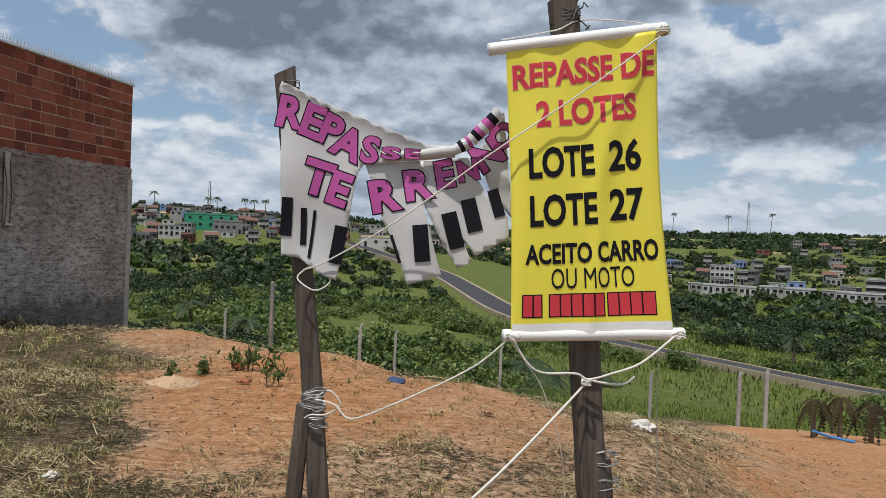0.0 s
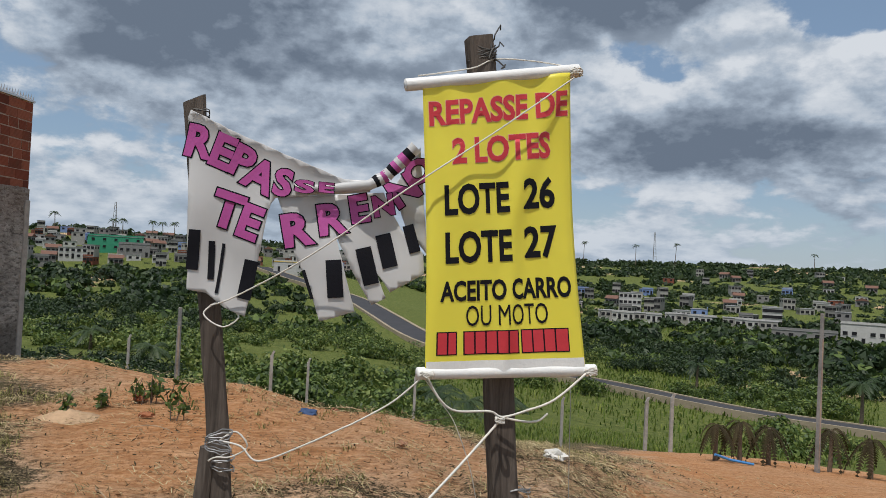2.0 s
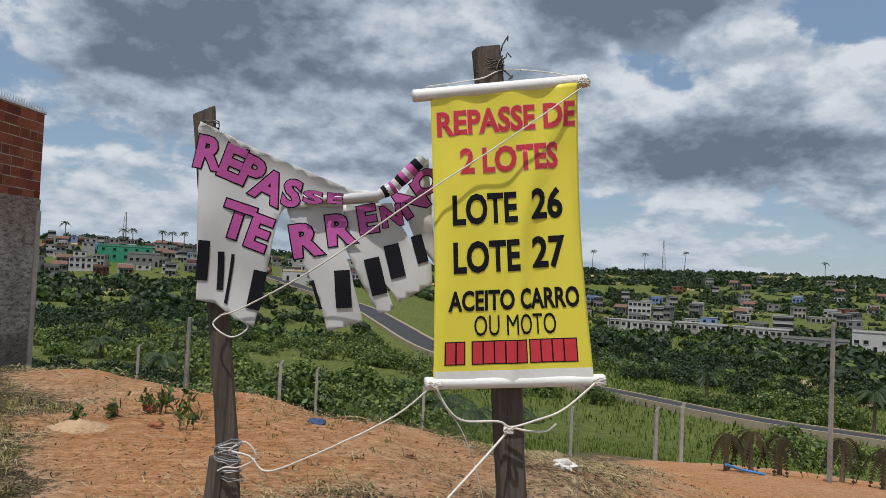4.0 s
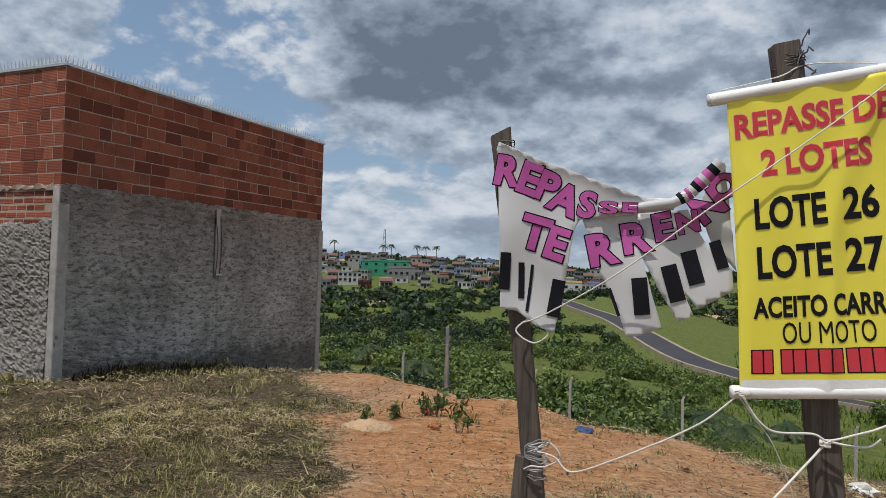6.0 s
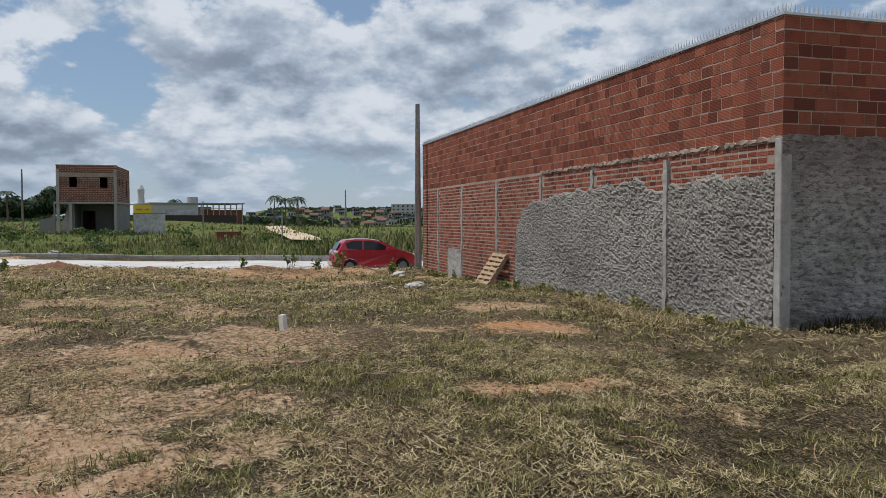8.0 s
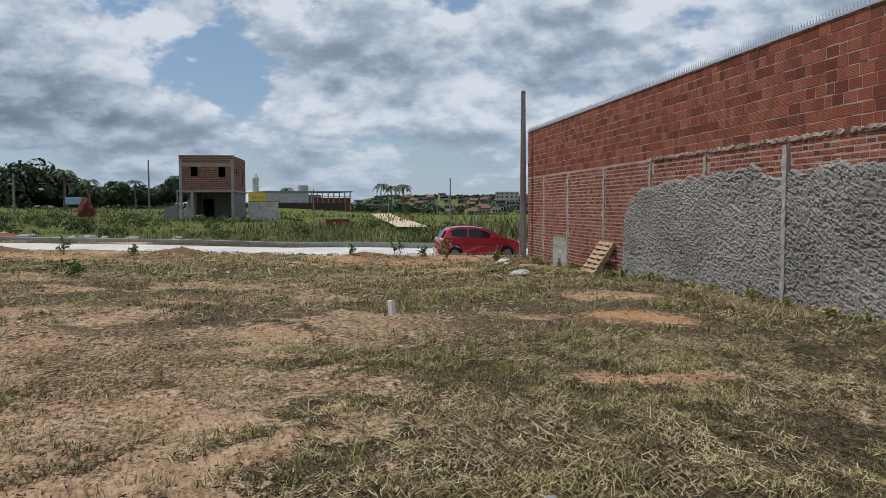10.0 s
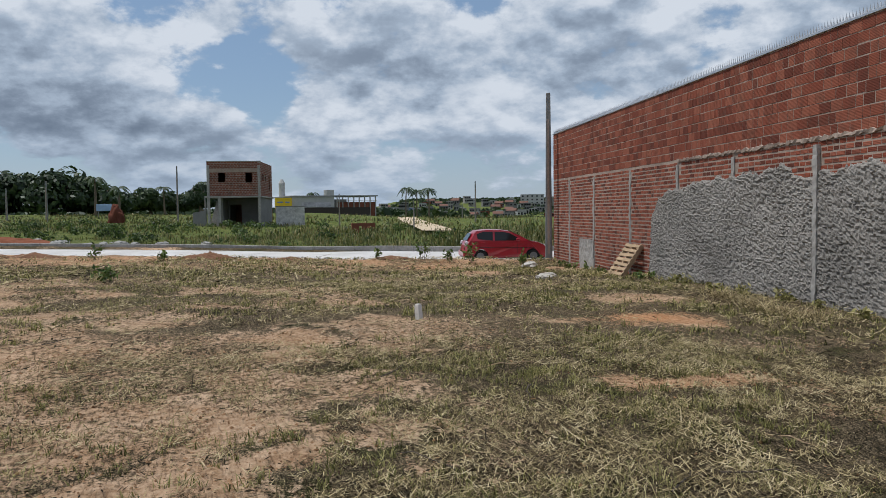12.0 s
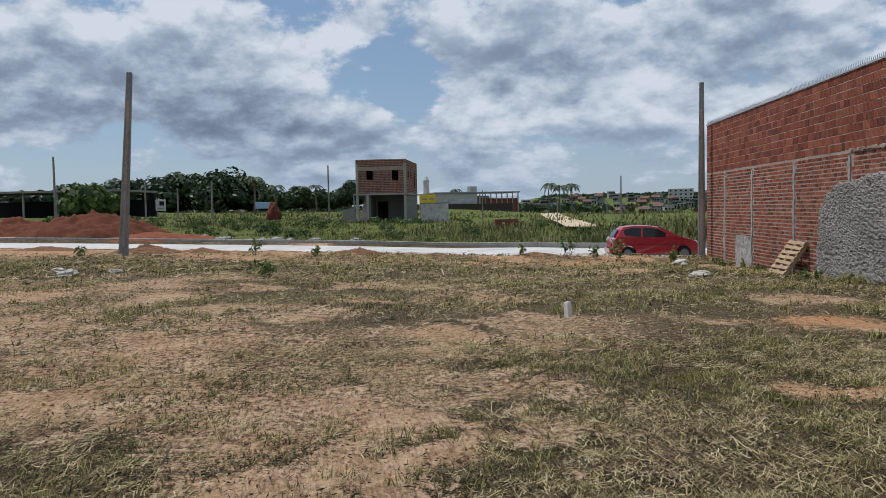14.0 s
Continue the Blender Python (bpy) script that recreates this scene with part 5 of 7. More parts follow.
def car():
    t = thing("car", "small red five-door hatchback parked on the street", "car", at=Matrix.Translation((-31.9, 13.2, -0.66)) @ Matrix.Rotation(math.atan2(Q_DIR[1], Q_DIR[0]), 4, "Z"))
    prof = [(-1.86, 0.30), (-1.90, 0.52), (-1.84, 0.80), (-1.72, 0.98), (-1.50, 1.32), (-1.30, 1.43), (-0.85, 1.475), (-0.25, 1.46), (0.15, 1.40), (0.62, 1.16), (0.98, 0.97), (1.40, 0.90), (1.74, 0.78), (1.86, 0.60), (1.87, 0.34), (1.80, 0.24)]
    bottom = [(1.55, 0.22)] + [(1.17 + 0.37 * math.cos(a), 0.26 + 0.37 * math.sin(a)) for a in np.linspace(0.0, math.pi, 9)] + [(-0.80, 0.22)] + [(-1.17 + 0.37 * math.cos(a), 0.26 + 0.37 * math.sin(a)) for a in np.linspace(0.0, math.pi, 9)] + [(-1.6, 0.24)]
    ring = prof + bottom
    bm = bmesh.new()
    cols = []
    for s in np.linspace(-1, 1, 9):
        edge = 1 - 0.06 * abs(s) ** 3
        cols.append([bm.verts.new((x * edge if abs(x) > 1.3 else x, s * car_side(z), z * (1 - 0.02 * s * s) if z > 1.2 else z)) for x, z in ring])
    for a, b in zip(cols, cols[1:]):
        for j in range(len(ring)):
            bm.faces.new((a[j], a[(j + 1) % len(ring)], b[(j + 1) % len(ring)], b[j]))
    bm.faces.new(cols[0])
    bm.faces.new(cols[-1][::-1])
    body = part("body", bm, M_CAR, t, "glossy dark red body", soft=False)
    for sg in (-1, 1):
        for pts in (((-0.62, 0.98), (-0.60, 1.36), (-1.02, 1.37), (-1.32, 1.27), (-1.28, 1.06)), ((-0.54, 0.98), (-0.52, 1.36), (-0.15, 1.355), (0.18, 1.28), (0.60, 1.02), (0.30, 0.97))):
            bm = bmesh.new()
            panel(bm, pts, sg, 0.006)
            part("side_window", bm, M_GLASS, body, "dark tinted side window")
        for pts in (((-0.585, 0.45), (-0.575, 0.45), (-0.56, 1.38), (-0.57, 1.38)), ((0.46, 0.42), (0.47, 0.42), (0.47, 0.98), (0.46, 0.98)), ((-1.30, 0.68), (1.2, 0.64), (1.2, 0.66), (-1.30, 0.70))):
            bm = bmesh.new()
            panel(bm, pts, sg, 0.004)
            part("door_seam", bm, M_BLACK_TRIM, body)
        for hx in (-0.95, -0.02):
            part("door_handle", bx((0.16, 0.03, 0.03), (hx - 0.1, sg * 0.815, 0.90), None, 0.008), M_CAR, body)
        part("wing_mirror", bx((0.13, 0.18, 0.12), (0.46, sg * 0.86, 1.02), None, 0.03), M_CAR, body, "red wing mirror")
        part("tail_lamp", bx((0.20, 0.20, 0.20), (-1.73, sg * 0.63, 0.86), Matrix.Rotation(radians(20), 4, "Y"), 0.04), M_LAMP, body, "clear tail lamp")
        part("head_lamp", bx((0.26, 0.22, 0.12), (1.60, sg * 0.62, 0.74), None, 0.04), M_LAMP, body)
    bm = bmesh.new()
    vs = [bm.verts.new(p) for p in ((-1.735, -0.58, 1.00), (-1.735, 0.58, 1.00), (-1.535, 0.50, 1.30), (-1.535, -0.50, 1.30))]
    bm.faces.new(vs)
    part("rear_window", bm, M_GLASS, body, "dark rear window")
    bm = bmesh.new()
    bm.faces.new([bm.verts.new(p) for p in ((0.20, -0.56, 1.395), (0.20, 0.56, 1.395), (0.90, 0.66, 1.03), (0.90, -0.66, 1.03))])
    part("windscreen", bm, M_GLASS, body)
    for x, h in ((-1.86, 0.42), (1.83, 0.42)):
        part("bumper", bx((0.12, 1.5, 0.26), (x, 0, h), None, 0.05), M_CAR, body)
    for x in (-1.17, 1.17):
        for sg in (-1, 1):
            w = part("wheel", tube([(x, sg * 0.62, 0.30), (x, sg * 0.80, 0.30)], 0.17, 18), M_HUB, t, "silver wheel")
            bm = bmesh.new()
            tube([(x, sg * 0.60, 0.30), (x, sg * 0.63, 0.30), (x, sg * 0.77, 0.30), (x, sg * 0.79, 0.30)], [0.27, 0.30, 0.30, 0.27], 22, bm)
            part("tyre", bm, M_TYRE, w, "black tyre")


car()

# ---- the pallet, the peg and things lying on the plot ----
M_PALLET = material("pale_pallet_wood", wood_mat((0.38, 0.27, 0.17), (0.20, 0.14, 0.09)))


def pallet():
    s0 = 11.85
    base = L_FRAME @ Vector((s0, 0.55, 0))
    m = L_FRAME @ Matrix.Translation((s0, 0.62, gz(base.x, base.y) + 0.02)) @ Matrix.Rotation(radians(34), 4, "X")
    t = thing("pallet", "pale wooden pallet leaning against a brick wall", "pallet", at=m)
    for i in range(7):
        part("board", bx((1.15, 0.022, 0.10), (0, 0.07, 0.05 + i * 0.158), Matrix.Rotation(radians(1.2 * math.sin(i * 2.1)), 4, "Y"), 0.004), M_PALLET, t)
    for x in (-0.52, 0, 0.52):
        part("bearer", bx((0.09, 0.10, 1.08), (x, 0.008, 0.54), None, 0.004), M_PALLET, t)
    for z in (0.06, 0.54, 1.02):
        part("back_board", bx((1.15, 0.02, 0.10), (0, -0.055, z), None, 0.004), M_PALLET, t)


pallet()


def peg():
    x, y = -11.38, 3.12
    t = thing("marker_peg", "white-painted concrete marker peg in short grass", "peg", at=pose(x, y, gz(x, y), 3, -2, 30))
    bm = bmesh.new()
    rings = [[bm.verts.new((sx * w, sy * w, z)) for sx, sy in ((-1, -1), (1, -1), (1, 1), (-1, 1))] for z, w in ((-0.1, 0.044), (0.215, 0.039), (0.24, 0.033))]
    for a, b in zip(rings, rings[1:]):
        for j in range(4):
            bm.faces.new((a[j], a[(j + 1) % 4], b[(j + 1) % 4], b[j]))
    bm.faces.new(rings[-1])
    part("shaft", bm, simple("white_limewash", (0.66, 0.62, 0.58), 0.9, 0.0, 0.3, 14), t)


peg()


def crumpled(name, label, category, x, y, size, color, seed, flat=0.35, rough=0.8, fine=3):
    """A crumpled rag, bag or clod."""
    r = random.Random(seed)
    bm = bmesh.new()
    bmesh.ops.create_icosphere(bm, subdivisions=fine, radius=1)
    off = Vector((r.uniform(0, 50), r.uniform(0, 50), 0))
    for v in bm.verts:
        n = noise.noise(v.co * 1.8 + off) * 0.45 + noise.noise(v.co * 4.5 + off) * 0.25 + (noise.noise(v.co * 13 + off) * 0.10 if fine > 3 else 0)
        v.co = v.co * (1 + n)
        v.co = Vector((v.co.x * size[0], v.co.y * size[1], max(-0.02, v.co.z * size[2])))
    me = bpy.data.meshes.new(name)
    bm.to_mesh(me)
    bm.free()
    me.materials.append(simple(name + "_surface", color, rough, 0.0, 0.35, 14))
    me.polygons.foreach_set("use_smooth", [rough > 0.9] * len(me.polygons))
    ob = new(name, me)
    ob.matrix_basis = pose(x, y, gz(x, y) + size[2] * flat, 0, 0, r.uniform(0, 360))
    return tagged(ob, label, category)


crumpled("cloth", "crumpled blue and grey rag on mown grass", "rag", -3.75, 1.62, (0.34, 0.20, 0.07), (0.20, 0.21, 0.25), 1)
crumpled("cloth", "crumpled blue rag beside a grey one", "rag", -3.95, 1.28, (0.13, 0.10, 0.05), (0.10, 0.16, 0.34), 2)
crumpled("plastic_bag", "dirty white plastic scrap on the clay", "litter", 2.05, 7.6, (0.13, 0.09, 0.07), (0.62, 0.60, 0.56), 3)
crumpled("plastic_bag", "dark blue litter scrap on red clay", "litter", -0.45, 8.6, (0.12, 0.08, 0.05), (0.05, 0.08, 0.16), 4)
crumpled("paper", "crumpled pale paper in dry grass", "litter", -2.38, 4.80, (0.06, 0.05, 0.03), (0.70, 0.68, 0.62), 6)
# the pale lump at (-19.6, 9.2) stands in for a dry grass bundle
for i, (x, y, s, c) in enumerate(((-2.3, 8.9, 0.10, (0.30, 0.10, 0.05)), (-0.2, 10.1, 0.07, (0.25, 0.08, 0.05)), (-2.0, 8.0, 0.07, (0.30, 0.12, 0.06)), (-21.8, -7.2, 0.28, (0.40, 0.37, 0.33)), (-22.5, -6.2, 0.22, (0.30, 0.27, 0.24)),
                                  (-19.6, 9.2, 0.26, (0.46, 0.43, 0.38)), (-20.5, 9.8, 0.22, (0.44, 0.41, 0.36)), (-26.4, 11.9, 0.35, (0.45, 0.42, 0.38)), (-23.2, -7.9, 0.22, (0.5, 0.46, 0.4)), (0.5, 7.2, 0.06, (0.28, 0.15, 0.09)), (1.3, 7.7, 0.05, (0.4, 0.3, 0.2)))):
    crumpled("stone", "rough clod or stone lying on bare soil", "stone", x, y, (s, s * 0.75, s * 0.45), c, 20 + i)
for i in range(16):
    r = random.Random(60 + i)
    p, q = r.uniform(40.2, 42.2), -13 + r.uniform(-5, 6)
    x, y = W_DIR * p + Q_DIR * q
    s = r.uniform(0.18, 0.42)
    crumpled("rubble", "broken concrete rubble beside the kerb", "rubble", x, y, (s, s * 0.7, s * 0.4), (0.30, 0.29, 0.27), 80 + i, 0.3)
crumpled("termite_mound", "tall red earth mound among green weeds", "earth mound", -52.0, -4.2, (0.42, 0.38, 1.12), (0.125, 0.046, 0.030), 140, 0.7, 0.95, 4)


def spoil(name, label, category, x, y, rx, ry, h, color, seed, turn=0.0):
    """A heap of loose earth with a crumbly surface."""
    n = 64
    u, v = np.meshgrid(np.linspace(-1.15, 1.15, n), np.linspace(-1.15, 1.15, n), indexing="ij")
    r = np.hypot(u, v) + 0.35 * (fbm(u * 3 + seed, v * 3, 1.0, seed) - 0.5)
    z = h * np.clip(1 - r, 0, 1) ** 0.75 * (0.65 + 0.7 * fbm(u * 6, v * 6 + seed, 1.0, seed + 2)) + h * 0.22 * (fbm(u * 22, v * 22, 1.0, seed + 3, 3) - 0.5) * (r < 1.0)
    c, s = math.cos(radians(turn)), math.sin(radians(turn))
    X, Y = x + u * rx * c - v * ry * s, y + u * rx * s + v * ry * c
    Z = np.where(r < 1.05, ground(X, Y) + z - 0.04, ground(X, Y) - 0.3)
    idx = np.arange(n * n).reshape(n, n)
    f = np.stack([idx[:-1, :-1], idx[1:, :-1], idx[1:, 1:], idx[:-1, 1:]], -1).reshape(-1, 4)
    f = f[(r.ravel()[f] < 1.12).all(1)]
    ob = new(name, mesh_np(name, np.stack([X, Y, Z], -1), f, simple(name + "_soil", color, 0.95, 0.0, 0.5, 3.0), soft=True))
    return tagged(ob, label, category)


spoil("earth_mound", "large mound of dug dark red earth beyond the street", "earth mound", -46.0, -13.4, 2.6, 4.2, 1.5, (0.12, 0.043, 0.026), 3)
spoil("earth_mound", "lower mound of dug red earth beyond the street", "earth mound", -48.5, -18.8, 2.2, 3.0, 1.1, (0.13, 0.048, 0.029), 5)
spoil("earth_mound", "spread red earth beside the kerb", "earth mound", -43.6, -9.4, 1.8, 3.6, 0.45, (0.20, 0.075, 0.042), 7)
for i, (q, p, rx, ry, h) in enumerate(((-13.9, 30.2, 0.7, 1.4, 0.35), (-11.9, 30.7, 0.6, 1.1, 0.22), (-5.6, 31.0, 0.6, 1.2, 0.28), (-2.6, 31.2, 0.5, 0.9, 0.16), (-18.5, 31.0, 0.6, 1.6, 0.2), (1.4, 31.2, 0.5, 1.0, 0.14))):
    mx, my = W_DIR * p + Q_DIR * q
    spoil("soil_mound", "low mound of brown soil at the street edge", "soil", mx, my, rx, ry, h, (0.19, 0.10, 0.06), 20 + i)
spoil("sand_mound", "small mound of pale sand on red clay", "sand", -2.75, 8.05, 0.32, 0.24, 0.085, (0.40, 0.27, 0.165), 41)


# ---- buildings beyond the street ----
M_WHITE = simple("white_wall", (0.47, 0.46, 0.44), 0.85, 0.0, 0.2, 1.5)
M_GREY = simple("grey_wall", (0.22, 0.213, 0.205), 0.9, 0.0, 0.3, 1.5)
# near-black: painted shade of openings and the open shed; also the sign emblem
M_DARK = simple("near_black_fill", (0.020, 0.020, 0.022), 0.7)
M_TILE = simple("roof_tile", (0.17, 0.095, 0.073), 0.85, 0.0, 0.3, 2.0)
M_SHEET = simple("fibre_sheet_roof", (0.27, 0.265, 0.26), 0.7, 0.0, 0.25, 1.0)
M_YELLOW_SIGN = simple("yellow_sign", (0.75, 0.50, 0.02), 0.5, 0.0, 0.1, 2)
M_GREENW = simple("green_wall", (0.055, 0.27, 0.16), 0.8, 0.0, 0.15, 1)
M_PALE = simple("pale_wall", (0.34, 0.325, 0.30), 0.85, 0.0, 0.25, 1)
M_BLUEW = simple("blue_wall", (0.20, 0.28, 0.50), 0.85, 0.0, 0.2, 1)
M_FARBRICK = simple("far_brick", (0.20, 0.075, 0.050), 0.9, 0.0, 0.3, 2.5)


def wall_with_holes(w, h, holes, thick=0.15):
    """A wall in the x-z plane with openings (x0, x1, z0, z1), as one solid."""
    xs = sorted({0.0, w, *[v for o in holes for v in o[:2]]})
    zs = sorted({0.0, h, *[v for o in holes for v in o[2:]]})
    bm = bmesh.new()
    for x0, x1 in zip(xs, xs[1:]):
        for z0, z1 in zip(zs, zs[1:]):
            cx, cz = (x0 + x1) / 2, (z0 + z1) / 2
            if not any(a < cx < b and c < cz < d for a, b, c, d in holes):
                box(bm, (x1 - x0, thick, z1 - z0), (cx, 0, cz))
    bmesh.ops.remove_doubles(bm, verts=bm.verts, dist=0.001)
    return bm


def coursed_mat(k):
    g = k.add("ShaderNodeTexCoord").outputs["Object"]
    s = k.add("ShaderNodeSeparateXYZ", {0: g})
    flat = k.add("ShaderNodeCombineXYZ", {0: s.outputs[0], 1: s.outputs[2], 2: 0.0})
    b = k.add("ShaderNodeTexBrick", {"Vector": flat, "Scale": 1.0, "Mortar Size": 0.016, "Brick Width": 0.24, "Row Height": 0.15,
                                     "Color1": (0.25, 0.085, 0.054, 1), "Color2": (0.16, 0.056, 0.039, 1), "Mortar": (0.34, 0.29, 0.25, 1)})
    n = k.noise(g, 1.6, 6, 0.65)
    col = k.mix(k.math("MULTIPLY", k.step(n, 0.48, 0.68), 0.6), b.outputs["Color"], (0.09, 0.062, 0.05))
    return shader(k, col, 0.95, 0.0, b.outputs["Fac"], -0.4, 0.01)


M_COURSED = material("coursed_brick", coursed_mat)


def garage_house():
    base = Vector((-69.7, 1.7, 0.35))
    m = Matrix.Identity(4)
    m.col[0][:3], m.col[1][:3], m.col[2][:3], m.col[3][:3] = (0.25, 0.968, 0), (-0.968, 0.25, 0), (0, 0, 1), base
    t = thing("two_storey_house", "unfinished two-storey brick house over an open garage", "house", at=m)
    W, D, F1, H = 4.55, 6.4, 2.75, 5.75
    part("upper_front", wall_with_holes(W, H - F1, ((0.95, 1.55, 1.25, 2.05), (3.25, 3.85, 1.20, 2.05))), M_COURSED, t, "brick upper wall with two window holes", at=Matrix.Translation((0, 0.08, F1)))
    part("upper_side", wall_with_holes(D, H - F1, ((1.0, 1.7, 1.4, 2.0), (2.4, 3.0, 1.4, 2.0), (4.6, 5.2, 0.6, 2.0))), M_COURSED, t, at=Matrix.Translation((W - 0.08, 0, F1)) @ Matrix.Rotation(radians(90), 4, "Z"))
    part("upper_side", wall_with_holes(D, H - F1, ()), M_FARBRICK, t, at=Matrix.Translation((0.08, 0, F1)) @ Matrix.Rotation(radians(90), 4, "Z"))
    part("back_wall", wall_with_holes(W, H, ()), M_FARBRICK, t, at=Matrix.Translation((0, D, 0)))
    part("floor_slab", bx((W + 0.3, D + 0.2, 0.14), (W / 2, D / 2 - 0.05, F1 - 0.02), None, 0.01), M_CONCRETE, t)
    part("roof_slab", bx((W - 0.1, D - 0.1, 0.12), (W / 2, D / 2, H - 0.5)), M_CONCRETE, t)
    part("parapet_cap", bx((W + 0.06, 0.2, 0.06), (W / 2, 0.08, H + 0.03)), M_CONCRETE, t)
    part("upper_band", bx((W, 0.02, 0.34), (W / 2, -0.005, H - 0.75)), M_MORTAR, t, "grey cement band under the parapet")
    part("garage_wall", wall_with_holes(D, F1, ()), M_GREY, t, at=Matrix.Translation((W - 0.08, 0, 0)) @ Matrix.Rotation(radians(90), 4, "Z"))
    part("garage_wall", wall_with_holes(D, F1, ()), M_GREY, t, at=Matrix.Translation((1.08, 0.8, 0)) @ Matrix.Rotation(radians(90), 4, "Z"))
    part("garage_partition", wall_with_holes(W - 1.2, F1, ((0.2, 1.2, 0, 2.1),)), M_GREY, t, at=Matrix.Translation((1.1, 3.2, 0)))
    for x in (0.12, 1.05, W - 0.12):
        part("pillar", bx((0.22, 0.22, F1 + (H - F1) * (0.9 if x > 4 or x < 0.5 else 0)), (x, 0.0, (F1 + (H - F1) * (0.9 if x > 4 or x < 0.5 else 0)) / 2), None, 0.01), M_CONCRETE, t, "grey concrete pillar")
    for i in range(13):
        part("stair_step", bx((0.85, 0.28, 0.20), (0.55, 0.2 + i * 0.26, 0.12 + i * 0.20)), M_CONCRETE, t)
    bm = bmesh.new()
    for y in (-0.05, 0.1):
        vs = [bm.verts.new((x, y, z)) for x, z in ((-1.25, -0.4), (-0.1, -0.4), (-0.1, 2.3), (-0.3, 1.55), (-1.25, 1.40))]
        bm.faces.new(vs)
    bm.verts.ensure_lookup_table()
    for i in range(5):
        bm.faces.new((bm.verts[i], bm.verts[(i + 1) % 5], bm.verts[5 + (i + 1) % 5], bm.verts[5 + i]))
    part("stair_wall", bm, M_GREY, t, "grey stepped side wall of the stair")
    wb = thing("boundary_wall", "stained white boundary wall beside the house", "wall", at=pose(-71.0, 8.3, 0.3, 0, 0, 95))
    part("panel", bx((2.6, 0.18, 1.9), (0.6, 0, 0.95), None, 0.01), simple("stained_whitewash", (0.50, 0.48, 0.46), 0.9, 0.0, 0.9, 3.0), wb)
    part("coping", bx((2.7, 0.24, 0.08), (0.6, 0, 1.93)), M_GREY, wb)


garage_house()


def block_house(name, label, at, w, d, h, wall, roof, seed, windows=3, floors=1, flat=True, category="house", group="houses of the town"):
    """A plain house: walls, roof, door and windows with frames."""
    r = random.Random(seed)
    t = thing(name, label, category, at=at, group=group)
    part("wall", bx((w, d, h + 2.5), (0, 0, h / 2 - 1.25)), wall, t)
    if flat:
        part("roof", bx((w + 0.3, d + 0.3, 0.18), (0, 0, h + 0.09)), roof, t)
        if r.random() < 0.5:
            part("parapet", bx((w, 0.2, 0.7), (0, -d / 2 + 0.1, h + 0.45)), wall, t)
    else:
        bm = bmesh.new()
        e, rise = 0.4, w * 0.16
        vs = [bm.verts.new(p) for p in ((-w / 2 - e, -d / 2 - e, h), (w / 2 + e, -d / 2 - e, h), (w / 2 + e, d / 2 + e, h), (-w / 2 - e, d / 2 + e, h), (-w / 2 - e, 0, h + rise + 0.6), (w / 2 + e, 0, h + rise + 0.6))]
        for f in ((0, 1, 5, 4), (2, 3, 4, 5), (0, 4, 3), (1, 2, 5), (0, 3, 2, 1)):
            bm.faces.new([vs[i] for i in f])
        part("roof", bm, roof, t)
    fh = h / floors
    # door and windows are solid dark boxes that paint in the indoor shade
    for fl in range(floors):
        for i in range(windows):
            x = -w / 2 + w * (i + 0.5) / windows
            if fl == 0 and i == seed % windows:
                part("door", bx((1.0, 0.08, 2.1), (x, -d / 2 - 0.02, 1.05)), M_DARK, t, "doorway with its inside shade painted near-black")
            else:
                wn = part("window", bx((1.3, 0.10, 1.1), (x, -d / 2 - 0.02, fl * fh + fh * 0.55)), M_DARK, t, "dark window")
                part("sill", bx((1.5, 0.2, 0.08), (x, -d / 2 - 0.05, fl * fh + fh * 0.55 - 0.6)), roof if not flat else wall, wn)
    for i in range(2):
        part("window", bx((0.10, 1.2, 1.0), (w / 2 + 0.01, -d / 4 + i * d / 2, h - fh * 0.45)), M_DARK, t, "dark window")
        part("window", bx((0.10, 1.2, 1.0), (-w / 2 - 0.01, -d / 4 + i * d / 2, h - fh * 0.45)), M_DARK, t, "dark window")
    return t


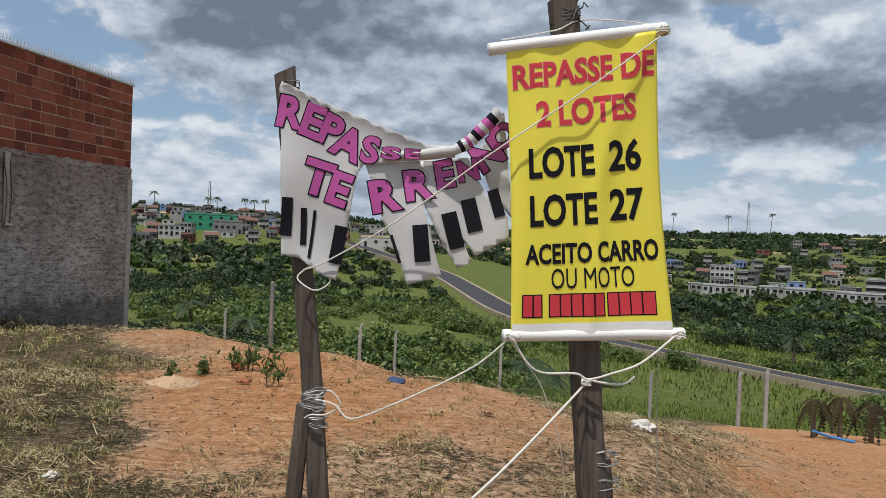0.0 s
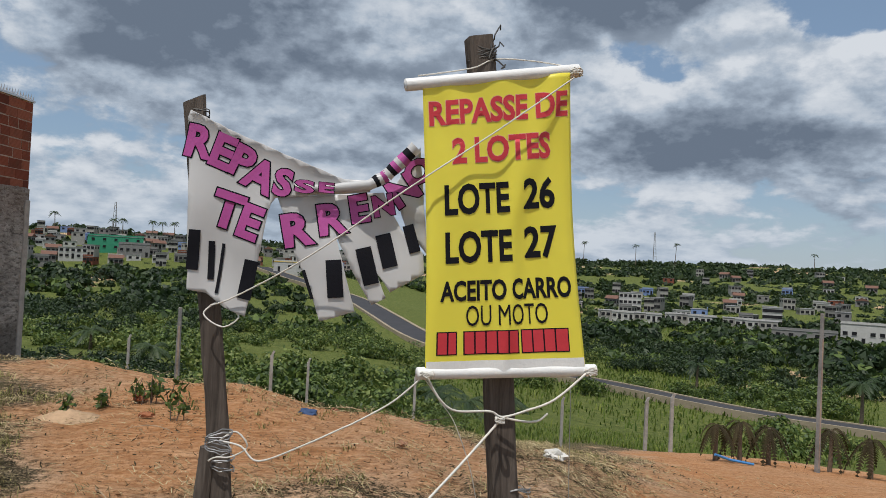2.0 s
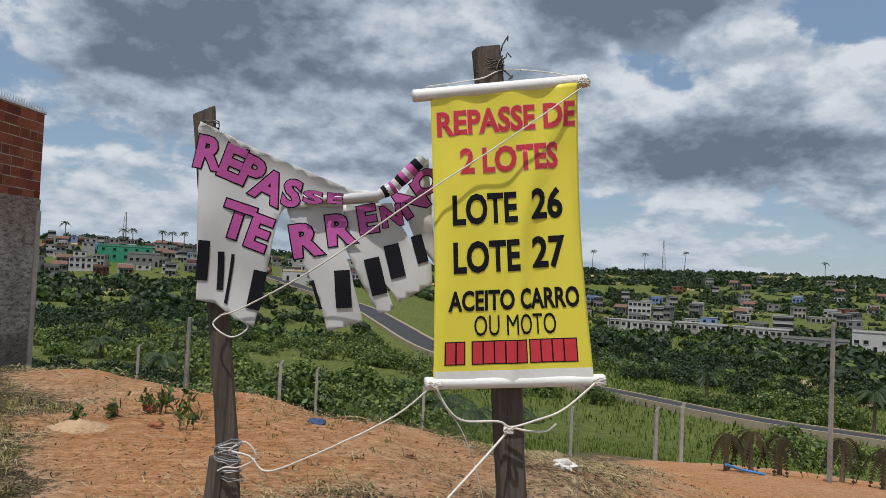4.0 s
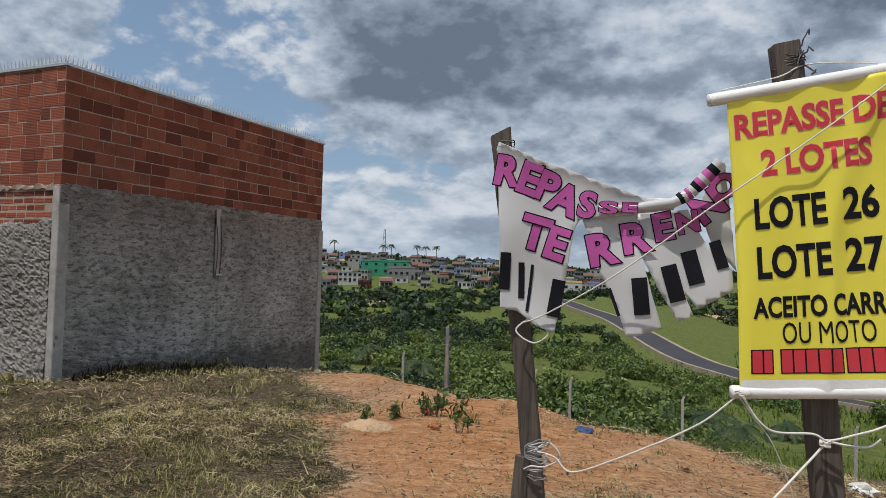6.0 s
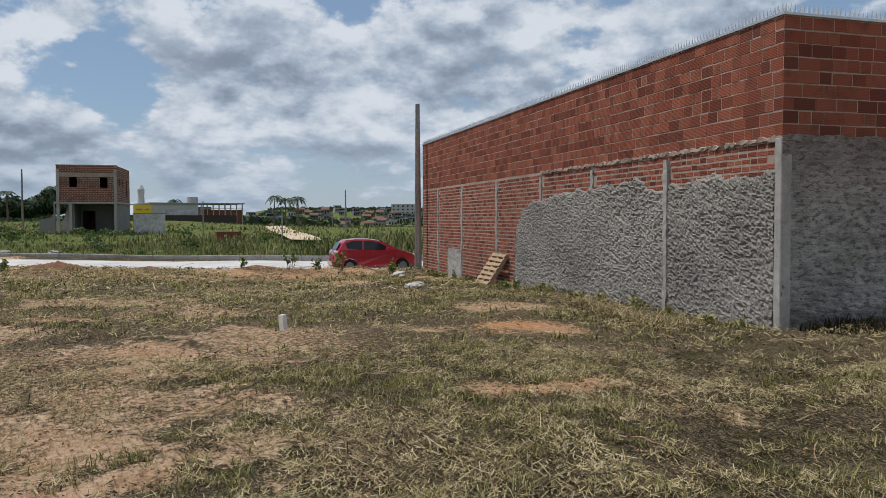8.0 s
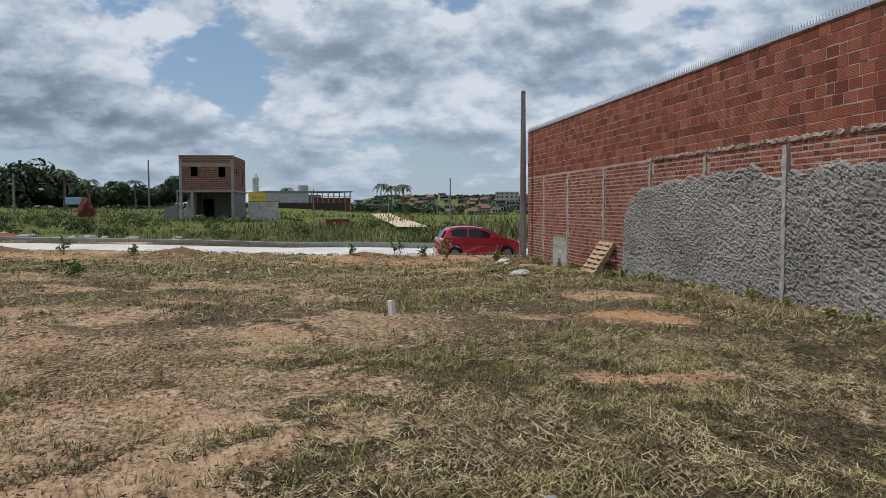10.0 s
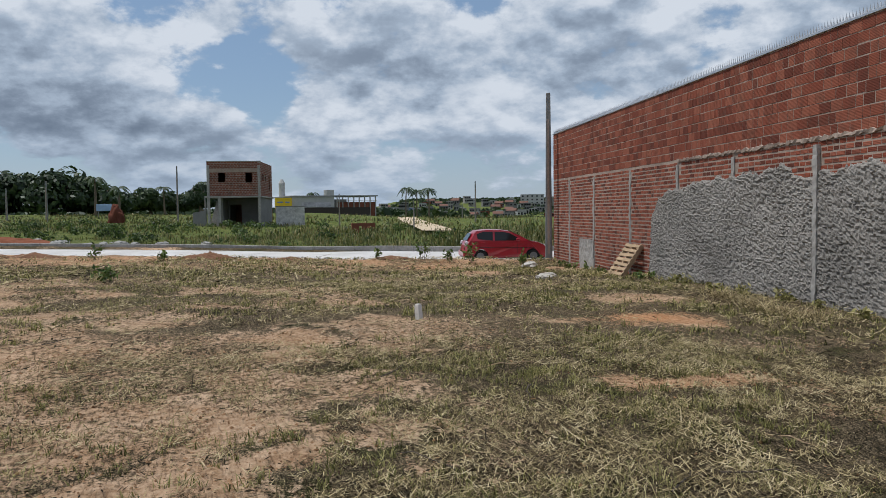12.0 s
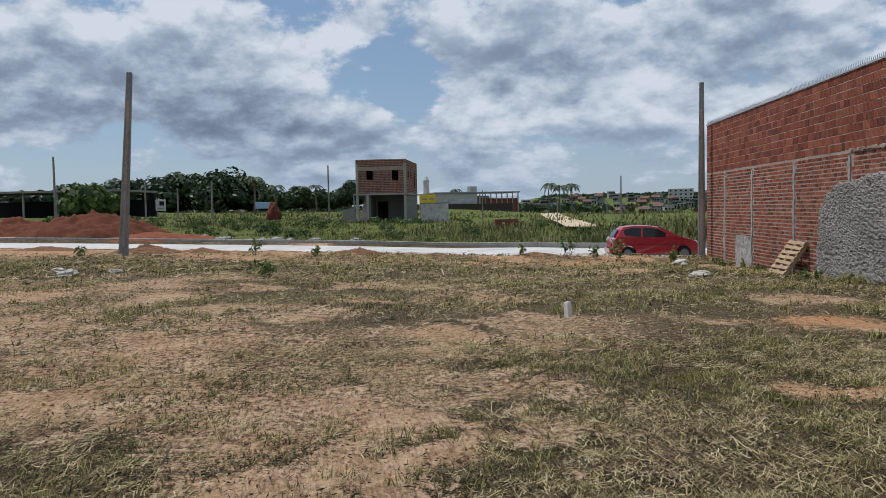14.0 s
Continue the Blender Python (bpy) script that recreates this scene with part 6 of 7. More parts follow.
def warehouses():
    zb = 0.6
    t = thing("warehouse", "long low white warehouse with a yellow front", "warehouse", at=pose(-128.5, 20.0, zb, 0, 0, 96))
    part("wall", bx((7.4, 12, 3.7), (0, 6, 1.85)), M_WHITE, t)
    part("roof", bx((7.8, 12.4, 0.22), (0, 6, 3.8)), M_SHEET, t)
    part("front_panel", bx((2.7, 0.3, 1.75), (-5.0, -0.6, 2.65)), M_YELLOW_SIGN, t, "bright yellow sign wall")
    for x, w in ((-5.6, 0.9), (-4.4, 0.7)):
        part("bar", bx((w, 0.03, 0.22), (x, -0.77, 2.8)), M_BLUEW, t)
    part("side_wall", bx((2.7, 0.3, 1.8), (-5.0, -0.3, 0.9)), M_GREY, t)
    part("mural", bx((5.0, 0.05, 0.8), (0.6, -0.03, 2.4)), simple("faded_paint", (0.45, 0.43, 0.45), 0.85, 0, 0.9, 1.0), t, "faded paint patches")
    part("base_wall", bx((13.5, 0.3, 1.9), (2.2, -3.0, 0.95)), simple("dark_low_wall", (0.06, 0.05, 0.045), 0.9), t)
    t2 = thing("brick_shed", "open-sided brick shed with a thin flat roof", "shed", at=pose(-136.5, 29.0, zb, 0, 0, 97))
    part("roof", bx((8.0, 9, 0.2), (0, 4, 4.0)), M_SHEET, t2)
    for i in range(8):
        part("post", bx((0.16, 0.2, 4.0), (-3.6 + i * 1.03, -0.3, 2.0)), M_CONCRETE, t2)
    part("brick_wall", bx((7.2, 0.25, 2.9), (0.2, 0, 1.45)), M_FARBRICK, t2)
    part("rail", bx((7.6, 0.1, 0.1), (0, -0.35, 3.1)), M_CONCRETE, t2)
    part("low_part", bx((3.2, 3, 3.4), (-3.2, 2, 1.7)), M_GREY, t2)
    s = thing("statue", "tall pale monument behind the warehouse", "monument", at=pose(-136.0, 15.9, zb))
    bm = tube([(0, 0, 0), (0, 0, 2.8), (0, 0, 3.2), (0, 0, 5.0), (0, 0, 6.2), (0, 0, 6.9)], [0.95, 0.9, 0.62, 0.5, 0.56, 0.2], 10)
    part("figure", bm, M_WHITE, s)
    k = thing("water_tank", "pale water tank on a tower", "water tank", at=pose(-148, 26.2, zb))
    part("tower", tube([(0, 0, 0), (0, 0, 3.6)], 0.6, 8), M_WHITE, k)
    part("tank", tube([(0, 0, 3.6), (0, 0, 5.4)], 1.0, 12), M_WHITE, k)
    c = thing("open_shed", "long open shed with a thin dark roof", "shed", at=pose(-88, -27.5, gz(-88, -27.5), 0, 0, 75))
    part("roof", bx((20, 8, 0.2), (-3.0, 0, 2.85)), M_SHEET, c)
    for i in range(6):
        part("post", tube([(-11.5 + i * 3.8, -3.4, 0), (-11.5 + i * 3.8, -3.4, 2.8)], 0.11, 8), M_CONCRETE, c)
    # near-black sheet put in for the shade under the roof
    part("back_wall", bx((20, 0.3, 2.0), (-3.0, 3.8, 1.0)), M_DARK, c)
    b = thing("billboard", "small white sign board with a dark square", "sign", at=pose(-69.0, -14.9, gz(-69, -14.9), 0, 0, 75))
    part("board", bx((0.9, 0.10, 0.95), (0, 0, 1.4), None, 0.02), M_WHITE, b)
    part("emblem", bx((0.4, 0.02, 0.36), (0.12, -0.062, 1.55)), M_DARK, b, "dark square emblem")
    part("bar", bx((0.6, 0.02, 0.10), (0.0, -0.062, 1.14)), M_GREY, b)
    for x in (-0.5, 0.5):
        part("leg", bx((0.06, 0.06, 1.0), (x * 0.7, 0, 0.5)), M_GREY, b)
    b2 = thing("billboard", "low pale blue advertising board in the field", "sign", at=pose(-92, -8.4, gz(-92, -8.4), 0, 0, 85))
    part("board", bx((1.8, 0.12, 0.75), (0, 0, 1.15), None, 0.02), simple("pale_blue_board", (0.30, 0.42, 0.62), 0.6, 0, 0.2, 2), b2)
    for x in (-0.7, 0.7):
        part("leg", bx((0.09, 0.09, 0.9), (x, 0, 0.4)), M_GREY, b2)
    r = thing("ruin", "low ruined brick wall overgrown with weeds", "wall", at=pose(-57.5, 12.6, gz(-57.5, 12.6), 0, 0, 92))
    part("brick_wall", wall_with_holes(1.8, 0.72, ((0.55, 0.8, 0.2, 0.5), (1.2, 1.45, 0.2, 0.5)), 0.25), M_FARBRICK, r, at=Matrix.Translation((-0.9, 0, 0)))
    part("cross_wall", bx((0.25, 1.4, 0.6), (0.75, 0.8, 0.3), None, 0.02), M_FARBRICK, r)
    # pale dirt lane climbing the field
    V, F = [], []
    for i, f in enumerate(np.linspace(0, 1, 14)):
        c0 = Vector((-57.0, 18.5, 0)).lerp(Vector((-108, 30.4, 0)), f)
        c0 += Vector((0.25, -0.97, 0)) * 0.6 * math.sin(f * 3.0)
        wd = 1.3
        for sg in (-1, 1):
            x, y = c0.x + sg * 0.24 * wd, c0.y + sg * 0.97 * wd
            V.append((x, y, gz(x, y) + 0.22))
    for i in range(13):
        F.append([2 * i, 2 * i + 1, 2 * i + 3, 2 * i + 2])
    tagged(part("lane", mesh_np("lane", V, F, simple("pale_track", (0.50, 0.40, 0.28), 0.95, 0, 0.25, 0.8)), None), "pale dirt lane through green weeds", "track", kind="structure")


warehouses()

for i, (x, y, th, rad, h, lumps) in enumerate(((-78.5, -23.6, 1.0, 2.7, 3.9, 22), (-128, -26, 1.3, 6.0, 6.8, 30), (-130, -19, 1.3, 6.8, 8.0, 34), (-127, -32, 1.0, 5.5, 5.6, 24), (-131, -13.5, 1.2, 5.0, 6.0, 24),
                                                (-106, 1.8, 1.8, 2.3, 3.6, 16), (-150, -6, 1.5, 4.5, 5.0, 18), (-152, -1.5, 1.5, 4, 4.6, 18), (-118, -38, 1, 4.5, 4, 18), (-155, -11, 1.5, 4.5, 4.4, 18), (-100, -37, 0.6, 4.0, 3.2, 18), (-150, 20, 1.8, 2.2, 3.2, 12))):
    tree("tree", "broad dark green mango tree beyond the field" if rad > 4 else "rounded leafy green tree beyond the field", pose(x, y, gz(x, y) - 0.2, 0, 0, i * 50), th, rad, h, 300 + i, M_DARK_LEAF if i else M_LEAF, lumps, 210, 0.46)
for i, (x, y, h, sp) in enumerate(((-110, -11.2, 5.0, 2.0), (-100, -7.6, 3.6, 1.7), (-150, 3.0, 6.2, 2.0), (-146, -3.5, 5.0, 2.0), (-150, 23.5, 4.6, 2.0), (-160, 45, 6.5, 2.4), (-162, 48, 6.0, 2.4), (-158, 49.5, 6.2, 2.4))):
    palm("palm", "slim palm with a feathery crown beyond the field", pose(x, y, gz(x, y) - 0.2, 0, 0, i * 37), h, sp, 13, 400 + i, M_DARK_LEAF, 1.15, 0.16)

# ---- the valley: road, fence, palms at the track ----
ROAD = ((58, 66), (50.5, 74), (44.8, 80), (36.6, 90.5), (30.1, 102), (26.3, 111), (19.5, 127), (12.0, 149), (6.4, 178), (-0.3, 214), (-9.5, 248), (-17, 279), (-28.5, 313), (-45, 350))
M_ASPHALT = simple("asphalt", (0.055, 0.055, 0.060), 0.9, 0.0, 0.25, 0.4)
M_KERBSTONE = simple("road_edge", (0.30, 0.25, 0.18), 0.9, 0.0, 0.3, 0.6)


def strip(name, line, w, lift, mat, side=0.0):
    pts = [Vector((x, y, 0)) for x, y in line]
    dense = []
    for i in range(len(pts) - 1):
        p0, p1, p2, p3 = pts[max(i - 1, 0)], pts[i], pts[i + 1], pts[min(i + 2, len(pts) - 1)]
        for j in range(8):
            t = j / 8
            dense.append(0.5 * ((2 * p1) + (p2 - p0) * t + (2 * p0 - 5 * p1 + 4 * p2 - p3) * t * t + (3 * p1 - p0 - 3 * p2 + p3) * t ** 3))
    V, F = [], []
    for i in range(len(dense) - 1):
        d = (dense[i + 1] - dense[i]).normalized()
        n = Vector((-d.y, d.x, 0))
        z = gz(dense[i].x, dense[i].y)
        narrow = 1 - 0.5 * smooth(12, 34, dense[i].x)
        for s in (side - w / 2, side + w / 2):
            q = dense[i] + n * (s * narrow)
            V += [(q.x, q.y, z + lift), (q.x, q.y, z - 3)]
    for i in range(len(dense) - 2):
        a = 4 * i
        F += [[a, a + 2, a + 6, a + 4], [a, a + 4, a + 5, a + 1], [a + 2, a + 3, a + 7, a + 6]]
    return part(name, mesh_np(name, V, F, mat), None)


tagged(strip("road", ROAD, 5.6, 0.75, M_ASPHALT), "dark asphalt road curving through the green valley", "road", kind="structure")
tagged(strip("pavement", ROAD, 0.7, 0.85, M_KERBSTONE, -3.2), "pale kerb and path along the valley road", "pavement", kind="structure")
tagged(strip("pavement", ROAD, 0.6, 0.84, M_KERBSTONE, 3.1), "pale kerb and path along the valley road", "pavement", kind="structure")

for i, (x, y, top, w) in enumerate(((-3.27, 31.9, -2.2, 0.12), (-1.92, 34.0, -2.7, 0.11), (2.75, 33.9, -3.2, 0.11), (9.1, 32.8, -3.85, 0.11), (12.45, 31.7, -3.6, 0.13), (13.4, 31.3, -3.35, 0.13), (-13.5, 33.0, -1.9, 0.11), (-9.3, 33.4, -1.9, 0.1))):
    t = thing("fence_post", "slim grey concrete fence post on the slope", "fence post", at=pose(x, y, gz(x, y) - 0.3), group="fence posts")
    h = top - gz(x, y) + 0.3
    part("shaft", rough_bar((0, 0, 0), (0, 0, h), w, w, 6, i, 0.004), M_CONCRETE, t)
    part("tip", rough_bar((0, 0, h), (w * 0.6, 0, h + 0.18), w * 0.8, w * 0.8, 2, i, 0.003), M_CONCRETE, t)
concrete_pole("grey concrete pole with two legs below the plot", (-7.3, 33.4, gz(-7.3, 33.4) - 0.2), -0.55 - gz(-7.3, 33.4) + 0.2, (0, 0), 0.26, 0.2, 10)
concrete_pole("tall pale concrete pole below the dirt track", (14.55, 22.8, -4.3), 5.05, (0, 0), 0.17, 0.12, 20)
for i, (x, y, h) in enumerate(((11.6, 23.6, 0.9), (12.6, 23.9, 1.1), (13.5, 23.8, 1.0), (15.6, 23.8, 1.2), (16.9, 23.6, 1.0))):
    palm("palm", "wilting young palm with drooping brown fronds", pose(x, y, gz(x, y) - 0.25, 0, 0, i * 70), h * 0.8 + 0.65, 0.85, 9, 500 + i, M_WITHERED, 1.75, 0.075, "young palms")
pipe = part("hose", tube([(11.0, 22.4, gz(11, 22.4) + 0.25), (11.6, 22.6, gz(11.6, 22.6) + 0.12), (12.3, 22.5, gz(12.3, 22.5) + 0.05)], 0.04, 8), simple("blue_hose", (0.06, 0.22, 0.50), 0.5), None)
tagged(pipe, "blue plastic pipe lying on the clay bank", "pipe")


def valley_green():
    rng = np.random.default_rng(5)
    fine = [crown(600 + i, 12, 170, 0.034, 1.0, 1.0, 0.5) for i in range(5)]
    mid = [crown(620 + i, 10, 55, 0.075, 1.0, 1.0, 0.5) for i in range(5)]
    far = [crown(640 + i, 6, 13, 0.23, 1.0, 0.9, 0.5) for i in range(5)]
    tiny = [crown(660 + i, 5, 8, 0.30, 1.0, 0.9, 0.5) for i in range(5)]
    rx, ry = np.array([p[0] for p in ROAD], float), np.array([p[1] for p in ROAD], float)

    def near_road(x, y):
        t = np.linspace(0, len(ROAD) - 1, 160)
        lx, ly = np.interp(t, np.arange(len(ROAD)), rx), np.interp(t, np.arange(len(ROAD)), ry)
        return np.min(np.hypot(x[:, None] - lx, y[:, None] - ly), axis=1)

    def spots(n, a0, a1, d0, d1, smin, smax, keep, templates, sink=0.15):
        a = np.radians(rng.uniform(a0, a1, n))
        d = np.sqrt(rng.uniform(d0 ** 2, d1 ** 2, n))
        x, y = d * np.sin(a), d * np.cos(a)
        k = keep(x, y, d, np.degrees(a))
        x, y = x[k], y[k]
        s = rng.uniform(smin, smax, len(x)) * (0.6 + 0.8 * fbm(x, y, 25, 44))
        k = near_road(x, y) > 5.0 + s
        x, y, s = x[k], y[k], s[k]
        z = ground(x, y) - sink * s
        return np.stack([x, y, z, s, rng.uniform(0, 6.28, len(x)), rng.integers(0, len(templates), len(x))], 1)

    def field(x, y, d, a):
        return (a > 1.5) & (a < 14) & (d > 118) & (d < 300) | (a > -2) & (a < 4) & (d > 215) & (d < 300) | (a > 6) & (a < 27) & (d < 92) & (d > 36)

    def bushy(x, y, d, a):
        return (fbm(x, y, 22, 51) > 0.50) & ~field(x, y, d, a)

    scatter("shrubs", fine, spots(300, -40, 8, 17.5, 60, 0.6, 1.5, lambda x, y, d, a: fbm(x, y, 9, 53) > 0.34, fine), M_LEAF, "dense green shrubs on the slope below the plot", "shrubs")
    scatter("shrubs", mid, spots(300, -42, -8, 22, 80, 0.8, 1.9, lambda x, y, d, a: fbm(x, y, 10, 55) > 0.40, mid), M_DARK_LEAF, "darker bushes on the slope behind the building", "shrubs")
    scatter("shrubs", mid, spots(1250, -36, 34, 48, 150, 1.2, 3.0, bushy, mid), M_LEAF, "mixed green bushes filling the valley", "shrubs")
    scatter("trees", mid, spots(520, -36, 36, 85, 190, 2.2, 4.0, lambda x, y, d, a: (fbm(x, y, 30, 57) > 0.52) & ~field(x, y, d, a), mid), M_DARK_LEAF, "dark green trees in the valley", "trees")
    scatter("shrubs", far, spots(1500, -36, 40, 140, 330, 1.6, 4.2, bushy, far), M_LEAF, "bushes on the far valley side", "shrubs")
    scatter("trees", far, spots(700, -36, 40, 150, 340, 3.0, 5.0, lambda x, y, d, a: (fbm(x, y, 40, 61) > 0.54) & ~field(x, y, d, a), far), M_DARK_LEAF, "dark tree groups on the far valley side", "trees")
    scatter("woods", tiny, spots(2600, -38, 42, 300, 680, 2.6, 5.0, lambda x, y, d, a: (fbm(x, y, 55, 63) > np.where((a < 3) & (d > 325) & (d < 490), 0.545, 0.45)), tiny, 0.3), M_DARK_LEAF, "far wooded town hillside", "woods")
    scatter("woods", tiny, spots(2400, -38, 44, 440, 720, 4.0, 7.0, lambda x, y, d, a: (d > 490 + 40 * (a > 8)) & (fbm(x, y, 50, 65) > 0.30), tiny, 0.3), M_DARK_LEAF, "dark tree line on the far ridge", "woods")
    scatter("woods", tiny, spots(900, 11, 38, 268, 480, 1.8, 3.6, lambda x, y, d, a: fbm(x, y, 30, 64) > 0.44, tiny, 0.3), M_DARK_LEAF, "trees between the houses of the valley town", "woods")
    bush = [crown(680 + i, 7, 30, 0.10, 1.0, 1.0, 0.5) for i in range(4)]
    p, q = rng.uniform(42, 66, 150), rng.uniform(-44, 36, 150)
    x, y = p * W_DIR[0] + q * Q_DIR[0], p * W_DIR[1] + q * Q_DIR[1]
    k = cover(x, y)[0] < 0.3
    x, y = x[k], y[k]
    scatter("shrubs", bush, np.stack([x, y, ground(x, y) - 0.1, rng.uniform(0.35, 0.95, len(x)), rng.uniform(0, 6, len(x)), rng.integers(0, 4, len(x))], 1), M_LEAF, "low bushes among the roadside weeds", "shrubs")
    # the other valley, north-west beyond the street
    scatter("woods", tiny, spots(2600, -80, -46, 190, 760, 2.2, 4.6, lambda x, y, d, a: (fbm(x, y, 35, 67) > 0.42) | (d > 660), tiny, 0.3), M_DARK_LEAF, "woods between houses on a far hillside", "woods")
    scatter("woods", tiny, spots(1100, -122, -60, 165, 430, 2.8, 4.8, lambda x, y, d, a: (fbm(x, y, 35, 69) > 0.42) | (d > 330), tiny, 0.4), M_DARK_LEAF, "low tree line beyond the field", "woods")


valley_green()


def town():
    r = random.Random(77)
    walls = (M_WHITE, M_GREY, M_PALE, M_GREY, M_FARBRICK, M_PALE, M_GREY, M_WHITE)
    names = {M_WHITE: "white", M_GREY: "grey", M_PALE: "pale grey", M_FARBRICK: "bare brick", M_GREENW: "green", M_BLUEW: "blue"}
    kinds = []
    for i in range(12):
        wl = walls[i % 8] if i < 11 else M_BLUEW
        flat = i not in (1, 9)
        fl = 1 + (i % 4 == 2)
        w, d, h = r.uniform(3.8, 6.2), r.uniform(4.5, 7), 2.5 * fl + r.uniform(0, 0.4)
        lab = "%s %s house with a %s roof in the town" % (names[wl], "two-storey" if fl == 2 else "low", "flat grey" if flat else "red tiled")
        kinds.append((block_house("house", lab, pose(0, 900 + 20 * i, 5), w, d, h, wl, M_SHEET if flat else M_TILE, i, 3, fl, flat), w, h))
    used = []

    def put(k, x, y, turn, dz=0.0):
        ob = kinds[k][0]
        m = pose(x, y, gz(x, y) + 0.4 + dz, 0, 0, turn)
        if k in used:
            copy_thing(ob, m)
        else:
            ob.matrix_basis = m
            used.append(k)

    spots = []
    for n, a0, a1, d0, d1 in ((150, -30, -8, 335, 500), (34, -8, 2, 345, 480), (34, 13, 36, 300, 430), (22, 22, 40, 400, 600), (115, -76, -54, 440, 650)):
        c = 0
        tries = 0
        while c < n and tries < 3000:
            tries += 1
            a, d = radians(r.uniform(a0, a1)), r.uniform(d0, d1)
            x, y = d * math.sin(a), d * math.cos(a)
            if all(math.hypot(x - u, y - v) > 8.5 for u, v in spots):
                spots.append((x, y))
                c += 1
                turn = -math.degrees(a) + r.choice((0, 0, 15, -20, 90))
                put(r.randrange(12) if r.random() < 0.85 else r.choice((0, 1, 5)), x, y, turn)
    # rows of small white houses
    for i in range(13):
        a, d = radians(18.5 + 0.8 * i + 0.5 * (i > 4) + 0.7 * (i > 8)), 304 - 2.0 * i + 7 * (i > 4)
        put(7 if i % 3 else 5, d * math.sin(a), d * math.cos(a), -math.degrees(a))
    # marked buildings
    for lab, a, d, w, dd, h, wl, rf, fl in (("long green two-storey building on the hillside", -16.8, 395, 24, 12, 6.5, M_GREENW, M_SHEET, 2), ("large grey hall with a flat roof on the hillside", -15.6, 374, 13, 10, 5.5, M_GREY, M_SHEET, 1), ("white block of flats on the hillside", -19.4, 362, 11, 9, 4.6, M_WHITE, M_SHEET, 2),
                                            ("grey three-storey block of flats in the valley town", 20.0, 330, 9, 8, 7.5, M_WHITE, M_SHEET, 3), ("white three-storey block of flats in the valley town", 29.5, 300, 6.5, 6, 6.5, M_WHITE, M_SHEET, 3), ("long grey depot at the valley edge", 31.5, 262, 18, 12, 3.0, M_GREY, M_SHEET, 1),
                                            ("white depot with silos at the valley edge", 35.0, 262, 12, 10, 6.0, M_WHITE, M_SHEET, 1), ("bare brick house on the valley side", 13.6, 265, 16, 9, 4.6, M_FARBRICK, M_TILE, 1), ("large white building on the far hilltop", -64.9, 600, 18, 12, 8.0, M_WHITE, M_SHEET, 3),
                                            ("yellow-roofed shop beside the valley road", -4.2, 335, 22, 10, 4.0, M_WHITE, M_YELLOW_SIGN, 1)):
        x, y = d * math.sin(radians(a)), d * math.cos(radians(a))
        block_house("apartment_block" if fl == 3 else "hall", lab, pose(x, y, gz(x, y) + 0.5, 0, 0, -a), w, dd, h, wl, rf, int(d), 5, fl, True, "building", "large buildings of the town")


town()


def mast(x, y, z, h, w, label):
    t = thing("radio_mast", label, "mast", at=pose(x, y, z))
    for sx, sy in ((-1, -1), (1, -1), (0, 1)):
        part("leg", tube([(sx * w, sy * w, 0), (sx * w * 0.25, sy * w * 0.25, h)], 0.16, 5), M_GREY, t)
    for i in range(8):
        f = i / 8
        k = w * (1 - 0.75 * f)
        part("brace", tube([(-k, -k, h * f), (k, -k, h * f + h / 16), (0, k, h * f + h / 10)], 0.09, 4), M_GREY, t)


mast(-143, 470, 8, 24, 1.6, "thin lattice radio mast above the town")
mast(238, 603, 15, 25, 1.5, "thin lattice radio mast on the far ridge")
for i, (a, d, h) in enumerate(((14.0, 640, 15), (16.6, 640, 17), (20.3, 640, 16), (23.0, 645, 18), (13.2, 640, 11), (-20.6, 470, 11), (-14.5, 480, 10), (-13.8, 482, 9.5), (-13.0, 480, 10), (32.0, 660, 12), (-17, 478, 9), (-16.4, 480, 9.5))):
    x, y = d * math.sin(radians(a)), d * math.cos(radians(a))
    palm("palm", "tall royal palm on the far ridge", pose(x, y, gz(x, y) - 0.5, 0, 0, i * 50), h + 1.5, 3.6, 12, 700 + i, M_DARK_LEAF, 1.0, 0.26, "ridge palms")
for i, (a, d, h) in enumerate(((24.8, 118, 3.6), (6.5, 62, 1.8), (8.5, 58, 1.6), (-14, 74, 2.2), (11.5, 66, 1.5), (35, 95, 5), (-18, 95, 2.5), (3.0, 60, 1.4))):
    x, y = d * math.sin(radians(a)), d * math.cos(radians(a))
    palm("palm", "young coconut palm among valley bushes", pose(x, y, gz(x, y) - 0.3, 0, 0, i * 50), h, 2.6, 14, 740 + i, M_DARK_LEAF, 0.9, 0.2, "valley palms")


# ---- grass, straw and weeds ----
def plot_spots(rng, n, a0, a1, d0, d1, power=0.5):
    a = np.radians(rng.uniform(a0, a1, n))
    d = d0 + (d1 - d0) * rng.uniform(0, 1, n) ** (1 / (1 + power))
    x, y = d * np.sin(a), d * np.cos(a)
    e, f = (x - CORNER[0]) * W_DIR[0] + (y - CORNER[1]) * W_DIR[1], (x - CORNER[0]) * Q_DIR[0] + (y - CORNER[1]) * Q_DIR[1]
    out = ~((e > 0.0) & (f > 0.0))
    return x[out], y[out]


def relief(x, y):
    d = np.hypot(x, y)
    near = 1 - smooth(30, 60, d)
    return ground(x, y) + near * ((fbm(x, y, 1.1, 5) - 0.5) * 0.10 + (fbm(x, y, 0.28, 8, 3) - 0.5) * 0.085) * smooth(0.3, 2.5, d)


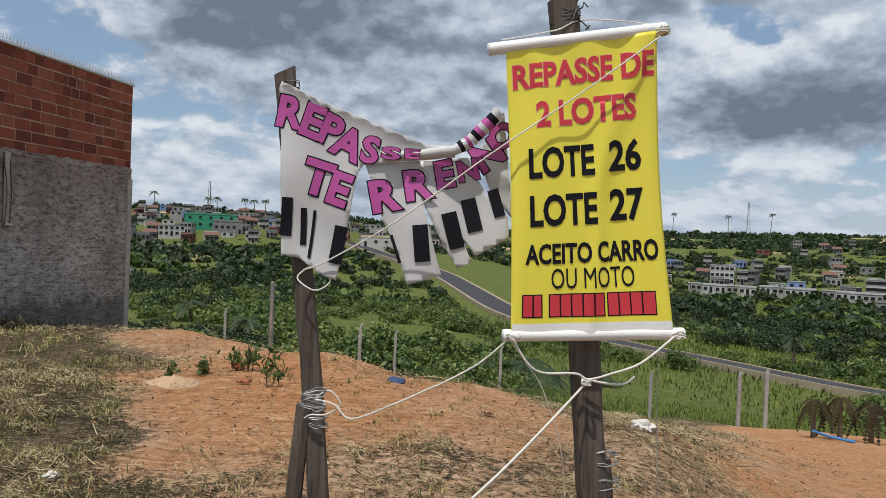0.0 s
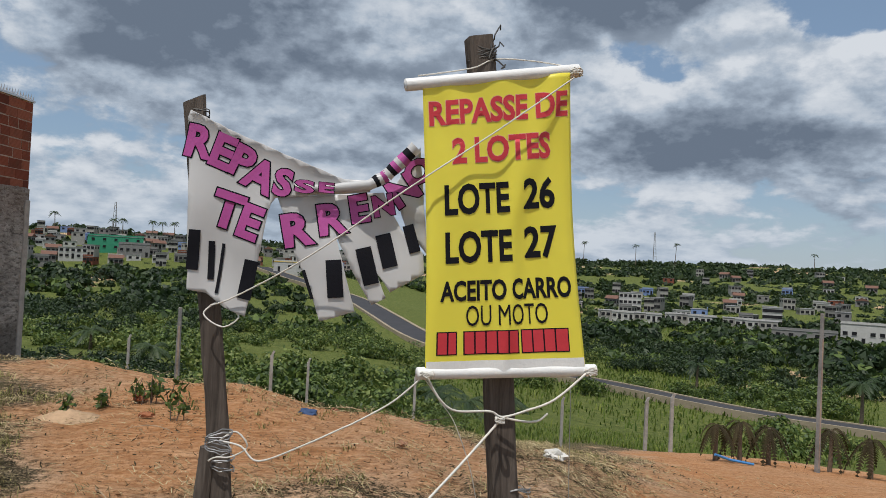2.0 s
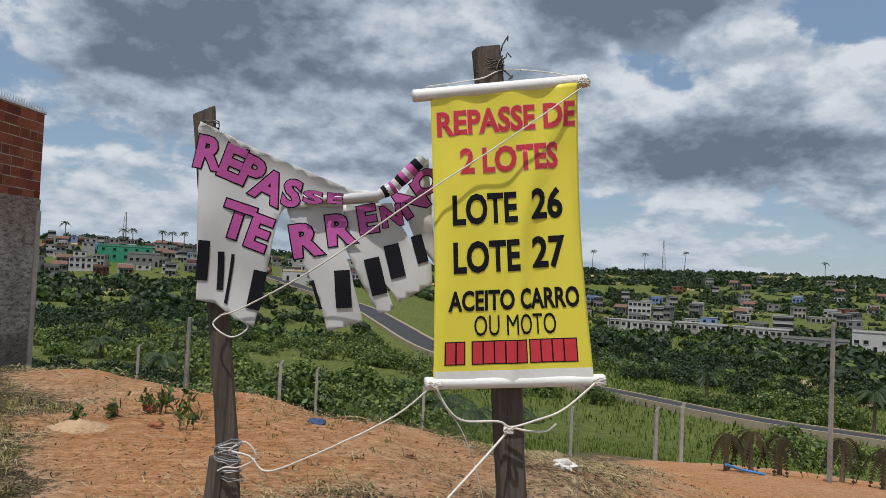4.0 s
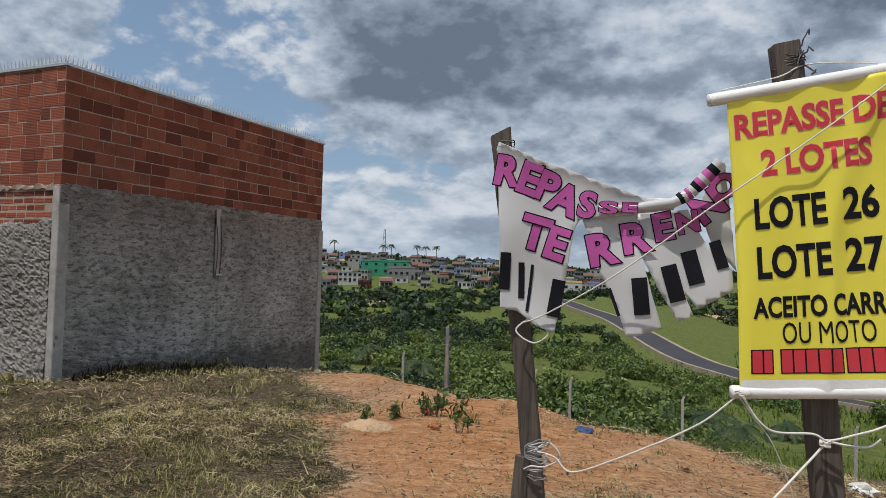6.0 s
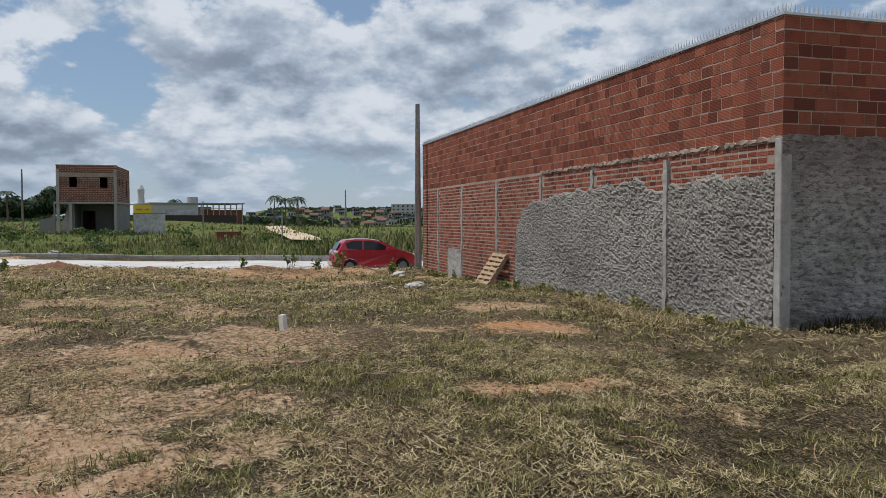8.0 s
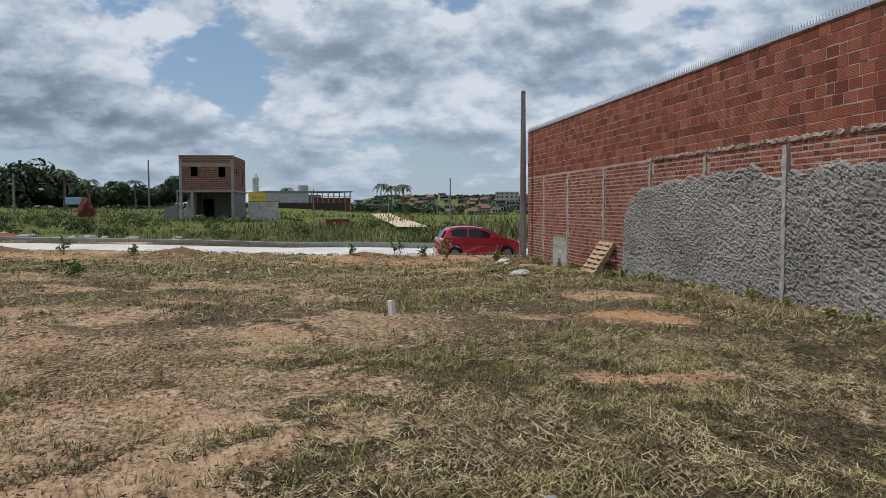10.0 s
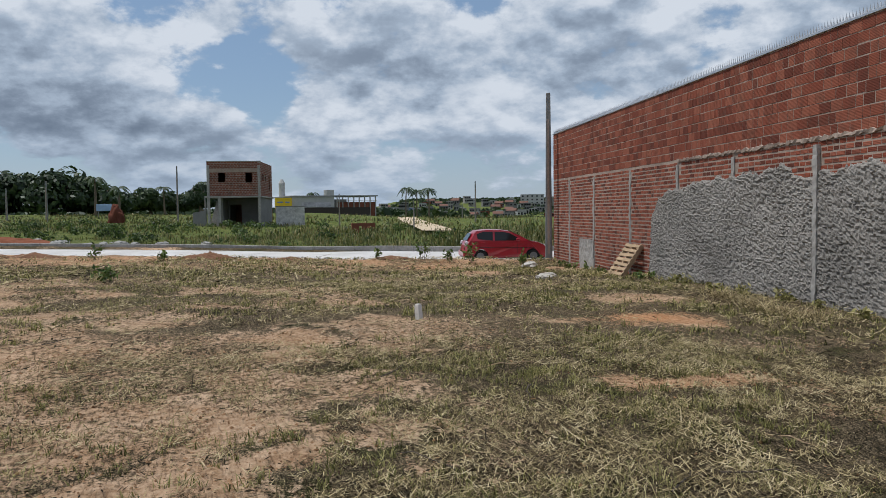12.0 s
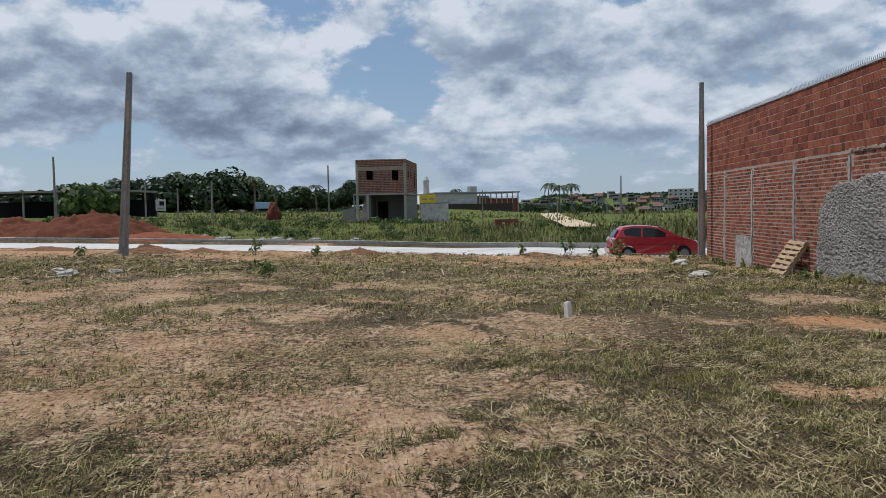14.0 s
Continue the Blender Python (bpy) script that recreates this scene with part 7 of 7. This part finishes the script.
def plot_grass():
    rng = np.random.default_rng(9)
    # mown straw lying flat
    V, F, o = [], [], 0
    for n, a0, a1, d0, d1, ln, w in ((230000, -122, 42, 2.6, 10, 0.075, 0.0058), (110000, -122, 40, 9, 20, 0.13, 0.011), (46000, -122, -50, 19, 33, 0.26, 0.022)):
        x, y = plot_spots(rng, n, a0, a1, d0, d1, 0.7)
        bare, clay, green = cover(x, y)
        swath = 0.75 * fbm(x, y, 1.3, 71) + 1.0 * fbm(x, y, 0.22, 73, 3) - 0.375
        k = (rng.uniform(0, 1, len(x)) < np.clip(1.0 - 0.95 * bare, 0.16, 1) * smooth(0.44, 0.60, swath)) & (green < 0.5)
        x, y = x[k], y[k]
        z = relief(x, y) + rng.uniform(0.0, 0.09, len(x)) * smooth(0.42, 0.7, swath[k])
        t = rng.uniform(0, math.pi, len(x)) * 0.8 + 2.2 * fbm(x, y, 2.2, 75)
        h = ln * rng.uniform(0.35, 1.3, len(x)) * np.where(rng.uniform(0, 1, len(x)) < 0.03, 2.6, 1.0)
        dirs = np.stack([np.cos(t), np.sin(t), rng.uniform(-0.10, 0.40, len(x))], 1)
        side = np.stack([-np.sin(t), np.cos(t), rng.uniform(-0.5, 0.5, len(x))], 1) * (w * rng.uniform(0.6, 1.4, len(x)))[:, None] * 0.5
        c = np.stack([x, y, z + 0.012], 1)
        a, b = c - dirs * h[:, None] / 2, c + dirs * h[:, None] / 2
        a[:, 2], b[:, 2] = np.maximum(a[:, 2], z + 0.002), np.maximum(b[:, 2], z + 0.002)
        v = np.stack([a - side, a + side, b + side * 0.6, b - side * 0.6], 1).reshape(-1, 3)
        f = np.arange(len(v)).reshape(-1, 4)
        V.append(v)
        F.append(f + o)
        o += len(v)
    tagged(new("straw", mesh_np("straw", np.concatenate(V), np.concatenate(F), M_STRAW)), "mown dry grass stalks lying over the plot", "straw", kind="stuff")
    # dark dead leaves and broken stems, added also as dark gaps for straw shade
    V, F, o = [], [], 0
    for n, a0, a1, d0, d1, ln, w in ((90000, -122, 42, 2.6, 10, 0.045, 0.010), (60000, -122, 40, 9, 20, 0.075, 0.019), (26000, -122, -50, 19, 33, 0.15, 0.036)):
        x, y = plot_spots(rng, n, a0, a1, d0, d1, 0.7)
        bare, clay, green = cover(x, y)
        drift = 0.6 * fbm(x, y, 0.45, 95, 3) + 0.5 * fbm(x, y, 2.4, 97)
        k = (rng.uniform(0, 1, len(x)) < np.clip(1.0 - 0.7 * bare - 0.35 * clay, 0.10, 1) * smooth(0.47, 0.66, drift)) & (green < 0.5)
        x, y = x[k], y[k]
        t = rng.uniform(0, 2 * math.pi, len(x))
        size = rng.uniform(0.4, 1.5, len(x))[:, None]
        al = np.stack([np.cos(t), np.sin(t), rng.uniform(-0.2, 0.5, len(x))], 1) * ln * 0.5 * size
        ac = np.stack([-np.sin(t), np.cos(t), rng.uniform(-0.6, 0.6, len(x))], 1) * w * 0.5 * size
        v, f = quads(np.stack([x, y, relief(x, y) + rng.uniform(0.01, 0.045, len(x))], 1), al, ac)
        V.append(v)
        F.append(f + o)
        o += len(v)
    tagged(new("leaf_litter", mesh_np("leaf_litter", np.concatenate(V), np.concatenate(F), M_WITHERED)), "dark dead leaves and stems strewn over the plot", "leaf litter", kind="stuff")
    # short living turf
    V, F, o = [], [], 0
    for n, a0, a1, d0, d1, h, w in ((120000, -122, 34, 2.6, 10, 0.042, 0.0055), (90000, -122, 24, 9, 20, 0.050, 0.011), (60000, -122, -48, 19, 32, 0.07, 0.020)):
        x, y = plot_spots(rng, n, a0, a1, d0, d1, 0.7)
        bare, clay, green = cover(x, y)
        tuft = fbm(x, y, 0.5, 81) * 0.6 + fbm(x, y, 3.0, 83) * 0.5
        k = (rng.uniform(0, 1, len(x)) < np.clip(1.0 - 1.45 * bare, 0.0, 1) * smooth(0.42, 0.66, tuft)) & (green < 0.5)
        x, y = x[k], y[k]
        hh = h * rng.uniform(0.4, 1.5, len(x)) * (0.45 + 2.3 * smooth(0.50, 0.74, tuft[k]))
        v, f = blades(x, y, relief(x, y) - 0.005, hh, w * rng.uniform(0.6, 1.3, len(x)), rng.uniform(0.4, 0.95, len(x)), rng)
        V.append(v)
        F.append(f + o)
        o += len(v)
    tagged(new("grass", mesh_np("grass", np.concatenate(V), np.concatenate(F), M_TURF)), "short patchy olive-green grass on the plot", "grass", kind="stuff")
    # bent tufts left standing by the mower
    V, F, o = [], [], 0
    for n, a0, a1, d0, d1, h, w, each in ((5200, -122, 6, 2.8, 10, 0.075, 0.0075, 13), (5200, -122, -4, 9, 20, 0.10, 0.015, 10), (3200, -122, -48, 19, 32, 0.13, 0.026, 8)):
        x, y = plot_spots(rng, n, a0, a1, d0, d1, 0.8)
        bare, clay, green = cover(x, y)
        k = (rng.uniform(0, 1, len(x)) < np.clip(1.0 - 1.1 * bare, 0.08, 1) * smooth(0.36, 0.60, fbm(x, y, 1.7, 87))) & (green < 0.5)
        x, y = np.repeat(x[k], each), np.repeat(y[k], each)
        x, y = x + rng.normal(0, 0.4 * h, len(x)), y + rng.normal(0, 0.4 * h, len(x))
        v, f = blades(x, y, relief(x, y) - 0.008, h * rng.uniform(0.5, 1.5, len(x)), w * rng.uniform(0.6, 1.3, len(x)), rng.uniform(0.35, 0.95, len(x)), rng)
        V.append(v)
        F.append(f + o)
        o += len(v)
    tagged(new("grass_tufts", mesh_np("grass_tufts", np.concatenate(V), np.concatenate(F), M_TURF)), "bent tufts of half-dry grass left by mowing", "grass", kind="stuff")
    # tall weeds across the street
    V, F, o = [], [], 0
    for n, p0, p1, q0, q1, h, w in ((20000, 41.0, 50, -42, 34, 0.46, 0.05), (20000, 48, 75, -60, 52, 0.42, 0.09), (16000, 72, 130, -80, 75, 0.45, 0.17), (5000, 42.5, 50, 4, 32, 0.8, 0.07)):
        p, q = rng.uniform(p0, p1, n), rng.uniform(q0, q1, n)
        x, y = p * W_DIR[0] + q * Q_DIR[0], p * W_DIR[1] + q * Q_DIR[1]
        bare, clay, green = cover(x, y)
        dense = fbm(x, y, 6, 85) * 0.7 + fbm(x, y, 1.5, 86) * 0.4
        k = (rng.uniform(0, 1, n) < smooth(0.36, 0.58, dense)) & (bare < 0.4)
        x, y = x[k], y[k]
        hh = h * rng.uniform(0.4, 1.3, len(x)) * (0.45 + 0.9 * smooth(0.4, 0.7, dense[k])) * (0.55 + 0.6 * smooth(-14, 2, q[k]))
        v, f = blades(x, y, ground(x, y) - 0.05, hh, w * rng.uniform(0.6, 1.3, len(x)), rng.uniform(0.05, 0.6, len(x)), rng)
        V.append(v)
        F.append(f + o)
        o += len(v)
    tagged(new("weeds", mesh_np("weeds", np.concatenate(V), np.concatenate(F), M_WEED)), "tall green and straw-coloured weeds beyond the kerb", "weeds", kind="stuff")
    # grassy valley fields and the slope edge
    V, F, o = [], [], 0
    for n, a0, a1, d0, d1, h, w in ((26000, -40, 32, 16, 60, 0.45, 0.05), (22000, -36, 36, 55, 140, 0.7, 0.14), (14000, -36, 38, 130, 300, 0.9, 0.35)):
        x, y = plot_spots(rng, n, a0, a1, d0, d1, 0.9)
        bare, clay, green = cover(x, y)
        k = (green > 0.4) & (bare < 0.5)
        x, y = x[k], y[k]
        v, f = blades(x, y, ground(x, y) - 0.1, h * rng.uniform(0.4, 1.4, len(x)), w * rng.uniform(0.6, 1.3, len(x)), rng.uniform(0.1, 0.7, len(x)), rng)
        V.append(v)
        F.append(f + o)
        o += len(v)
    tagged(new("valley_grass", mesh_np("valley_grass", np.concatenate(V), np.concatenate(F), M_MEADOW)), "long green grass on the valley slopes", "grass", kind="stuff")


M_CLOD = material("soil_clod", lambda k: shader(k, k.ramp(k.add("ShaderNodeNewGeometry").outputs["Random Per Island"], [(0.0, (0.15, 0.075, 0.036)), (0.5, (0.32, 0.18, 0.095)), (1.0, (0.44, 0.28, 0.16))]), 0.95))


def clods():
    """Crumbs of soil and small stones on the bare ground."""
    rng = np.random.default_rng(14)
    V, F, o = [], [], 0
    octa = np.array(((1, 0, 0), (0, 1, 0), (-1, 0, 0), (0, -1, 0), (0, 0, 0.7), (0, 0, -0.7)), float)
    tri = np.array(((0, 1, 4), (1, 2, 4), (2, 3, 4), (3, 0, 4), (1, 0, 5), (2, 1, 5), (3, 2, 5), (0, 3, 5)))
    for n, a0, a1, d0, d1, s in ((26000, -120, 42, 2.8, 11, 0.008), (9000, -120, 40, 9, 30, 0.011)):
        x, y = plot_spots(rng, n, a0, a1, d0, d1, 0.8)
        bare, clay, green = cover(x, y)
        k = (rng.uniform(0, 1, len(x)) < 0.12 + bare) & (green < 0.4) & (fbm(x, y, 0.6, 91) > 0.42)
        x, y = x[k], y[k]
        size = np.minimum(s * np.exp(rng.normal(0, 0.50, len(x))), 0.020)
        jit = rng.uniform(0.6, 1.4, (len(x), 6, 3))
        t = rng.uniform(0, 6.28, len(x))
        c, sn = np.cos(t)[:, None], np.sin(t)[:, None]
        v = octa[None] * jit * size[:, None, None]
        v = np.stack([v[..., 0] * c - v[..., 1] * sn, v[..., 0] * sn + v[..., 1] * c, v[..., 2]], -1)
        v = v + np.stack([x, y, relief(x, y) + 0.2 * size], 1)[:, None, :]
        V.append(v.reshape(-1, 3))
        F.append((tri[None] + (np.arange(len(x)) * 6)[:, None, None]).reshape(-1, 3) + o)
        o += len(x) * 6
    tagged(new("clods", mesh_np("clods", np.concatenate(V), np.concatenate(F), M_CLOD)), "crumbs of red soil and gravel on bare ground", "soil", kind="stuff")


plot_grass()
clods()


def small_plant(label, x, y, h, n, seed, mat, leaf=0.05):
    rng = np.random.default_rng(seed)
    t = thing("seedling", label, "plant", at=pose(x, y, float(relief(np.array([x]), np.array([y]))[0])))
    for i in range(n):
        a, l = rng.uniform(0, 6.28), rng.uniform(0.1, 0.5) * h
        tip = Vector((math.cos(a) * l, math.sin(a) * l, h * rng.uniform(0.6, 1.0)))
        b = Vector((math.cos(a) * 0.05 * (i % 3), math.sin(a) * 0.05 * (i % 3), 0))
        st = part("stem", tube([b, b.lerp(tip, 0.5) + Vector((0, 0, 0.03)), tip], [0.006, 0.005, 0.003], 5), M_BARK, t)
        m = 9
        c = np.array([b.lerp(tip, f) for f in rng.uniform(0.35, 1.05, m)]) + rng.normal(0, leaf * 0.7, (m, 3))
        al, ac = unit(rng, m) * leaf * rng.uniform(0.7, 1.3, (m, 1)), unit(rng, m) * leaf * 0.5
        v, f = quads(c, al, ac)
        part("leaves", mesh_np("leaves", v, f, mat), None, st)


for i, (x, y, h, n) in enumerate(((-2.15, 8.75, 0.34, 6), (-1.95, 8.7, 0.30, 4), (-2.35, 8.85, 0.28, 4), (-1.68, 7.85, 0.22, 3), (-2.6, 8.5, 0.16, 4), (-2.9, 8.4, 0.14, 4))):
    small_plant("leafy green seedling growing in red clay", x, y, h, n, 900 + i, M_LEAF)
for i, (x, y, h, n) in enumerate(((-29.2, 8.6, 1.0, 9), (-28.2, 10.3, 0.8, 8), (-28.8, 9.6, 0.45, 6), (-30.2, 7.0, 0.4, 5), (-21.5, -2.2, 0.35, 6), (-27.6, 12.2, 0.5, 8), (-29.8, -3.2, 0.55, 6), (-30.2, -9.5, 0.4, 5), (-29.9, -1.0, 0.4, 5), (-20.8, -1.9, 0.3, 5))):
    small_plant("leafy weed clump on the edge of the plot", x, y, h, n, 930 + i, M_LEAF, 0.09)
for i in range(26):
    r = random.Random(950 + i)
    s = r.uniform(0.3, 20.6)
    pt = L_FRAME @ Vector((s, 0.25 + r.uniform(0, 0.5), 0))
    small_plant("low weed tuft at the foot of the brick wall", pt.x, pt.y, r.uniform(0.10, 0.28), 4, 960 + i, M_LEAF if s > 9 else M_TURF, 0.06)
for i in range(14):
    r = random.Random(1000 + i)
    pt = F_FRAME @ Vector((r.uniform(0.6, 6.6), 0.12 + r.uniform(0, 0.35), 0))
    small_plant("withered weed tuft at the foot of the rendered wall", pt.x, pt.y, r.uniform(0.12, 0.35), 4, 1020 + i, M_STRAW, 0.05)


def sticks():
    r = random.Random(31)
    for i in range(46):
        a, d = radians(r.uniform(-112, 12)), r.uniform(3.2, 13)
        x, y = d * math.sin(a), d * math.cos(a)
        ln, t = r.uniform(0.15, 0.7), r.uniform(0, 6.28)
        z = float(relief(np.array([x]), np.array([y]))[0])
        pts = [(x + math.cos(t + 0.3 * f) * ln * f, y + math.sin(t + 0.3 * f) * ln * f, z + 0.02 + 0.05 * math.sin(f * 3) * r.random()) for f in np.linspace(0, 1, 5)]
        tagged(part("stick", tube(pts, [0.006, 0.006, 0.005, 0.004, 0.002], 5), M_PALLET if i % 3 else M_WOOD, None), "dry broken stalk lying in mown grass", "stick", group="dry stalks")
    for i in range(18):
        a, d = radians(r.uniform(-112, -20)), r.uniform(3.2, 12)
        x, y = d * math.sin(a), d * math.cos(a)
        z = float(relief(np.array([x]), np.array([y]))[0])
        h = r.uniform(0.05, 0.15)
        tagged(part("stub", tube([(x, y, z - 0.02), (x + r.uniform(-0.05, 0.05), y + r.uniform(-0.05, 0.05), z + h)], [0.006, 0.004], 5), M_WOOD, None), "cut woody weed stub standing in grass", "stub", group="cut stubs")


sticks()


def drifts():
    """Swept-up grass along the building."""
    rng = np.random.default_rng(23)
    n = 3000
    along, out = rng.uniform(0.3, 7.6, n), 0.06 + np.abs(rng.normal(0, 0.45, n))
    x, y = CORNER[0] + along * F_DIR[0] + out * F_DIR[1], CORNER[1] + along * F_DIR[1] - out * F_DIR[0]
    v, f = blades(x, y, relief(x, y) - 0.02, rng.uniform(0.08, 0.30, n) * (0.5 + fbm(x, y, 0.8, 99)), rng.uniform(0.012, 0.03, n), rng.uniform(0.2, 0.95, n), rng)
    tagged(new("brush", mesh_np("brush", v, f, M_WITHERED)), "dark wilted brush along the foot of the rendered wall", "brush", kind="stuff")
    n = 900
    along, out = rng.uniform(0.8, 4.4, n), 1.35 + rng.normal(0, 0.16, n)
    x, y = CORNER[0] + along * W_DIR[0] - out * Q_DIR[0], CORNER[1] + along * W_DIR[1] - out * Q_DIR[1]
    v, f = blades(x, y, relief(x, y) + rng.uniform(0, 0.06, n), rng.uniform(0.2, 0.5, n), rng.uniform(0.008, 0.016, n), rng.uniform(0.9, 0.99, n), rng)
    tagged(new("straw_swath", mesh_np("straw_swath", v, f, M_STRAW)), "pale swath of long dry straw beside the wall", "straw", kind="stuff")


drifts()

# ---- bricks of the upper walls ----
BRICK_CACHE = {}


def brick_objects(rows, frame_m, parent):
    for x, z, w, h, s in rows:
        key = (round(w / 0.02), round(h / 0.01))
        if key not in BRICK_CACHE:
            v, f = brick_mesh(key[0] * 0.02, key[1] * 0.01)
            BRICK_CACHE[key] = mesh_np("brick", v, f, M_BRICK)
        part("brick", BRICK_CACHE[key], None, parent, at=frame_m @ Matrix.Translation((x, s, z)))


near_long = [b for b in upper_long if b[0] < 2.4]
brick_objects(upper_front, F_FRAME, building)
brick_objects(near_long[:max(0, 300 - len(upper_front))], L_FRAME, building)
rest = [b for b in upper_long if b[0] >= 2.4] + near_long[max(0, 300 - len(upper_front)):]
joined_bricks("brick_courses", rest, L_FRAME, M_BRICK, building, "courses of red hollow clay bricks")
